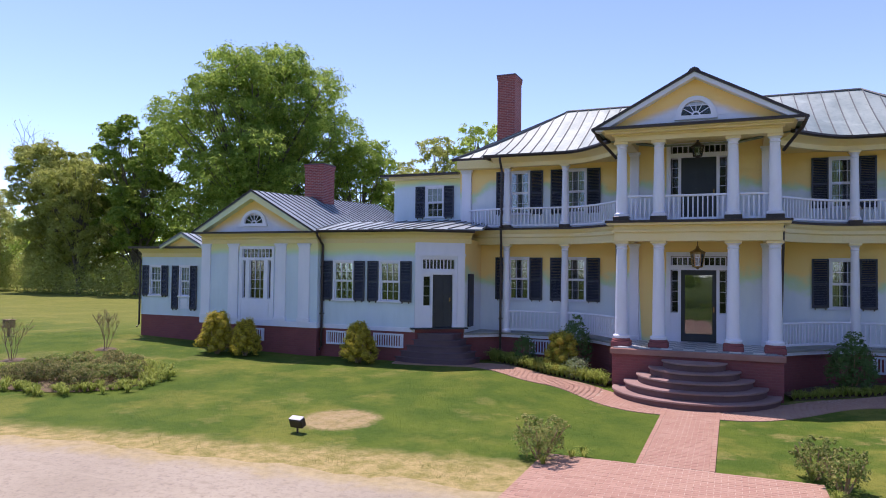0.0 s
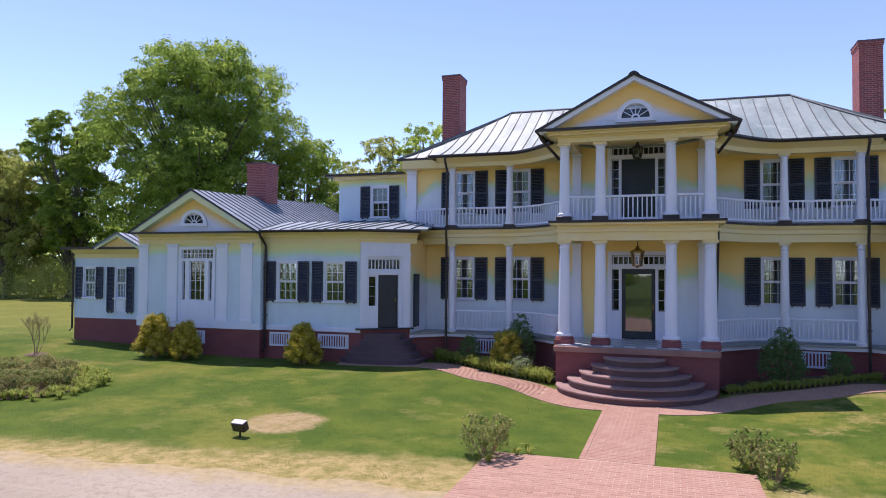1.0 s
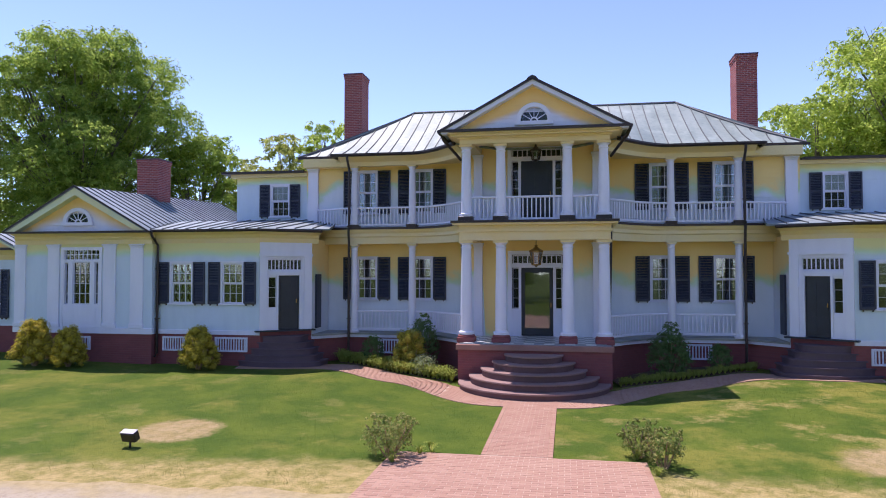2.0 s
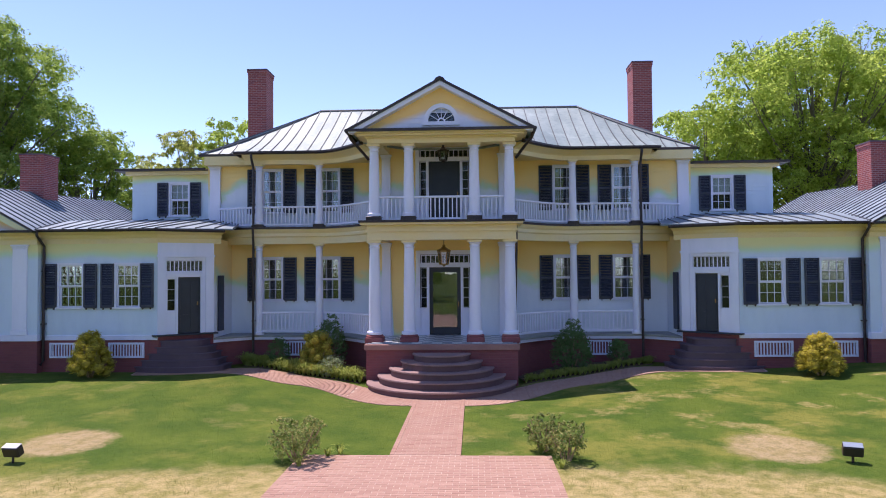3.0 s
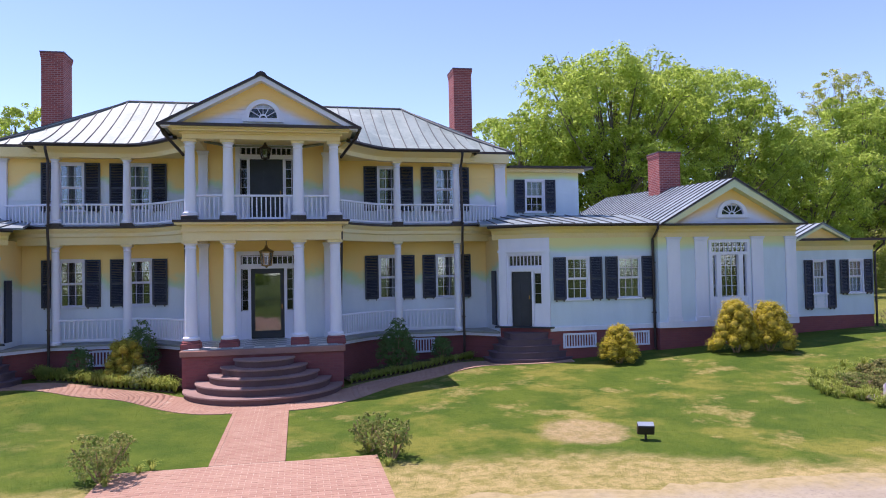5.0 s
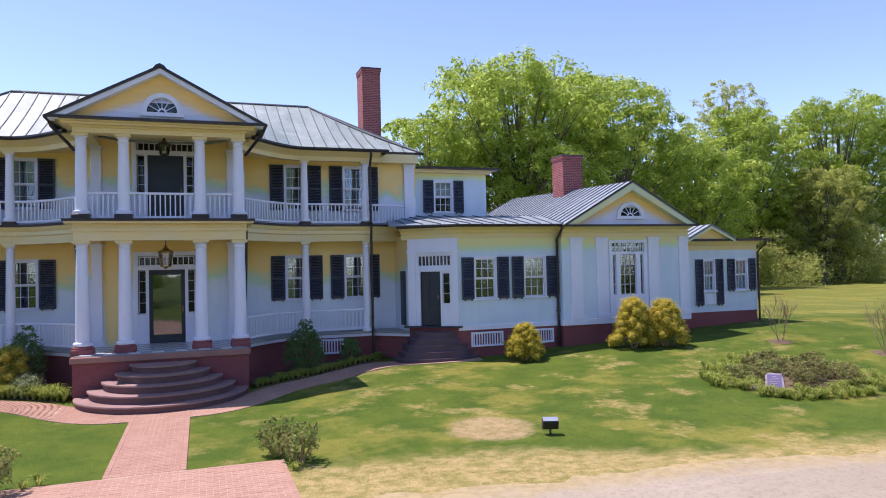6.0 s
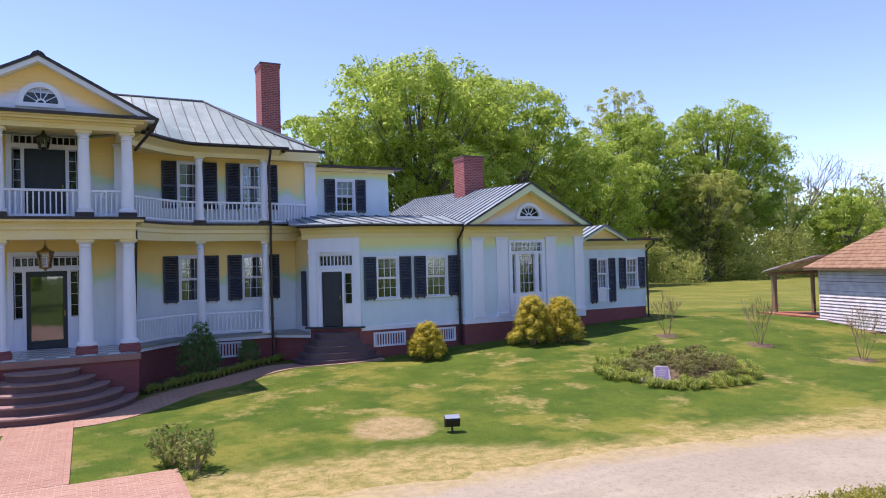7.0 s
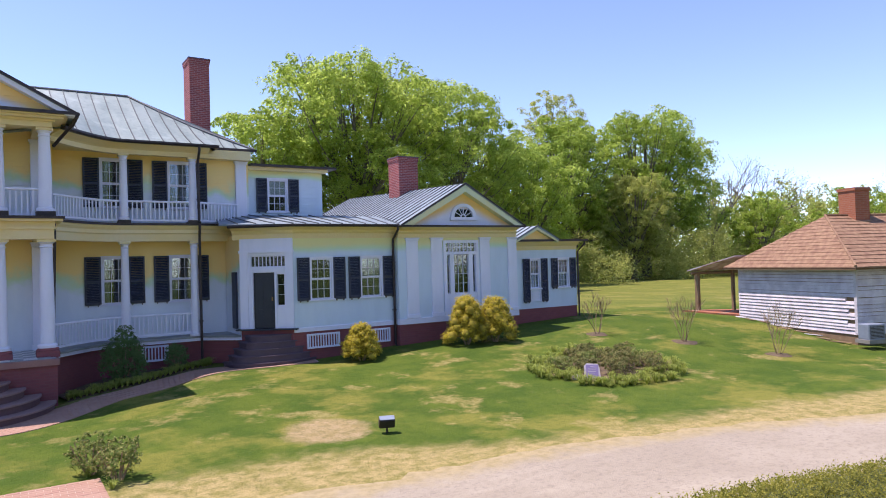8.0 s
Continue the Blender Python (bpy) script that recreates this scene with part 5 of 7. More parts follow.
        part("raking_cornice", B().slab([(x0, az - 0.03), (x1, ez - 0.03), (x1, ez - 0.05), (x1 - k * 0.34, ez - 0.05), (x0, az - 0.30)], -0.30, 0.0), PAINT_RAKE, mansion)
        part("drip_edge", B().slab([(x0, az + 0.03), (x1 + k * 0.03, ez + 0.01), (x1 + k * 0.03, ez - 0.04), (x0, az - 0.03)], -0.34, -0.28), IRON, mansion)
        roof_slope(((x1, -0.32, ez), (x1, 12.3, ez), (x0, 9.5, 6.62), (x0, -0.32, az)), 0.46, mat=ROOF_WING)
    roof_slope(((s * xc - hw, 12.3, ez), (s * xc + hw, 12.3, ez), (s * xc, 9.5, 6.62), (s * xc, 9.499, 6.62)), 0.4, rib=False)
    chimney(*sp(14.92, 15.82), 3.85, 4.75, 5.6, 7.86)
    # low end block with a small pediment
    e1, e2 = sp(19.435, 19.905), sp(20.95, 21.5)
    part("wall", siding(at_y(END_Y), *sp(17.9, 22.0), 1.42, 4.1, [e1 + (2.25, 3.42), e2 + (2.25, 3.42)]), PAINT_SIDING, mansion, "white clapboard wall with painted-in warm light under the eave")
    part_each("wall", B().box(s * 21.84, s * 21.98, END_Y + 0.17, 7.0, 0.2, 4.1).box(*sp(17.9, 21.84), 6.86, 7.0, 0.2, 4.1), PAINT_SIDING, mansion)
    part_each("base_wall", B().box(*sp(17.9, 21.98), END_Y, END_Y + 0.2, 0.0, 1.42).box(s * 21.8, s * 21.98, END_Y + 0.2, 7.0, 0.0, 1.42), BRICK_BASE, mansion, brick)
    sash_window(mansion, at_y(END_Y), *e1, 2.25, 3.42, 3, 4, 0.35, "sheer", "sash window over a panel with long black shutters", 0.52, GLASS_DULL)
    sash_window(mansion, at_y(END_Y), *e2, 2.25, 3.42, 3, 4, 0.35, "sheer", "sash window with black louvred shutters", 0.0, GLASS_DULL)
    part("inner_wall", B().box(*sp(18.2, 21.8), 2.0, 2.1, 1.4, 4.0), ROOM, mansion)
    part("cornice", B().sweep(side_path(s, [(17.9, END_Y), (22.0, END_Y)]), [(-0.1, 3.82), (0.03, 3.82), (0.05, 3.98), (0.22, 4.10), (0.28, 4.18), (-0.1, 4.18)]), PAINT_CORNICE, mansion, "cream cornice")
    part("roof", B().prism([(s * 17.95, 0.75), (s * 22.3, 0.75), (s * 22.3, 7.3), (s * 17.95, 7.3)], 4.18, 4.25), ROOF, mansion, "low grey metal roof")
    part("gutter", B().box(*sp(17.95, 22.36), 0.68, 0.75, 4.16, 4.25), IRON, mansion)
    for k in (-1, 1):
        x0, x1 = s * 19.5, s * 19.5 + k * 1.12
        roof_slope(((x1, 0.62, 4.25), (x1, 6.5, 4.25), (x0, 6.5, 4.80), (x0, 0.62, 4.80)), 0.35, mat=ROOF_WING)
        part("raking_cornice", B().slab([(x0, 4.79), (x1, 4.24), (x1, 4.12), (x0, 4.64)], 0.64, 0.9), PAINT_RAKE, mansion)
    part("tympanum", B().slab([(s * 19.5 - 0.95, 4.18), (s * 19.5 + 0.95, 4.18), (s * 19.5, 4.66)], 0.80, 0.95), PAINT_PEDIMENT, mansion)
    downspout(s * 12.62, HYP_Y - 0.10, 0.55, 4.72, (-s * 0.0, -0.38))
    downspout(s * 22.05, END_Y - 0.05, 0.9, 4.18, (s * 0.18, -0.25))
    downspout(s * 6.52, 2.2, DECK + 0.02, 7.40, (s * 0.0, -0.24))
    downspout(s * 6.52, 2.2, 0.4, 4.86, (0, -0.05))
    # porch vents
    vent(*sp(4.75, 5.55), 0.55, 1.05, at_y(2.52))


for s in (-1, 1):
    build_wing(s)


def lantern(x, y, top, z0, z1, r, mat, label):
    """A six-sided hanging lantern on a chain."""
    t = thing("hanging_lantern", (x, y, z0), label, "lantern")
    part("chain", B().tube([(x, y, z1 + 0.1), (x, y, top)], 0.012, 6), IRON, t)
    cage = part("cage", B().lathe([(r * 0.97, z1 - 0.125), (r * 1.04, z1 - 0.12), (r * 1.04, z1 - 0.1), (r * 0.97, z1 - 0.095)], x, y, 6), mat, t)
    for k in range(6):
        a = math.pi / 3 * k
        c, sn = math.cos(a), math.sin(a)
        part("bar", B().tube([(x + r * 0.7 * c, y + r * 0.7 * sn, z0 + 0.04), (x + r * c, y + r * sn, z1 - 0.1)], 0.012, 5), mat, cage)
    cap = B().lathe([(r * 1.12, z1 - 0.1), (r * 1.12, z1 - 0.07), (r * 0.5, z1), (r * 0.2, z1 + 0.06), (r * 0.25, z1 + 0.09), (0.01, z1 + 0.12)], x, y, 6)
    part("cap", cap, mat, t)
    part("base", B().lathe([(0.01, z0 - 0.05), (r * 0.3, z0), (r * 0.75, z0 + 0.02), (r * 0.75, z0 + 0.05)], x, y, 6), mat, t)
    part("glass", B().lathe([(r * 0.66, z0 + 0.05), (r * 0.95, z1 - 0.1)], x, y, 6), GLASS, t).visible_shadow = False
    return t


lantern(0.02, 0.9, 4.6, 3.58, 4.12, 0.2, BRASS, "brass hexagonal lantern hanging in the portico")
lantern(0.02, 0.9, 7.5, 6.88, 7.30, 0.17, IRON, "dark metal lantern hanging over the balcony")


# ---------------------------------------------------------------- plants: helpers
rng = np.random.default_rng(11)


def unit(n):
    v = rng.normal(size=(n, 3))
    return v / np.linalg.norm(v, axis=1)[:, None]


def leaf_quads(points, size, up=0.3, slim=0.55):
    """Small pointed leaves, one at each point, turned at random."""
    n = len(points)
    a = unit(n)
    nrm = unit(n) + np.array([0, 0, up])
    b = np.cross(a, nrm)
    b /= np.linalg.norm(b, axis=1)[:, None] + 1e-9
    s = size * rng.uniform(0.6, 1.25, (n, 1))
    v = np.stack([points - a * s * 0.5, points + b * s * slim * 0.5, points + a * s * 0.5, points - b * s * slim * 0.5], 1).reshape(-1, 3)
    return v, np.arange(4 * n).reshape(n, 4)


def clumps(centre, radii, n_clump, per, spread, shell=0.72):
    """Points in small clumps in the outer shell of an ellipsoid."""
    c = np.array(centre) + unit(n_clump) * np.array(radii) * (shell + (1 - shell) * rng.uniform(0, 1, (n_clump, 1)) ** 0.7)
    p = np.repeat(c, per, 0)
    return p + rng.normal(size=p.shape) * spread * rng.uniform(0.6, 1.4, (len(c), 1)).repeat(per, 0)


def crown_mesh(name, pts, size, material, up=0.3, slim=0.55):
    v, q = leaf_quads(pts, size, up, slim)
    return array_mesh(name, v, q, material)


def crown_of(lobes, leaves, size, material, per=40, slim=0.64, floor=-9.0, name="crown"):
    """A crown of clumps of leaves over lobes (centre, radius, height radius); each leaf lies roughly along its clump's surface."""
    total = sum(r * r for _, r, _ in lobes)
    pts, nrm = [], []
    for c, r, h in lobes:
        k = max(8, int(leaves * r * r / total / per))
        d = unit(k) + np.array([0, 0, 0.3])
        d /= np.linalg.norm(d, axis=1)[:, None]
        cc = np.array(c) + d * np.array([r, r, h]) * rng.uniform(0.7, 1.06, (k, 1))
        rc = (r * rng.uniform(0.15, 0.32, k)).repeat(per)[:, None]
        e = unit(k * per) + np.array([0, 0, 0.4])
        e /= np.linalg.norm(e, axis=1)[:, None]
        pts.append(cc.repeat(per, 0) + e * rc * np.array([1, 1, 0.72]) * rng.uniform(0.6, 1.15, (k * per, 1)))
        nrm.append(0.8 * e + 0.5 * d.repeat(per, 0) + np.array([0, 0, 0.25]) + 0.7 * unit(k * per))
    p, q = np.concatenate(pts), np.concatenate(nrm)
    p, q = p[p[:, 2] > floor], q[p[:, 2] > floor]
    q /= np.linalg.norm(q, axis=1)[:, None]
    n = len(p)
    a = np.cross(q, unit(n))
    a /= np.linalg.norm(a, axis=1)[:, None] + 1e-9
    b = np.cross(q, a)
    s = size * rng.uniform(0.6, 1.3, (n, 1))
    if name == "crown":
        v = np.stack([p - a * s * 0.5 - b * s * slim * 0.4, p - a * s * 0.5 + b * s * slim * 0.4, p + a * s * 0.5], 1).reshape(-1, 3)
        return array_mesh(name, v, np.arange(3 * n).reshape(n, 3), material)
    v = np.stack([p - a * s * 0.5, p + b * s * slim / 2, p + a * s * 0.5, p - b * s * slim / 2], 1).reshape(-1, 3)
    return array_mesh(name, v, np.arange(4 * n).reshape(n, 4), material)


def tree(x, y, height, radius, label, material, lobes=13, leaves=26000, size=0.42, low=0.22, trunk_r=0.45, name="tree", squash=1.0, seed=0):
    """A broad-leaved tree: tapered trunk, a limb into every lobe, and a crown of many small leaves with gaps."""
    r = random.Random(seed)
    z0 = ground_z(max(-40, min(40, x)), y) - 0.1
    t = thing(name, (x, y, z0), label, "tree")
    cz = z0 + height * (low + 1) / 2
    rz = height * (1 - low) / 2
    b = B()
    fork = z0 + height * (low + 0.08)
    b.tube([(x, y, z0), (x + 0.1, y, z0 + 0.5), (x + r.uniform(-.3, .3), y, fork), (x + r.uniform(-.8, .8), y, cz + rz * 0.5)], [trunk_r * 1.5, trunk_r, trunk_r * 0.8, trunk_r * 0.2], 10)
    blobs = []
    lobes = int(lobes * 1.45)
    for i in range(lobes):
        a = 2 * math.pi * (i * 0.618034 + r.uniform(-0.06, 0.06))
        h = -0.85 + 1.75 * (i + 0.5) / lobes
        ring = math.sqrt(max(0.08, 1 - h * h * 0.9))
        k = r.uniform(0.45, 0.86)
        c = (x + radius * k * ring * math.cos(a), y + radius * k * ring * math.sin(a) * 0.85, cz + rz * h * 0.76)
        lr = radius * (r.uniform(0.15, 0.27) if lobes > 40 else r.uniform(0.21, 0.36))
        if i % 4 == 2:   # fill the inside of the crown
            c = (x + (c[0] - x) * 0.45, y + (c[1] - y) * 0.45, c[2])
        blobs.append((c, lr, lr * 0.72 * squash))
        mid = (x + (c[0] - x) * 0.45, y + (c[1] - y) * 0.45, fork + (c[2] - fork) * 0.6)
        b.tube([(x, y, fork - 0.4), mid, c], [trunk_r * 0.27, trunk_r * 0.16, trunk_r * 0.05], 6)
        for _ in range(3):
            e = (c[0] + r.uniform(-lr, lr) * .7, c[1] + r.uniform(-lr, lr) * .7, c[2] + r.uniform(-.2, .8) * lr)
            b.tube([mid, c if r.random() < 0.4 else tuple((p + q) / 2 + r.uniform(-.3, .3) for p, q in zip(mid, e)), e], [trunk_r * 0.10, trunk_r * 0.06, trunk_r * 0.02], 5)
    part("trunk", b, BARK, t, "grey-brown trunk and limbs", True)
    part("crown", crown_of(blobs, int(leaves * 0.9), size * 0.97, material, 36), None, t)
    return t


def bare_tree(x, y, height, label, seed=0):
    """A tree with hardly any leaves: forked branches down to thin twigs."""
    r = random.Random(seed)
    z0 = ground_z(max(-40, min(40, x)), y) - 0.1
    t = thing("tree", (x, y, z0), label, "tree")
    b = B()
    ends = []

    def grow(p, d, length, rad, level):
        q = p + d * length * 0.5 + Vector((r.uniform(-1, 1), r.uniform(-1, 1), r.uniform(-.2, .6))) * length * 0.08
        e = q + d * length * 0.5
        b.tube([p, q, e], [rad, rad * 0.8, rad * 0.6], 5 if level < 3 else 4)
        if level == 5:
            ends.append(e)
            return
        for _ in range(3 if level < 4 else 2):
            n = (d + Vector((r.uniform(-1, 1), r.uniform(-1, 1), r.uniform(-.25, .7))) * 0.75).normalized()
            grow(e, n, length * r.uniform(0.6, 0.82), max(rad * 0.58, 0.018), level + 1)
    grow(Vector((x, y, z0)), Vector((0, 0, 1)), height * 0.30, height * 0.016, 0)
    part("trunk", b, BARK, t, "bare grey branches")
    pts = np.array([tuple(e) for e in ends]).repeat(3, 0) + rng.normal(size=(3 * len(ends), 3)) * 0.3
    tagged(part("new_foliage", crown_mesh("new_foliage", pts, 0.2, LEAF_PALE), None, t), "few pale new leaves", kind="stuff")


def far_woods(name, x0, x1, y0, y1, h0, h1, n, leaves, material, label, size=0.6, seed=1):
    """A run of woodland edge: many overlapping lobes of leaves on hidden stems."""
    r = random.Random(seed)
    pts = []
    for i in range(n):
        x, y = x0 + (x1 - x0) * (i + r.uniform(0, 1)) / n, r.uniform(y0, y1)
        h = r.uniform(h0, h1)
        w = r.uniform(1.8, 3.4)
        for z, k in ((0.22 * h, 1.1), (0.5 * h, 1.0), (0.8 * h, 0.7)):
            pts.append(clumps((x + r.uniform(-.8, .8), y, z + 0.3), (w * k, w * k, h * 0.24), max(4, int(leaves / n / 3 / 24)), 24, 0.4, 0.6))
    ob = new(name, crown_mesh(name, np.concatenate(pts), size, material))
    return tagged(ob, label, "woods", kind="stuff")


def shrub(name, x, y, w, h, material, label, n=5000, size=0.06, lobes=None, group="", stems=True, spread=0.05, lift=0.0, slim=0.5, core=None):
    """A rounded bush: short stems and small leaves in clumps over lobes (dx, dy, dz, radius share, height share)."""
    z = ground_z(x, y) + lift
    t = thing(name, (x, y, z), label, "bush", group)
    if stems:
        b = B()
        for i in range(7):
            a = 2.4 * i
            b.tube([(x + 0.04 * math.cos(a), y + 0.04 * math.sin(a), z - 0.05), (x + 0.2 * w * math.cos(a), y + 0.2 * w * math.sin(a), z + 0.35 * h), (x + 0.34 * w * math.cos(a), y + 0.34 * w * math.sin(a), z + 0.7 * h)], [0.022, 0.015, 0.006], 5)
        part("stem", b, TWIG, t)
    lobes = lobes or [(0, 0, 0.5, 0.5, 0.5)]
    blobs = [((x + dx * w, y + dy * w, z + dz * h), rw * w, rh * h) for dx, dy, dz, rw, rh in lobes]
    part("foliage", crown_of(blobs, n, size, material, 14, slim, z + 0.01, "foliage"), None, t)
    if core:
        # dark balls close the bush; crevice shade is put into their colour
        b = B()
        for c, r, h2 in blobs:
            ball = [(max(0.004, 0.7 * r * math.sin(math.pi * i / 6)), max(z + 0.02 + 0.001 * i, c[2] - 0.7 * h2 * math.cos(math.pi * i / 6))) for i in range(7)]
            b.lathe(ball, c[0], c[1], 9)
        tagged(part("inner_foliage", b, core, t, "", True), "dark solid balls in place of shaded inner foliage", kind="stuff")
    return t


def strap_clump_mesh(name, n, h, spread, material):
    """A tuft of long arching blades."""
    a = rng.uniform(0, 2 * math.pi, n)
    out = rng.uniform(0.15, 1.0, n) * spread
    hh = h * rng.uniform(0.6, 1.1, n)
    w = 0.009
    d = np.stack([np.cos(a), np.sin(a), np.zeros(n)], 1)
    s = np.stack([-np.sin(a), np.cos(a), np.zeros(n)], 1) * w
    base = d * 0.04 * rng.uniform(0, 1, (n, 1))
    up = np.array([0, 0, 1.0])
    mid = base + d * (out * 0.4)[:, None] + up * (hh * 0.8)[:, None]
    tip = base + d * out[:, None] + up * (hh * 0.72)[:, None]
    v = np.stack([base - s, base + s, mid + s, mid - s, mid - s, mid + s, tip + s * 0.2, tip - s * 0.2], 1).reshape(-1, 3)
    return array_mesh(name, v, np.arange(8 * n).reshape(2 * n, 4), material)


CLUMPS = [strap_clump_mesh("strap_leaf_clump", 64, 0.36, 0.36, LEAF_BLADE) for _ in range(5)]


def strap_clump(x, y, label, group, scale=1.0, lift=0.0):
    ob = new("lily_clump", CLUMPS[int(rng.integers(5))])
    ob.location = (x, y, ground_z(x, y) + lift - 0.01)
    ob.rotation_euler = (0, 0, rng.uniform(0, 6.28))
    ob.scale = (scale, scale, scale * rng.uniform(0.85, 1.15))
    tagged(ob, label, "lily clump", group)


# ---------------------------------------------------------------- trees behind the house
tree(-44.2, 37.0, 28.0, 11.0, "tall broad spring-green maple behind the wing", LEAF_MAPLE, 60, 175000, 0.32, 0.08, 0.75, seed=3)
tree(-57.6, 35.0, 21.4, 6.2, "rounded green tree at the lawn's edge", LEAF_MAPLE, 32, 84000, 0.30, 0.04, 0.45, seed=5)
tree(-34.2, 41.0, 17.8, 5.8, "green tree in the shade of a larger one", LEAF_MAPLE, 26, 52000, 0.29, 0.05, 0.4, seed=6)
tree(-69.8, 35.0, 18.8, 6.8, "olive-green tree with new leaves at the wood's edge", LEAF_PALE, 32, 96000, 0.29, 0.02, 0.4, seed=7)
tree(-64.0, 33.0, 16.4, 5.6, "olive-green tree with new leaves at the wood's edge", LEAF_PALE, 24, 48000, 0.28, 0.02, 0.35, seed=11)
tree(-81.5, 33.0, 13.2, 6.6, "olive-green tree with new leaves at the wood's edge", LEAF_PALE, 26, 52000, 0.29, 0.02, 0.35, seed=8)
tree(-26.4, 45.0, 18.6, 4.8, "bright green tree behind the house roof", LEAF_PALE, 18, 18000, 0.28, 0.15, 0.3, seed=9)
tree(-22.4, 44.0, 19.6, 4.6, "bright green tree behind the house roof", LEAF_OAK, 17, 16000, 0.28, 0.2, 0.35, seed=10)
tree(-31.0, 46.0, 16.6, 5.0, "pale green tree behind the house roof", LEAF_PALE, 17, 14000, 0.28, 0.1, 0.3, seed=12)
bare_tree(-28.2, 44.5, 13.5, "thin grey tree with few leaves", 2)
bare_tree(-72.5, 41.0, 21.0, "bare grey tree over the wood's edge", 4)
bare_tree(-68.0, 42.0, 20.0, "bare grey tree over the wood's edge", 5)
tree(25.6, 30.0, 20.8, 10.4, "broad spring-green oak behind the upper roof", LEAF_OAK, 46, 106000, 0.27, 0.16, 0.65, seed=21)
tree(17.9, 31.0, 16.0, 5.8, "rounded spring-green oak behind the upper roof", LEAF_OAK, 24, 42000, 0.27, 0.12, 0.4, seed=20)
tree(34.8, 31.0, 20.4, 8.4, "tall spring-green oak behind the wing", LEAF_OAK, 36, 72000, 0.27, 0.06, 0.55, seed=22)
tree(41.6, 34.5, 17.4, 5.6, "spring-green oak between two taller ones", LEAF_OAK, 24, 32000, 0.29, 0.04, 0.4, seed=31)
tree(67.8, 54.0, 30.0, 6.4, "pale feathery tree rising behind others", LEAF_PALE, 22, 22000, 0.30, 0.2, 0.45, seed=24)
tree(76.6, 45.0, 25.2, 12.2, "broad olive-green oak at the lawn's edge", LEAF_OAK, 46, 110000, 0.33, 0.06, 0.7, seed=23)
tree(60.5, 43.0, 22.6, 9.0, "broad olive-green oak at the lawn's edge", LEAF_OAK, 36, 66000, 0.32, 0.06, 0.6, seed=29)
tree(66.5, 38.0, 14.4, 5.6, "olive-brown tree with new leaves", LEAF_PALE, 24, 32000, 0.29, 0.06, 0.4, seed=25)
tree(48.0, 36.0, 17.5, 6.6, "bright green tree beside the wing's end", LEAF_OAK, 26, 44000, 0.28, 0.03, 0.35, seed=30)
tree(84.0, 32.0, 11.5, 5.5, "bright green tree at the lawn's edge", LEAF_OAK, 20, 22000, 0.30, 0.03, 0.4, seed=26)
tree(96.0, 27.0, 12.0, 5.4, "bright green tree at the wood's edge", LEAF_OAK, 20, 20000, 0.30, 0.03, 0.4, seed=27)
tree(104.0, 19.0, 11.6, 6.4, "olive-green tree behind the outbuilding", LEAF_PALE, 18, 20000, 0.30, 0.03, 0.4, seed=28)
bare_tree(88.0, 42.0, 17.5, "bare grey tree over the wood's edge", 8)
bare_tree(95.0, 40.0, 16.0, "bare grey tree over the wood's edge", 9)
bare_tree(110.0, 24.0, 15.0, "bare grey tree over the wood's edge", 10)
far_woods("woods", -150, -50, 42, 54, 7, 11.5, 44, 60000, LEAF_OAK, "dense green wood along the far side of the lawn", 0.55, 31)
far_woods("woods", -100, -46, 31, 36, 2.8, 5.0, 30, 48000, LEAF_PALE, "pale green brush at the foot of the wood", 0.24, 32)
far_woods("woods", 38, 170, 46, 62, 9.5, 14.5, 54, 66000, LEAF_OAK, "dense green wood along the far side of the lawn", 0.55, 33)
far_woods("woods", 56, 120, 30, 42, 3.2, 6.5, 36, 66000, LEAF_PALE, "pale green brush at the foot of the wood", 0.24, 34)
far_woods("woods", 38, 82, 46, 52, 5, 8.5, 26, 30000, LEAF_OAK, "bright green young wood behind the lawn oaks", 0.42, 38)
far_woods("woods", 86, 150, 42, 54, 11.5, 16.0, 30, 32000, LEAF_PALE, "pale green wood behind the outbuilding", 0.5, 39)
far_woods("woods", 9, 34, 40, 50, 5, 9, 20, 26000, LEAF_OAK, "dense green wood behind the house", 0.5, 35)
far_woods("woods", -36, -14, 54, 62, 7, 10, 14, 12000, LEAF_OAK, "dense green wood behind the house", 0.5, 36)
# never in view; added so the panes reflect leaves instead of sky
far_woods("woods", -110, 110, -62, -46, 16, 25, 100, 30000, LEAF_OAK, "added green wood behind the viewer for the windows to reflect", 1.7, 37)

# ---------------------------------------------------------------- bushes round the house
EGG = [(0, 0, 0.42, 0.46, 0.42), (0.05, 0, 0.74, 0.25, 0.28), (-0.22, -0.1, 0.34, 0.28, 0.32), (0.2, -0.12, 0.3, 0.3, 0.3)]


def knobs(n, seed, tip=0.62):
    """Lobes for a clipped cone with a knobbly surface."""
    r = random.Random(seed)
    out = [(0, 0, 0.36, 0.36, 0.34), (0, 0, 0.62, 0.22, 0.28)]
    for i in range(n):
        h = (i + 0.5) / n
        a = 2.4 * i + r.uniform(-0.3, 0.3)
        q = 0.42 * (1 - tip * h ** 1.6) * r.uniform(0.88, 1.08)
        k = r.uniform(0.11, 0.17)
        out.append((q * math.cos(a), q * math.sin(a), 0.1 + 0.80 * h, k, k * 0.85))
    return out


# darker than the leaves, to paint the shade between the knobs
GOLD_CORE = plain("shade_dark_cypress_core", (0.20, 0.16, 0.02), (0.32, 0.26, 0.035), 0.95, 0, 14, 60, 1.0)
GOLD = "golden thread-leaved cypress bush clipped to a rounded cone"
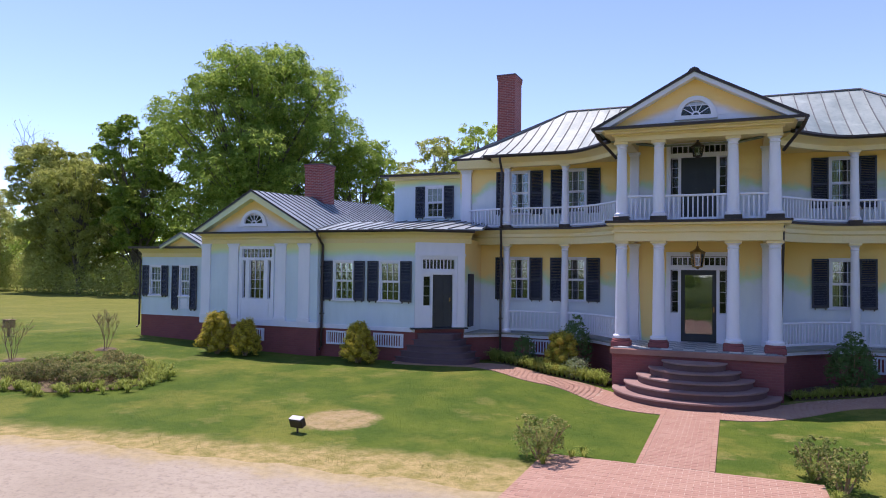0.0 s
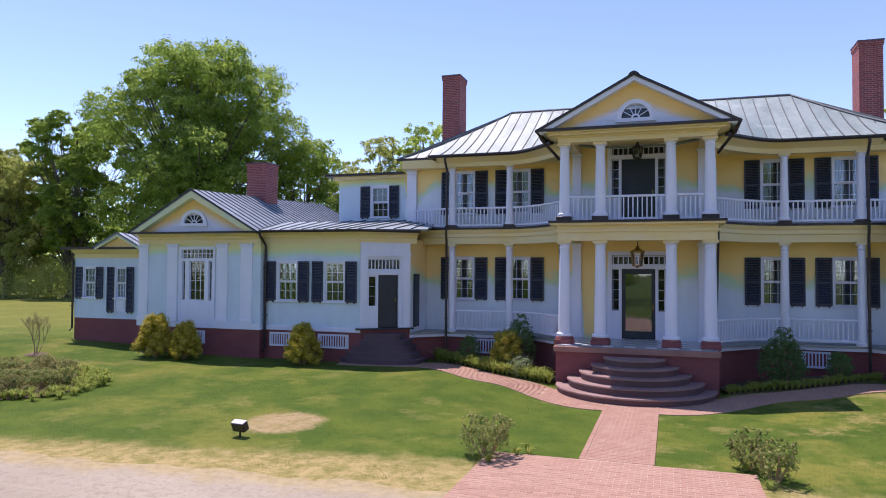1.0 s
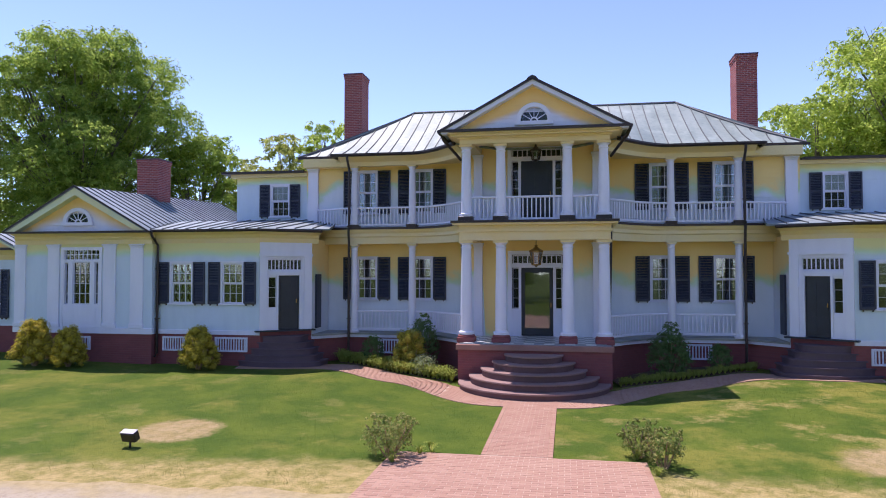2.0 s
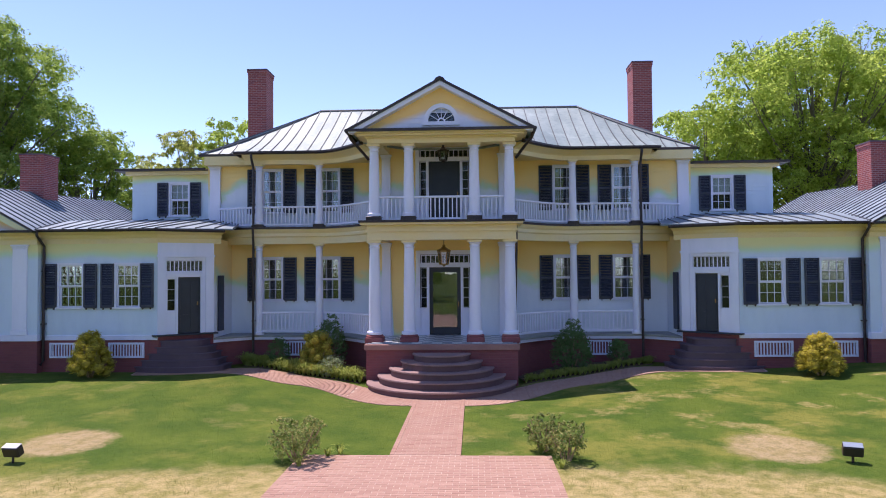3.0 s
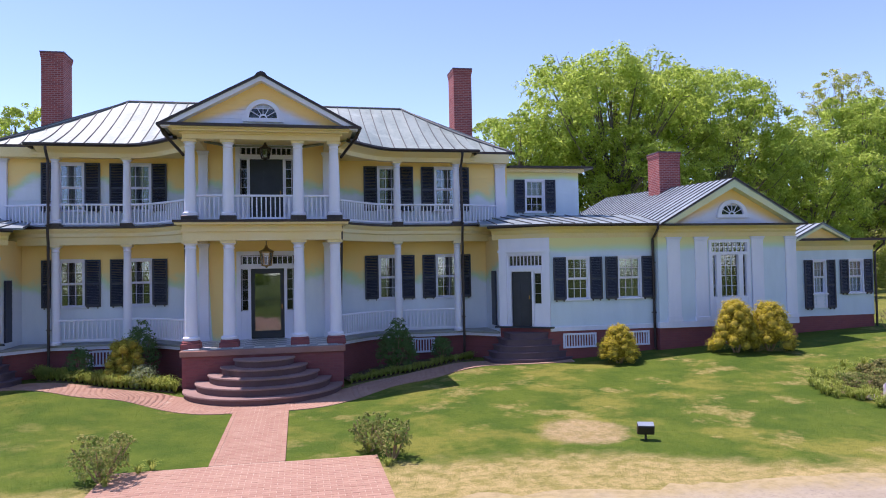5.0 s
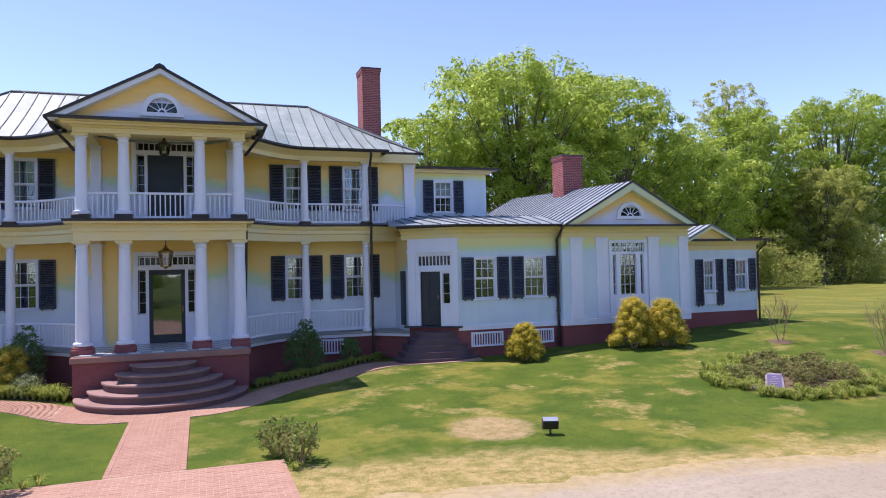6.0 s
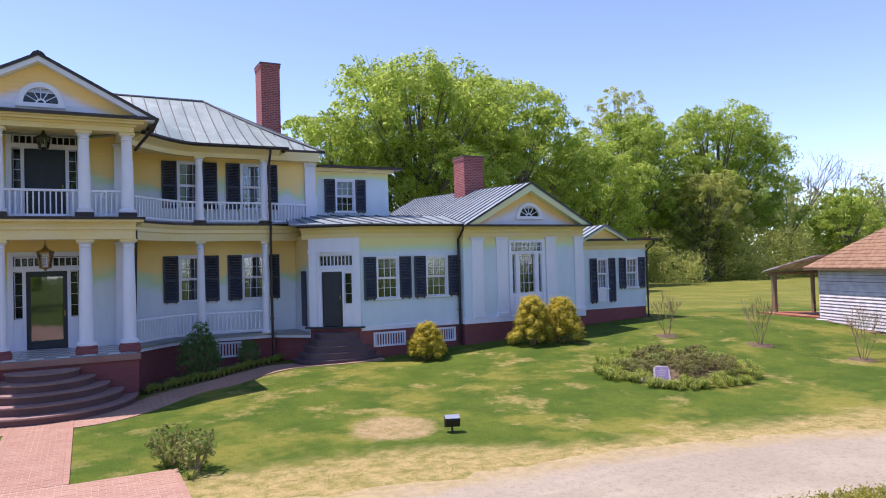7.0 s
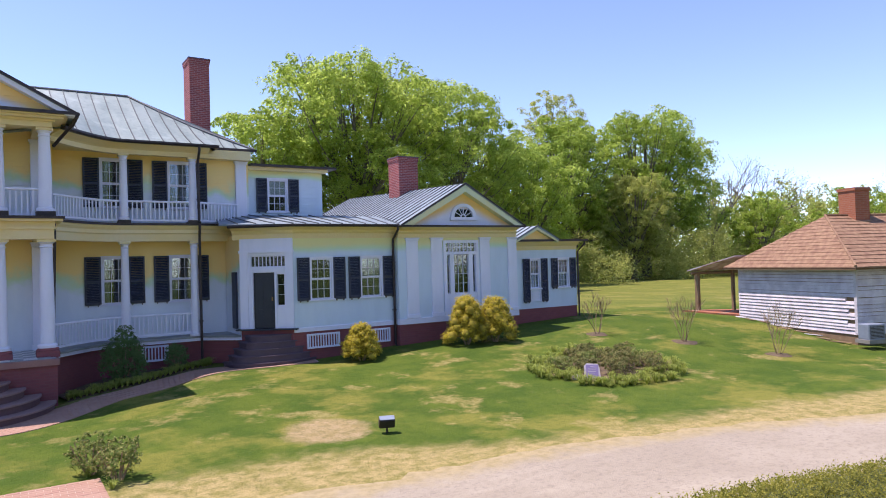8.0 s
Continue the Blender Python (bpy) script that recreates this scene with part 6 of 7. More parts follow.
for i, (x, y, w, h) in enumerate(((10.63, -1.1, 1.30, 1.22), (14.4, -1.5, 1.5, 1.68), (15.45, -1.7, 1.5, 1.62), (-10.62, -0.55, 1.33, 1.43), (-15.95, -1.25, 1.34, 1.58), (-14.9, -1.05, 1.13, 1.30))):
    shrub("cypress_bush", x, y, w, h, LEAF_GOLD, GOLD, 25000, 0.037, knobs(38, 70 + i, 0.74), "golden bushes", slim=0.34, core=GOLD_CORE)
shrub("evergreen_bush", -3.75, 1.45, 1.15, 1.75, LEAF_BOX, "tall dark green evergreen bush beside the portico", 5000, 0.07, EGG, lift=0.1)
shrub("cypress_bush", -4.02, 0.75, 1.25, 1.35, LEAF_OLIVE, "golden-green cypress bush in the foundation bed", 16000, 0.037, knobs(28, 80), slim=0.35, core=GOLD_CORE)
shrub("flowering_bush", -3.45, 0.35, 0.85, 0.62, PETAL, "low bush with whitish leaves in the foundation bed", 2200, 0.05)
shrub("evergreen_bush", -5.42, 1.45, 0.72, 0.95, LEAF_BOX, "small dark blue-green bush beside the cellar vent", 2600, 0.06)
shrub("evergreen_bush", 4.0, 1.0, 1.25, 1.62, LEAF_BOX, "tall dark green evergreen bush beside the portico", 6500, 0.07, EGG)
shrub("evergreen_bush", 5.62, 1.7, 0.68, 0.85, LEAF_BOX, "small dark blue-green bush beside the cellar vent", 2600, 0.06)
ROSE = [(0, 0, 0.5, 0.42, 0.4), (0.25, 0, 0.62, 0.26, 0.3), (-0.25, 0.05, 0.6, 0.26, 0.3), (0.05, -0.2, 0.35, 0.35, 0.3)]
SPRIGS = [(0, 0, 0.38, 0.34, 0.30)] + [(0.36 * math.cos(2.4 * i) * (0.5 + 0.05 * i), 0.36 * math.sin(2.4 * i) * (0.5 + 0.05 * i), 0.42 + 0.055 * ((i * 5) % 9), 0.12, 0.14) for i in range(12)]
shrub("rose_bush", -2.25, -8.6, 1.3, 0.86, LEAF_ROSE, "loose rose bush with reddish new leaves", 4200, 0.052, SPRIGS, "rose bushes at the patio")
shrub("rose_bush", 2.26, -7.85, 0.92, 0.78, LEAF_ROSE, "loose rose bush with reddish new leaves", 2800, 0.052, SPRIGS, "rose bushes at the patio")
shrub("rose_bush", 2.6, -8.5, 0.92, 0.76, LEAF_ROSE, "loose rose bush with reddish new leaves", 2800, 0.052, SPRIGS, "rose bushes at the patio")
for x, y in ((-1.55, -8.15), (-1.75, -8.3), (2.2, -8.0), (2.45, -8.95), (-2.1, -9.0)):
    strap_clump(x, y, "tuft of green lily leaves beside a rose bush", "lily tufts at the patio", 0.6)


def planted_bed(cx, cy, rx, ry, seed, group, bushes=11, big=0.9, tufts=80):
    """An oval bed: mulch, rose bushes in the middle and lily clumps round the rim."""
    r = random.Random(seed)
    n = 40
    b = []
    for q, dz in ((0.9, 0.015), (0.6, 0.05), (0.05, 0.06)):
        b += [(cx + rx * q * math.cos(2 * math.pi * i / n), cy + ry * q * math.sin(2 * math.pi * i / n)) + (dz,) for i in range(n)]
    vs = [(x, y, ground_z(x, y) + dz) for x, y, dz in b]
    fs = [(k * n + i, k * n + (i + 1) % n, (k + 1) * n + (i + 1) % n, (k + 1) * n + i) for k in (0, 1) for i in range(n)] + [tuple(range(2 * n, 3 * n))]
    me = bpy.data.meshes.new("mulch_bed")
    me.from_pydata(vs, [], fs)
    me.materials.append(MULCH)
    tagged(new("mulch_bed", me), "oval bed of brown mulch in the lawn", "flower bed", kind="structure")
    for i in range(bushes):
        a = 2.4 * i
        k = math.sqrt((i + 0.5) / bushes) * 0.72
        shrub("rose_bush", cx + rx * k * math.cos(a), cy + ry * k * math.sin(a), big * r.uniform(0.7, 1.0), r.uniform(0.42, 0.72), LEAF_ROSE if i % 4 == 1 else LEAF_BED,
              "green rose bush in the bed" if i % 4 == 1 else "rose bush with reddish new leaves in the bed", 1500, 0.06, ROSE, group)
    m = tufts
    for i in range(m):
        a = 2 * math.pi * (i + r.uniform(-.3, .3)) / m
        k = r.uniform(0.72, 1.12)
        if math.hypot(cx + rx * k * math.cos(a) - 14.3, cy + ry * k * math.sin(a) + 7.5) < 0.35:
            continue
        strap_clump(cx + rx * k * math.cos(a), cy + ry * k * math.sin(a), "clump of green lily leaves round a bed", group + " rim", r.uniform(0.55, 1.0))


planted_bed(-16.7, -6.4, 2.75, 2.05, 41, "bushes of the west bed", 22, 1.05, 130)
planted_bed(15.75, -6.55, 2.15, 1.85, 42, "bushes of the east bed", 12, 0.95, 130)


def edging(s):
    """The foundation bed between porch and walk: a raised sheet of mulch with a rim of strap leaves."""
    front = [(2.5, -0.3), (3.4, -0.05), (4.3, 0.1), (5.3, 0.9), (6.4, 1.5), (6.7, 1.65)]
    rear = [(2.3, 0.9), (2.9, 1.7), (3.7, 2.3), (4.6, 2.55), (5.8, 2.55), (6.7, 2.55)]
    n, k = 26, 7
    vs = []
    for i in range(n):
        u = i / (n - 1) * (len(front) - 1)
        j = min(int(u), len(front) - 2)
        a, c = (Vector(q[j]).lerp(Vector(q[j + 1]), u - j) for q in (front, rear))
        for v in range(k):
            p = a.lerp(c, v / (k - 1))
            vs.append((s * p.x, p.y, ground_z(s * p.x, p.y) + (0.045 if v else -0.02)))
    me = bpy.data.meshes.new("mulch_bed")
    me.from_pydata(vs, [], [(i * k + v, (i + 1) * k + v, (i + 1) * k + v + 1, i * k + v + 1)[::s] for i in range(n - 1) for v in range(k - 1)])
    me.materials.append(MULCH)
    tagged(new("mulch_bed", me), "foundation bed of brown mulch before the porch", "flower bed", kind="structure")
    for row, (d, k) in enumerate(((0.14, 0.85), (0.34, 0.95))):
        for i in range(30):
            u = (i + 0.5 * row) / 30 * (len(front) - 1)
            j = min(int(u), len(front) - 2)
            x = front[j][0] + (front[j + 1][0] - front[j][0]) * (u - j)
            y = front[j][1] + (front[j + 1][1] - front[j][1]) * (u - j)
            strap_clump(s * x, y + d, "clump of strap leaves edging the foundation bed", "edging clumps", k * rng.uniform(0.8, 1.1) * (1.3 if s < 0 else 0.75), 0.03)


edging(-1)
edging(1)


def twig_shrub(x, y, h, w, seed):
    """A leafless young crape myrtle: thin stems fanning from a ring of mulch."""
    r = random.Random(seed)
    z = ground_z(x, y)
    t = thing("leafless_shrub", (x, y, z), "leafless young shrub of thin brown stems in mulch", "shrub", "leafless shrubs")
    b = B()

    def grow(p, d, length, rad, level):
        bow = Vector((r.uniform(-1, 1), r.uniform(-1, 1), 0)) * length * 0.07
        e = p + d * length
        b.tube([p, (p + e) / 2 + bow, e], [rad, rad * 0.85, rad * 0.7], 5 if level < 2 else 3)
        if level == 3:
            return
        for _ in range((3, 3, 4)[level]):
            n = (d + Vector((r.uniform(-1, 1), r.uniform(-1, 1), r.uniform(-0.1, 0.5))) * 0.42).normalized()
            grow(e, n, length * r.uniform(0.5, 0.85), rad * 0.66, level + 1)
    for i in range(6):
        a = 1.05 * i + r.uniform(-.4, .4)
        k = r.uniform(0.15, 0.5) * w
        grow(Vector((x + 0.05 * math.cos(a), y + 0.05 * math.sin(a), z - 0.02)), Vector((k * math.cos(a), k * math.sin(a), 1)).normalized(), h * r.uniform(0.36, 0.44), 0.012, 0)
    part("stem", b, TWIG, t)
    n = 18
    m = B()
    rim = [(x + 0.42 * math.cos(6.283 * i / n) * r.uniform(.7, 1.15), y + 0.42 * math.sin(6.283 * i / n) * r.uniform(.8, 1.1)) for i in range(n)]
    m.add([(x, y, z + 0.035)] + [(p, q, ground_z(p, q) + 0.006) for p, q in rim],
          [(0, 1 + i, 1 + (i + 1) % n) for i in range(n)])
    part("mulch_ring", m, MULCH, t)
    pts = np.array([x, y, z + h * 0.8]) + rng.normal(size=(900, 3)) * np.array([w * 0.24, w * 0.24, h * 0.14])
    tagged(part("new_foliage", crown_mesh("new_foliage", pts, 0.028, LEAF_ROSE), None, t), "few reddish leaf buds", kind="stuff")


for i, (x, y, h, w) in enumerate(((19.13, -2.9, 1.32, 1.0), (20.77, -5.38, 1.42, 0.8), (21.96, -8.05, 1.44, 0.95), (-20.0, -2.42, 1.27, 0.75), (-21.04, -5.25, 1.31, 0.85))):
    twig_shrub(x, y, h, w, 60 + i)


HEDGE_CORE = plain("dense_hedge_leaves", (0.06, 0.075, 0.02), (0.11, 0.12, 0.03), 0.95, 0, 14, 45, 1.0)


def hedge():
    """A clipped low hedge on the inner side of the drive."""
    path = [(5.0, -16.05), (5.9, -16.15), (7.2, -16.35), (8.6, -16.6), (10.2, -17.0), (12.5, -17.8), (14.5, -18.6)]
    t = thing("hedge", (9, -17.3, 0), "low clipped hedge with yellow-green leaves beside the drive", "hedge")
    pts, core = [], B()
    for (x0, y0), (x1, y1) in zip(path, path[1:]):
        for k in range(5):
            u = (k + 0.5) / 5
            x, y = x0 + (x1 - x0) * u, y0 + (y1 - y0) * u - 0.55
            pts.append(clumps((x, y, 0.55), (0.45, 0.6, 0.56), 560, 14, 0.028, 0.93))
            core.tube([(x, y, 0.0), (x + 0.05, y + 0.1, 0.4), (x, y + 0.2, 0.75)], [0.03, 0.02, 0.008], 5)
    part("stem", core, TWIG, t)
    p = np.concatenate(pts)
    part("foliage", crown_mesh("foliage", p[p[:, 2] > 0.25], 0.029, LEAF_HEDGE), None, t)
    body = B().sweep([(x, y - 0.55) for x, y in path], [(-0.42, 0.0), (0.42, 0.0), (0.52, 0.5), (0.38, 0.9), (0.0, 1.0), (-0.38, 0.9), (-0.52, 0.5)])
    part("inner_leaves", body, HEDGE_CORE, t, "dense inner leaves and twigs")


hedge()


# ---------------------------------------------------------------- the outbuilding
WOOD_PALE = plain("weathered_white_boards_and_lit_plate", (0.66, 0.63, 0.68), (0.49, 0.46, 0.52), 0.8, 0, 2.5, 30, 0.6)
WOOD_OLD = plain("weathered_brown_timber", (0.20, 0.13, 0.08), (0.26, 0.18, 0.11), 0.85, 0, 3, 30, 0.6)
SHINGLE = plain("brown_wood_shingles", (0.21, 0.115, 0.075), (0.32, 0.20, 0.125), 0.9, 0, 4.5, 16, 0.9)
BRICK_ORANGE = brick_material("orange_red_brick", (0.42, 0.15, 0.08), (0.34, 0.11, 0.06), (0.36, 0.22, 0.16))
RUST = plain("rusty_purple_sheet_metal", (0.26, 0.15, 0.15), (0.66, 0.60, 0.68), 0.6, 0.1, 2.2, 30, 0.4)
GREY_METAL = plain("grey_painted_metal", (0.26, 0.31, 0.40), (0.21, 0.25, 0.33), 0.5, 0.2, 3, 40)


def outbuilding():
    c1, c2 = Vector((28.15, -2.50)), Vector((26.13, -8.44))
    ax, bx = (c1 - c2).normalized(), Vector((0.947, -0.322))
    depth, g, top = 6.6, 0.52, 2.94
    t = thing("outbuilding", (29, -6, g), "small old outbuilding with peeling clapboards and a brown shingle hip roof", "outbuilding")
    r = random.Random(5)
    c3, c4 = c2 + bx * depth, c1 + bx * depth
    for p, q in ((c1, c2), (c2, c3), (c3, c4), (c4, c1)):
        m = wall_frame(tuple(p), tuple(q))
        L = (q - p).length
        w = part("wall", B(m).box(0.01, L - 0.01, 0.02, 0.16, g + 0.1, top), WOOD_OLD, t)
        seen = (p - c1).length < 0.01 or (p - c2).length < 0.01
        n = 19
        for i in range(n):
            z = g - 0.04 + (top - g + 0.04) * i / n
            h = (top - g + 0.04) / n
            u1 = L - (r.uniform(0.0, 0.5) if seen and i in (2, 3, 6, 9) else 0.0)
            tilt = r.uniform(-0.035, 0.015) if i < 6 else r.uniform(-0.006, 0.006)
            if not seen:
                tilt = 0.0
            sag = r.uniform(-0.014, 0.006) if seen else 0.0
            top_z = z + h * r.uniform(0.86, 0.93)
            vs = [(0, -0.036, z + sag), (u1, -0.036, z + tilt), (u1, 0.0, top_z + tilt), (0, 0.0, top_z + sag), (0, 0.016, z + sag), (u1, 0.016, z + tilt), (u1, 0.018, top_z + tilt), (0, 0.018, top_z + sag)]
            part("plank", B(m).add(vs, [(0, 1, 2, 3), (4, 7, 6, 5), (0, 4, 5, 1), (3, 2, 6, 7), (0, 3, 7, 4), (1, 5, 6, 2)]), WOOD_PALE, w)
        part("corner_board", B(m).box(L - 0.1, L + 0.02, -0.04, 0.03, g, top), WOOD_PALE, t)
    part("footing", B().prism([tuple(c2 + ax * 0.05), tuple(c3), tuple(c4), tuple(c1)], 0.1, g - 0.02), WOOD_OLD, t)
    # boards that have dropped from the wall and lie along its foot
    for i in range(9):
        u = 0.4 + 0.66 * i
        p = c1.lerp(c2, u / (c1 - c2).length) - bx * r.uniform(0.12, 0.42)
        a, l = math.atan2(-ax.y, -ax.x) + r.uniform(-0.22, 0.22), r.uniform(0.5, 1.1)
        fm = Matrix.Translation((p.x, p.y, ground_z(p.x, p.y) + 0.03)) @ Matrix.Rotation(a, 4, "Z") @ Matrix.Rotation(r.uniform(-0.2, 0.3), 4, "X")
        part("fallen_board", B(fm).soft_box(-l / 2, l / 2, -0.06, 0.06, -0.012, 0.014, 0.004), WOOD_OLD if i % 3 else WOOD_PALE, t)
    # hip roof in overlapping courses
    o = 0.42
    e1, e2, e3, e4 = c1 + ax * o - bx * o, c2 - ax * o - bx * o, c3 - ax * o + bx * o, c4 + ax * o + bx * o
    mid = (c1 + c2) / 2
    r1, r2 = mid + bx * 1.7, mid + bx * 4.9
    zr, ze = 4.80, top - 0.12
    courses = 15
    for a, b_, ta, tb in ((e1, e2, r1, r1), (e2, e3, r1, r2), (e3, e4, r2, r2), (e4, e1, r2, r1)):
        rf = part("roof", B().add([(a.x, a.y, ze), (b_.x, b_.y, ze), (tb.x, tb.y, zr), (ta.x, ta.y, zr), (a.x, a.y, ze - 0.05), (b_.x, b_.y, ze - 0.05), (tb.x, tb.y, zr - 0.05), (ta.x, ta.y, zr - 0.05)],
                                  [(0, 1, 2, 3), (4, 7, 6, 5), (0, 4, 5, 1), (1, 5, 6, 2), (2, 6, 7, 3), (3, 7, 4, 0)]), SHINGLE, t, "brown weathered wood shingle roof")
        for i in range(courses):
            lo, hi = i / courses, min((i + 1.15) / courses, 1.0)
            P = lambda p, q, k, dz: (p.x + (q.x - p.x) * k, p.y + (q.y - p.y) * k, ze + (zr - ze) * k + dz)
            n = 10
            up = [0.05 + r.uniform(-0.012, 0.012) for _ in range(n + 1)]
            lerp = lambda p, q, k: p.lerp(q, k)
            vs, fs = [], []
            for j in range(n + 1):
                e, tp = lerp(a, b_, j / n), lerp(ta, tb, j / n)
                vs += [P(e, tp, lo - 0.12 * up[j], up[j]), P(e, tp, hi, 0.02), P(e, tp, lo - 0.12 * up[j], 0.004), P(e, tp, hi, 0.004)]
            for j in range(n):
                q = 4 * j
                fs += [(q, q + 4, q + 5, q + 1), (q + 2, q + 3, q + 7, q + 6), (q, q + 2, q + 6, q + 4), (q + 1, q + 5, q + 7, q + 3)]
            fs += [(0, 1, 3, 2), (4 * n, 4 * n + 2, 4 * n + 3, 4 * n + 1)]
            part("shingle_course", B().add(vs, fs), SHINGLE, rf)
    part("eave_board", B().prism([tuple(e1), tuple(e2), tuple(e3), tuple(e4)], ze - 0.07, ze), WOOD_OLD, t)
    part("hip_cap", B().tube([(e2.x, e2.y, ze + 0.06), (r1.x, r1.y, zr + 0.05), (r2.x, r2.y, zr + 0.05)], 0.05, 6), SHINGLE, t)
    cc = mid + bx * 3.1
    m = Matrix(((bx.x, ax.x, 0, cc.x), (bx.y, ax.y, 0, cc.y), (0, 0, 1, 0), (0, 0, 0, 1)))
    ch = B(m).box(-0.34, 0.34, -0.42, 0.42, 4.2, 5.80).box(-0.38, 0.38, -0.46, 0.46, 5.80, 5.92)
    part("chimney", ch, BRICK_ORANGE, t, "orange-red brick chimney")
    # lean-to porch on posts at the far end
    d1, d2 = Vector((27.95, -0.5)), Vector((29.65, -1.15))
    for p, zt, hw in ((d1, 2.66, 0.09), (d2, 2.70, 0.07)):
        part("post", B().soft_box(p.x - hw, p.x + hw, p.y - hw, p.y + hw, g - 0.2, zt, 0.015), WOOD_OLD, t, "rough brown timber post")
    q = [(27.5, -0.3, 2.68), (30.6, -1.3, 2.68), (30.9, -3.0, 3.30), (28.1, -2.35, 3.30)]
    part("porch_roof", B().add(q + [(x, y, z + 0.05) for x, y, z in q], [(3, 2, 1, 0), (4, 5, 6, 7), (0, 1, 5, 4), (1, 2, 6, 5), (2, 3, 7, 6), (3, 0, 4, 7)]), RUST, t, "rusty purplish sheet-metal porch roof")
    part("beam", B().tube([(27.6, -0.45, 2.6), (30.4, -1.3, 2.6)], 0.07, 4), WOOD_OLD, t)
    q = [(27.3, -0.1), (30.9, -1.2), (30.6, -3.3), (28.15, -2.5), (27.5, -1.5)]
    n = len(q)
    part("brick_floor", B().add([(x, y, ground_z(x, y) + dz) for dz in (-0.2, 0.07) for x, y in q],
                                [tuple(range(n - 1, -1, -1)), tuple(range(n, 2 * n))] + [(i, (i + 1) % n, n + (i + 1) % n, n + i) for i in range(n)]), BRICK_ORANGE, t, "worn brick porch floor")


outbuilding()


STONE_GREY = plain("grey_concrete", (0.28, 0.27, 0.25), (0.22, 0.21, 0.20), 0.9, 0, 3, 30, 0.5)


def cooling_unit():
    m = Matrix.Translation((25.85, -9.0, 0.36)) @ Matrix.Scale(0.78, 4) @ Matrix.Rotation(radians(-18.8), 4, "Z")
    t = thing("cooling_unit", (25.95, -9.05, 0.30), "grey outdoor cooling unit with a dark grille", "cooling unit")
    part("casing", B(m).soft_box(-0.42, 0.42, -0.3, 0.3, 0.06, 0.72, 0.02), GREY_METAL, t)
    part("pad", B(m).box(-0.5, 0.5, -0.38, 0.38, -0.1, 0.06), STONE_GREY, t)
    gr = part("grille", B(m).box(-0.36, 0.36, -0.31, -0.3, 0.12, 0.66), IRON, t)
    for i in range(9):
        z = 0.15 + 0.06 * i
        part("slat", B(m).box(-0.36, 0.36, -0.325, -0.31, z, z + 0.02), GREY_METAL, gr)
    part("side_panel", B(m).box(-0.43, -0.42, -0.26, 0.26, 0.1, 0.68), GREY_METAL, t)


cooling_unit()


# ---------------------------------------------------------------- small things on the lawn
PLAQUE = plain("dark_purple_bronze", (0.24, 0.19, 0.37), (0.30, 0.24, 0.43), 0.5, 0.1, 6, 60)
STONE = plain("pale_lilac_grey_stone", (0.55, 0.50, 0.55), (0.45, 0.41, 0.45), 0.8, 0, 5, 40, 0.5)


def marker(x, y):
    z = ground_z(x, y) + 0.02
    m = Matrix.Translation((x, y, z + 0.06)) @ Matrix.Scale(0.82, 4) @ Matrix.Rotation(radians(-40), 4, "Z") @ Matrix.Rotation(radians(-22), 4, "X")
    t = thing("marker_stone", (x, y, z), "leaning pale stone marker with a dark plaque in the flower bed", "marker")
    part("slab", B(m).slab([(-0.26, -0.05), (0.27, -0.05), (0.24, 0.30), (0.2, 0.42), (-0.17, 0.44), (-0.25, 0.36)], 0.0, 0.12), STONE, t)
    pl = part("plaque", B(m).box(-0.20, 0.20, -0.012, 0.0, 0.0, 0.39), PLAQUE, t, "dark bronze plaque with raised lines")
    for i in range(5):
        w = (0.05, 0.13, 0.11, 0.13, 0.09)[i]
        part("line_bar", B(m).box(-w, w, -0.017, -0.012, 0.32 - 0.055 * i, 0.335 - 0.055 * i), STONE, pl)
    s = thing("stone", (x - 0.36, y + 0.22, z), "small rounded white stone beside the marker", "stone")
    part("body", B().lathe([(0.05, z - 0.03), (0.12, z + 0.02), (0.13, z + 0.06), (0.1, z + 0.11), (0.04, z + 0.13)], x - 0.36, y + 0.22, 10), STONE, s, "", True)


marker(14.43, -7.38)
for x, y in ((13.75, -7.75), (14.0, -7.95), (14.3, -8.05), (14.6, -8.15), (14.9, -8.2), (14.15, -8.25), (14.5, -8.4), (14.85, -8.45)):
    strap_clump(x, y, "clump of green lily leaves round a bed", "bushes of the east bed rim", 0.6)


def floodlight(x, y, turn):
    z = ground_z(x, y)
    m = Matrix.Translation((x, y, z)) @ Matrix.Rotation(radians(turn), 4, "Z")
    t = thing("floodlight", (x, y, z), "black box floodlight on a short stake in the lawn", "floodlight", "lawn floodlights")
    part("stake", B(m).tube([(0, 0, -0.1), (0, 0, 0.14)], 0.022, 8), IRON, t)
    part("bracket", B(m).box(-0.06, 0.06, -0.015, 0.015, 0.11, 0.16), IRON, t)
    h = m @ Matrix.Translation((0, 0, 0.23)) @ Matrix.Rotation(radians(22), 4, "X")
    part("housing", B(h).soft_box(-0.16, 0.16, -0.09, 0.07, -0.09, 0.09, 0.02), IRON, t)
    part("lens", B(h).box(-0.13, 0.13, 0.07, 0.076, -0.07, 0.07), GLASS, t).visible_shadow = False
    # sunlit top put into the colour: pale plate west, grey plate east
    fins = part("top_plate", B(h).box(-0.15, 0.15, -0.08, 0.06, 0.09, 0.10), WOOD_PALE if x < 0 else GREY_METAL, t)
    return fins


floodlight(-7.3, -8.9, -5)
floodlight(7.5, -8.65, -20)


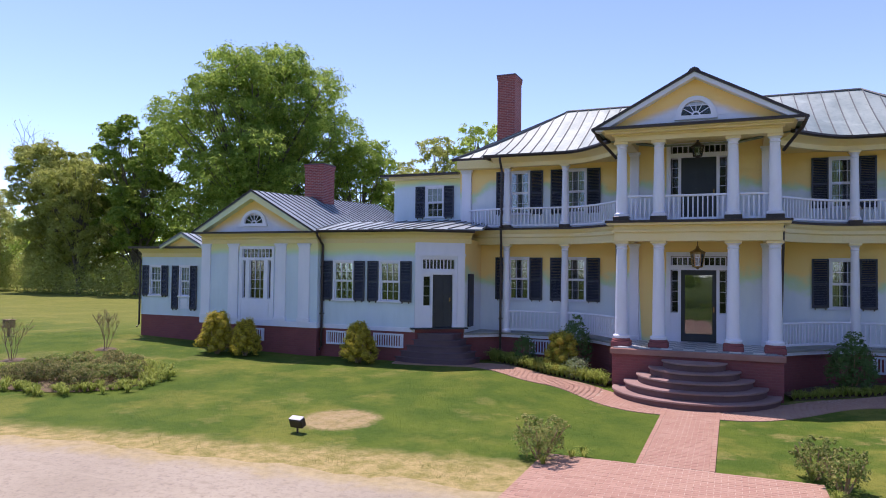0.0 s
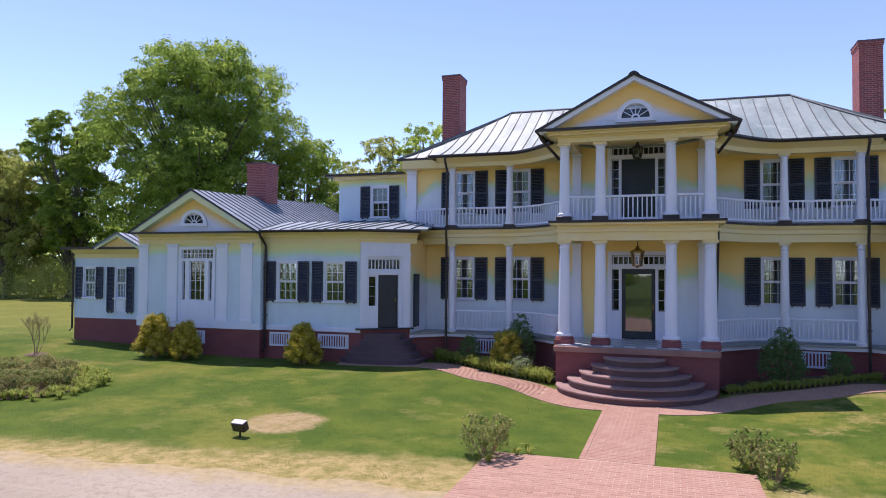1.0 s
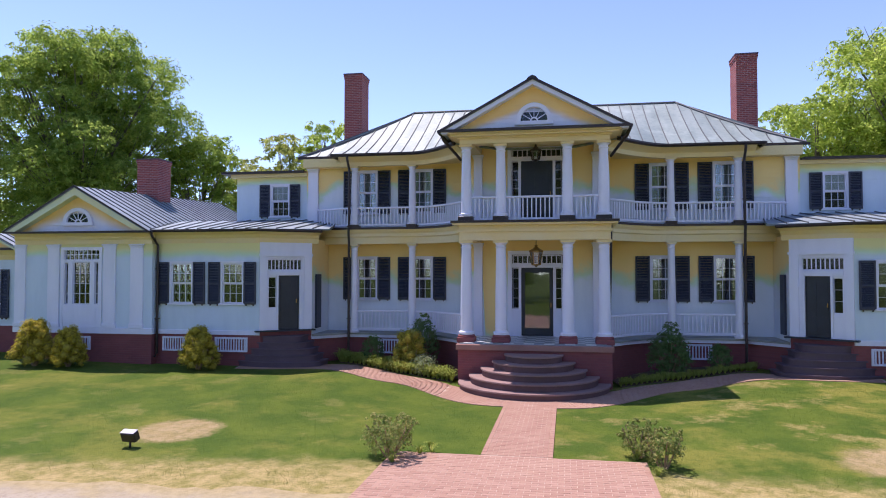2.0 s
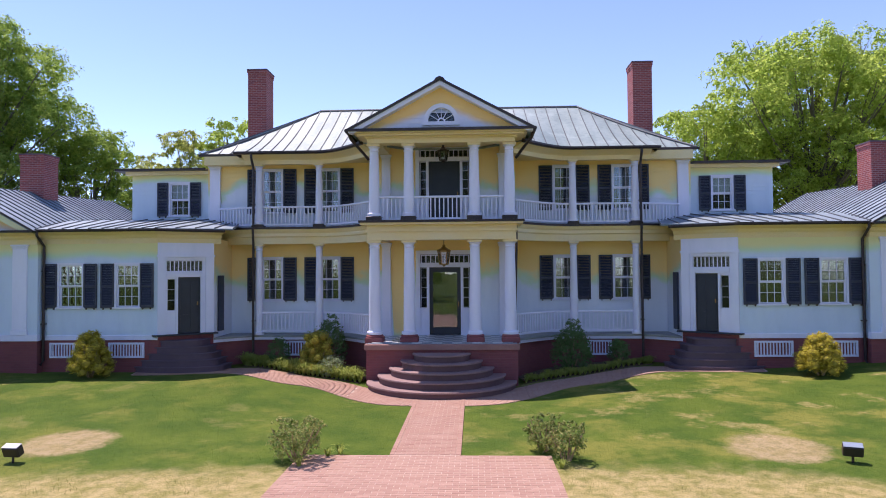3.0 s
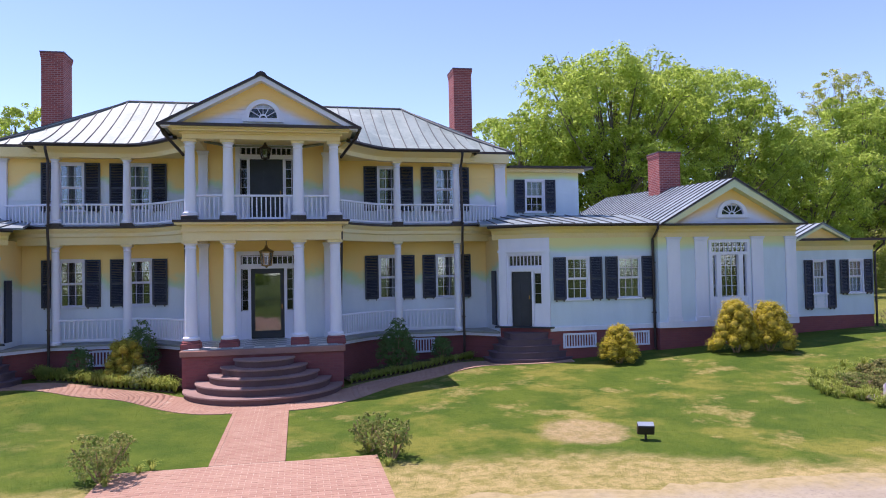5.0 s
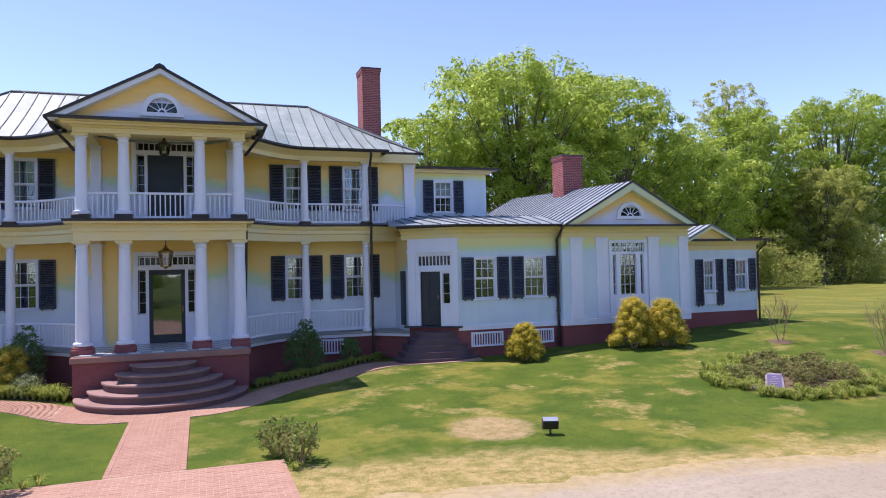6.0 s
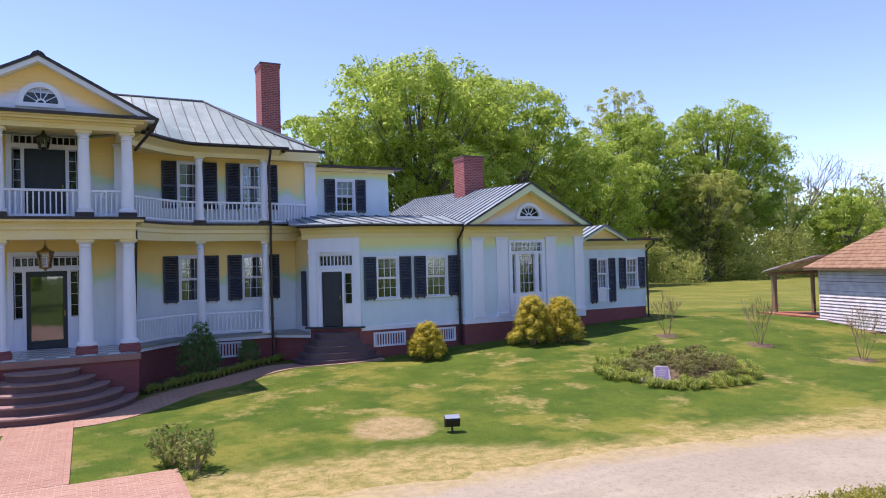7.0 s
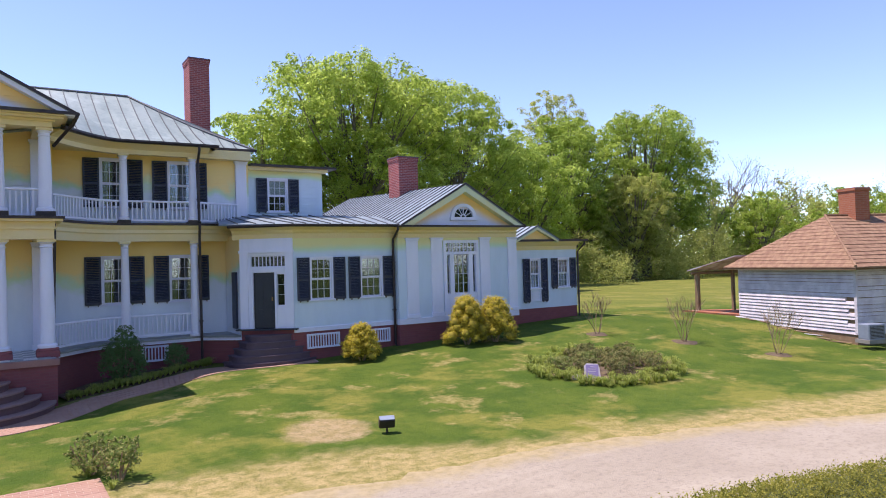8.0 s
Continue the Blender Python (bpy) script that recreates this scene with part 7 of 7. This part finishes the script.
def post_box(x, y):
    z = ground_z(x, y)
    t = thing("post_box", (x, y, z), "small brown wooden box on a short post in the lawn", "box")
    part("post", B().box(x - 0.04, x + 0.04, y - 0.04, y + 0.04, z - 0.1, z + 0.35), WOOD_OLD, t)
    part("body", B().soft_box(x - 0.2, x + 0.2, y - 0.14, y + 0.14, z + 0.35, z + 0.66, 0.015), WOOD_OLD, t)
    part("lid", B().soft_box(x - 0.23, x + 0.23, y - 0.17, y + 0.17, z + 0.66, z + 0.69, 0.01), WOOD_OLD, t)


post_box(-26.6, -1.4)


# ---------------------------------------------------------------- brick paving
def brick_paver_material():
    m = Nodes("pink_red_paving_brick", 0.85, 0.0, 0.25)
    c = m.mix(m.random(), (0.35, 0.21, 0.16), (0.45, 0.29, 0.225))
    c = m.mix(m.math("MULTIPLY", m.island(), 0.35), c, (0.32, 0.16, 0.13))
    blot, fine = m.noise(2.0, 4.0), m.noise(55.0, 3.0)
    c = m.mix(m.math("MULTIPLY", m.ramp(blot, 0.4, 0.75), 0.3), c, (0.50, 0.35, 0.275))
    c = m.mix(m.math("MULTIPLY", m.ramp(fine, 0.45, 0.8), 0.3), c, (0.22, 0.11, 0.09))
    return m.color(c).bump(fine, 0.4, 0.005).mat


PAVER = brick_paver_material()
MORTAR = plain("pale_sand_joint", (0.47, 0.36, 0.29), (0.54, 0.42, 0.35), 0.95, 0, 3, 40, 0.5)


def paver_box(b, x, y, z, ang, l=0.196, w=0.094):
    c, s_ = math.cos(ang), math.sin(ang)
    P = lambda u, v, h: (x + u * c - v * s_, y + u * s_ + v * c, z + h)
    q = 0.006
    vs = [P(u, v, -0.03) for u, v in ((-l / 2, -w / 2), (l / 2, -w / 2), (l / 2, w / 2), (-l / 2, w / 2))]
    vs += [P(u, v, 0.008) for u, v in ((-l / 2, -w / 2), (l / 2, -w / 2), (l / 2, w / 2), (-l / 2, w / 2))]
    vs += [P(u, v, 0.013) for u, v in ((q - l / 2, q - w / 2), (l / 2 - q, q - w / 2), (l / 2 - q, w / 2 - q), (q - l / 2, w / 2 - q))]
    b.add(vs, [(0, 1, 5, 4), (1, 2, 6, 5), (2, 3, 7, 6), (3, 0, 4, 7), (4, 5, 9, 8), (5, 6, 10, 9), (6, 7, 11, 10), (7, 4, 8, 11), (8, 9, 10, 11)])


def sheet(name, outline, lift, label):
    """A thin paved bed that follows the lawn."""
    vs = [(x, y, ground_z(x, y) + lift) for x, y in outline]
    k = len(vs)
    vs += [(x, y, z - 0.12) for x, y, z in vs]
    me = bpy.data.meshes.new(name)
    me.from_pydata(vs, [], [tuple(range(k))] + [(i, k + i, k + (i + 1) % k, (i + 1) % k) for i in range(k)])
    bm = bmesh.new()
    bm.from_mesh(me)
    bmesh.ops.recalc_face_normals(bm, faces=bm.faces)
    bm.to_mesh(me)
    bm.free()
    me.materials.append(MORTAR)
    return tagged(new(name, me), label, "paving", kind="structure")


def pave_straight():
    patio = sheet("pavement", [(-2.25, -11.86), (2.33, -11.86), (2.33, -8.24), (-2.25, -8.24)], 0.016, "pink-red brick patio laid in running bond")
    path = sheet("pavement", [(-0.60, -8.26), (0.69, -8.26), (0.69, -2.6), (-0.60, -2.6)], 0.016, "pink-red brick path to the portico steps")
    across = sheet("pavement", [(-0.95, -28.0), (1.03, -28.0), (1.03, -17.45), (-0.95, -17.45)], 0.016, "pink-red brick path on the far side of the drive")
    single = B()
    paver_box(single, 0, 0, 0, 0)
    shared = single.mesh("brick", PAVER)
    count = 0
    for ob, x0, x1, y0, y1, some in ((patio, -2.27, 2.365, -11.88, -8.22, True), (path, -0.515, 0.618, -8.2, -2.6, False), (across, -0.86, 0.95, -28.0, -17.5, False)):
        rest = B()
        if not some:
            for i in range(int((y1 - y0) / 0.206)):
                for bx in (x0 - 0.052, x1 + 0.043):
                    paver_box(rest, bx, y0 + 0.1 + 0.206 * i, ground_z(bx, y0 + 0.206 * i) + 0.014, math.pi / 2 + rng.uniform(-0.02, 0.02))
        j = 0
        y = y0 + 0.05
        while y < y1 - 0.04:
            x = x0 + (0.103 if j % 2 else 0.0)
            if j % 2:
                paver_box(rest, x0 + 0.05, y, ground_z(x0, y) + 0.012, 0, 0.094)
            while x + 0.2 <= x1 + 0.001:
                cx = x + 0.1
                z = ground_z(cx, y) + 0.012 + rng.uniform(-0.002, 0.002)
                if some and count < 300 and -10.9 < y:
                    o = new("brick", shared)
                    o.location = (cx, y, z)
                    o.rotation_euler = (0, 0, rng.uniform(-0.015, 0.015))
                    o.parent = ob
                    count += 1
                else:
                    paver_box(rest, cx, y, z, rng.uniform(-0.015, 0.015))
                x += 0.206
            if x1 - x > 0.08:
                paver_box(rest, x + 0.048, y, ground_z(x, y) + 0.012, 0, 0.094)
            y += 0.104
            j += 1
        me = bpy.data.meshes.new("brick_field")
        me.from_pydata([tuple(v) for v in rest.v], [], rest.f)
        me.materials.append(PAVER)
        o = new("brick_field", me)
        o.parent = ob
        tagged(o, "pink-red paving bricks", kind="stuff")


def pave_walk(s):
    """A curved walk from the portico steps to the side steps, with courses across it."""
    ctr = [(0.2, -3.1), (1.3, -2.95), (2.25, -1.9), (3.2, -1.05), (4.3, -0.7), (5.3, 0.0), (6.4, 0.6), (7.3, 0.55), (8.5, 0.25), (9.6, 0.05)]
    wide = [0.45, 0.5, 0.68, 0.7, 0.66, 0.64, 0.6, 0.5, 0.42, 0.3]
    pts = []
    n = 60
    for i in range(n + 1):
        u = i / n * (len(ctr) - 1)
        j = min(int(u), len(ctr) - 2)
        k = u - j
        p = [Vector(ctr[max(0, min(len(ctr) - 1, q))]) for q in (j - 1, j, j + 1, j + 2)]
        c = 0.5 * ((2 * p[1]) + (p[2] - p[0]) * k + (2 * p[0] - 5 * p[1] + 4 * p[2] - p[3]) * k * k + (3 * p[1] - p[0] - 3 * p[2] + p[3]) * k ** 3)
        pts.append((Vector((s * c.x, c.y)), wide[j] + (wide[j + 1] - wide[j]) * k))
    vs, fs = [], []
    rows = []
    for i, (c, w) in enumerate(pts):
        d = (pts[min(i + 1, n)][0] - pts[max(i - 1, 0)][0]).normalized()
        nrm = Vector((-d.y, d.x))
        rows.append((c, d, nrm, w))
        vs += [tuple(c + nrm * w * q) + (ground_z(*(c + nrm * w * q)) + 0.012,) for q in (-0.86, -0.33, 0.33, 0.86)]
    for i in range(n):
        fs += [(4 * i + q, 4 * i + q + 1, 4 * i + q + 5, 4 * i + q + 4) for q in range(3)]
    me = bpy.data.meshes.new("pavement")
    me.from_pydata(vs, [], fs)
    me.materials.append(MORTAR)
    ob = tagged(new("pavement", me), "curved pink-red brick walk to the side door", "paving", kind="structure")
    b = B()
    total = sum((rows[i + 1][0] - rows[i][0]).length for i in range(n))
    steps_n = int(total / 0.104)

    def across(j):
        """Middle, side way and half width of the walk at one course."""
        dist, i = total * j / steps_n, 0
        while i < n - 1 and dist > (rows[i + 1][0] - rows[i][0]).length:
            dist -= (rows[i + 1][0] - rows[i][0]).length
            i += 1
        k = dist / (rows[i + 1][0] - rows[i][0]).length
        return rows[i][0].lerp(rows[i + 1][0], k), rows[i][2].lerp(rows[i + 1][2], k).normalized(), rows[i][3] + (rows[i + 1][3] - rows[i][3]) * k
    for j in range(steps_n):
        (c, nrm, w), (c2, nrm2, _) = across(j), across(j + 1)
        ang = math.atan2(nrm.y, nrm.x)
        u = -w
        full = 0.103 if j % 2 else 0.206
        while u < w - 0.03:
            l = min(full, w - u)
            mid = u + l / 2
            q = c + nrm * mid
            deep = max(0.04, (c2 + nrm2 * mid - q).length - 0.009)   # courses fan out on the outside of a bend
            paver_box(b, q.x, q.y, ground_z(q.x, q.y) + 0.007, ang + rng.uniform(-0.015, 0.015), l - 0.01, deep)
            u += l
            full = 0.206
    me = bpy.data.meshes.new("brick_field")
    me.from_pydata([tuple(v) for v in b.v], [], b.f)
    me.materials.append(PAVER)
    o = new("brick_field", me)
    o.parent = ob
    tagged(o, "pink-red paving bricks", kind="stuff")


pave_straight()
pave_walk(-1)
pave_walk(1)


# ---------------------------------------------------------------- grass
def grass():
    """Uneven blades over the lawn before the house, thinner along the drive."""
    n = 300000
    x = rng.uniform(-26, 27, n)
    y = rng.uniform(-13.0, 2.0, n)
    edge = np.interp(x, (-60, -25, -12, -7, -2, 2, 5, 9.6, 12.5, 15.6, 25, 60), (-19, -13.0, -11.45, -11.0, -10.7, -10.7, -11.1, -11.4, -12.1, -13.3, -17.5, -40))
    keep = y > edge + 0.1 + 0.25 * rng.uniform(0, 1, n)
    thin = rng.uniform(0, 1, n) < np.clip((y + 11.6) / 2.2, 0.25, 1)
    keep &= thin
    keep &= ~((np.abs(x - 0.04) < 2.4) & (y < -8.15)) & ~((np.abs(x - 0.04) < 0.76) & (y < -3)) & ~(np.hypot(x, y + 0.6) < 2.75)
    for px, py in ((6.6, -7.75), (-7.1, -7.55)):
        keep &= (np.hypot(x - px, y - py) > 0.85) | (rng.uniform(0, 1, n) < 0.15)
    ax = np.abs(x)
    walk_y = np.interp(ax, (1.3, 2.25, 3.2, 4.3, 5.3, 6.4, 7.3, 8.5, 9.6), (-2.95, -1.9, -1.05, -0.7, 0.0, 0.6, 0.55, 0.25, 0.05))
    keep &= ~((ax < 9.7) & (y > walk_y - 0.74 - 0.2 * (ax < 3)))
    keep &= ~((ax > 9.6) & (ax < 18) & (y > 0.05)) & ~((ax > 18) & (ax < 22.1) & (y > 1.0))
    keep &= ((x + 16.7) / 2.5) ** 2 + ((y + 6.4) / 1.85) ** 2 > 1
    keep &= ((x - 15.75) / 1.95) ** 2 + ((y + 6.55) / 1.65) ** 2 > 1
    x, y, edge = x[keep], y[keep], edge[keep]
    n = len(x)
    z = np.array([ground_z(a, b) for a, b in zip(x, y)])
    h = rng.uniform(0.016, 0.038, n)
    rough = (y < edge + 1.1) & (np.sin(x * 3.1) + np.sin(x * 7.7 + y * 5.0) + rng.normal(size=n) * 0.6 > 0.2)
    h = np.where(rough, h * 2.0, h)   # unmown tufts where the lawn frays into the drive
    a = rng.uniform(0, 6.283, n)
    lean = rng.normal(size=(n, 2)) * 0.028
    w = rng.uniform(0.002, 0.0045, n)
    base = np.stack([x, y, z - 0.005], 1)
    sd = np.stack([np.cos(a) * w, np.sin(a) * w, np.zeros(n)], 1)
    tip = base + np.stack([lean[:, 0], lean[:, 1], h], 1)
    v = np.stack([base - sd, base + sd, tip], 1).reshape(-1, 3)
    me = array_mesh("grass", v, np.arange(3 * n).reshape(n, 3), BLADES)
    tagged(new("grass", me), "short uneven blades of lawn grass", "grass", kind="stuff")


grass()
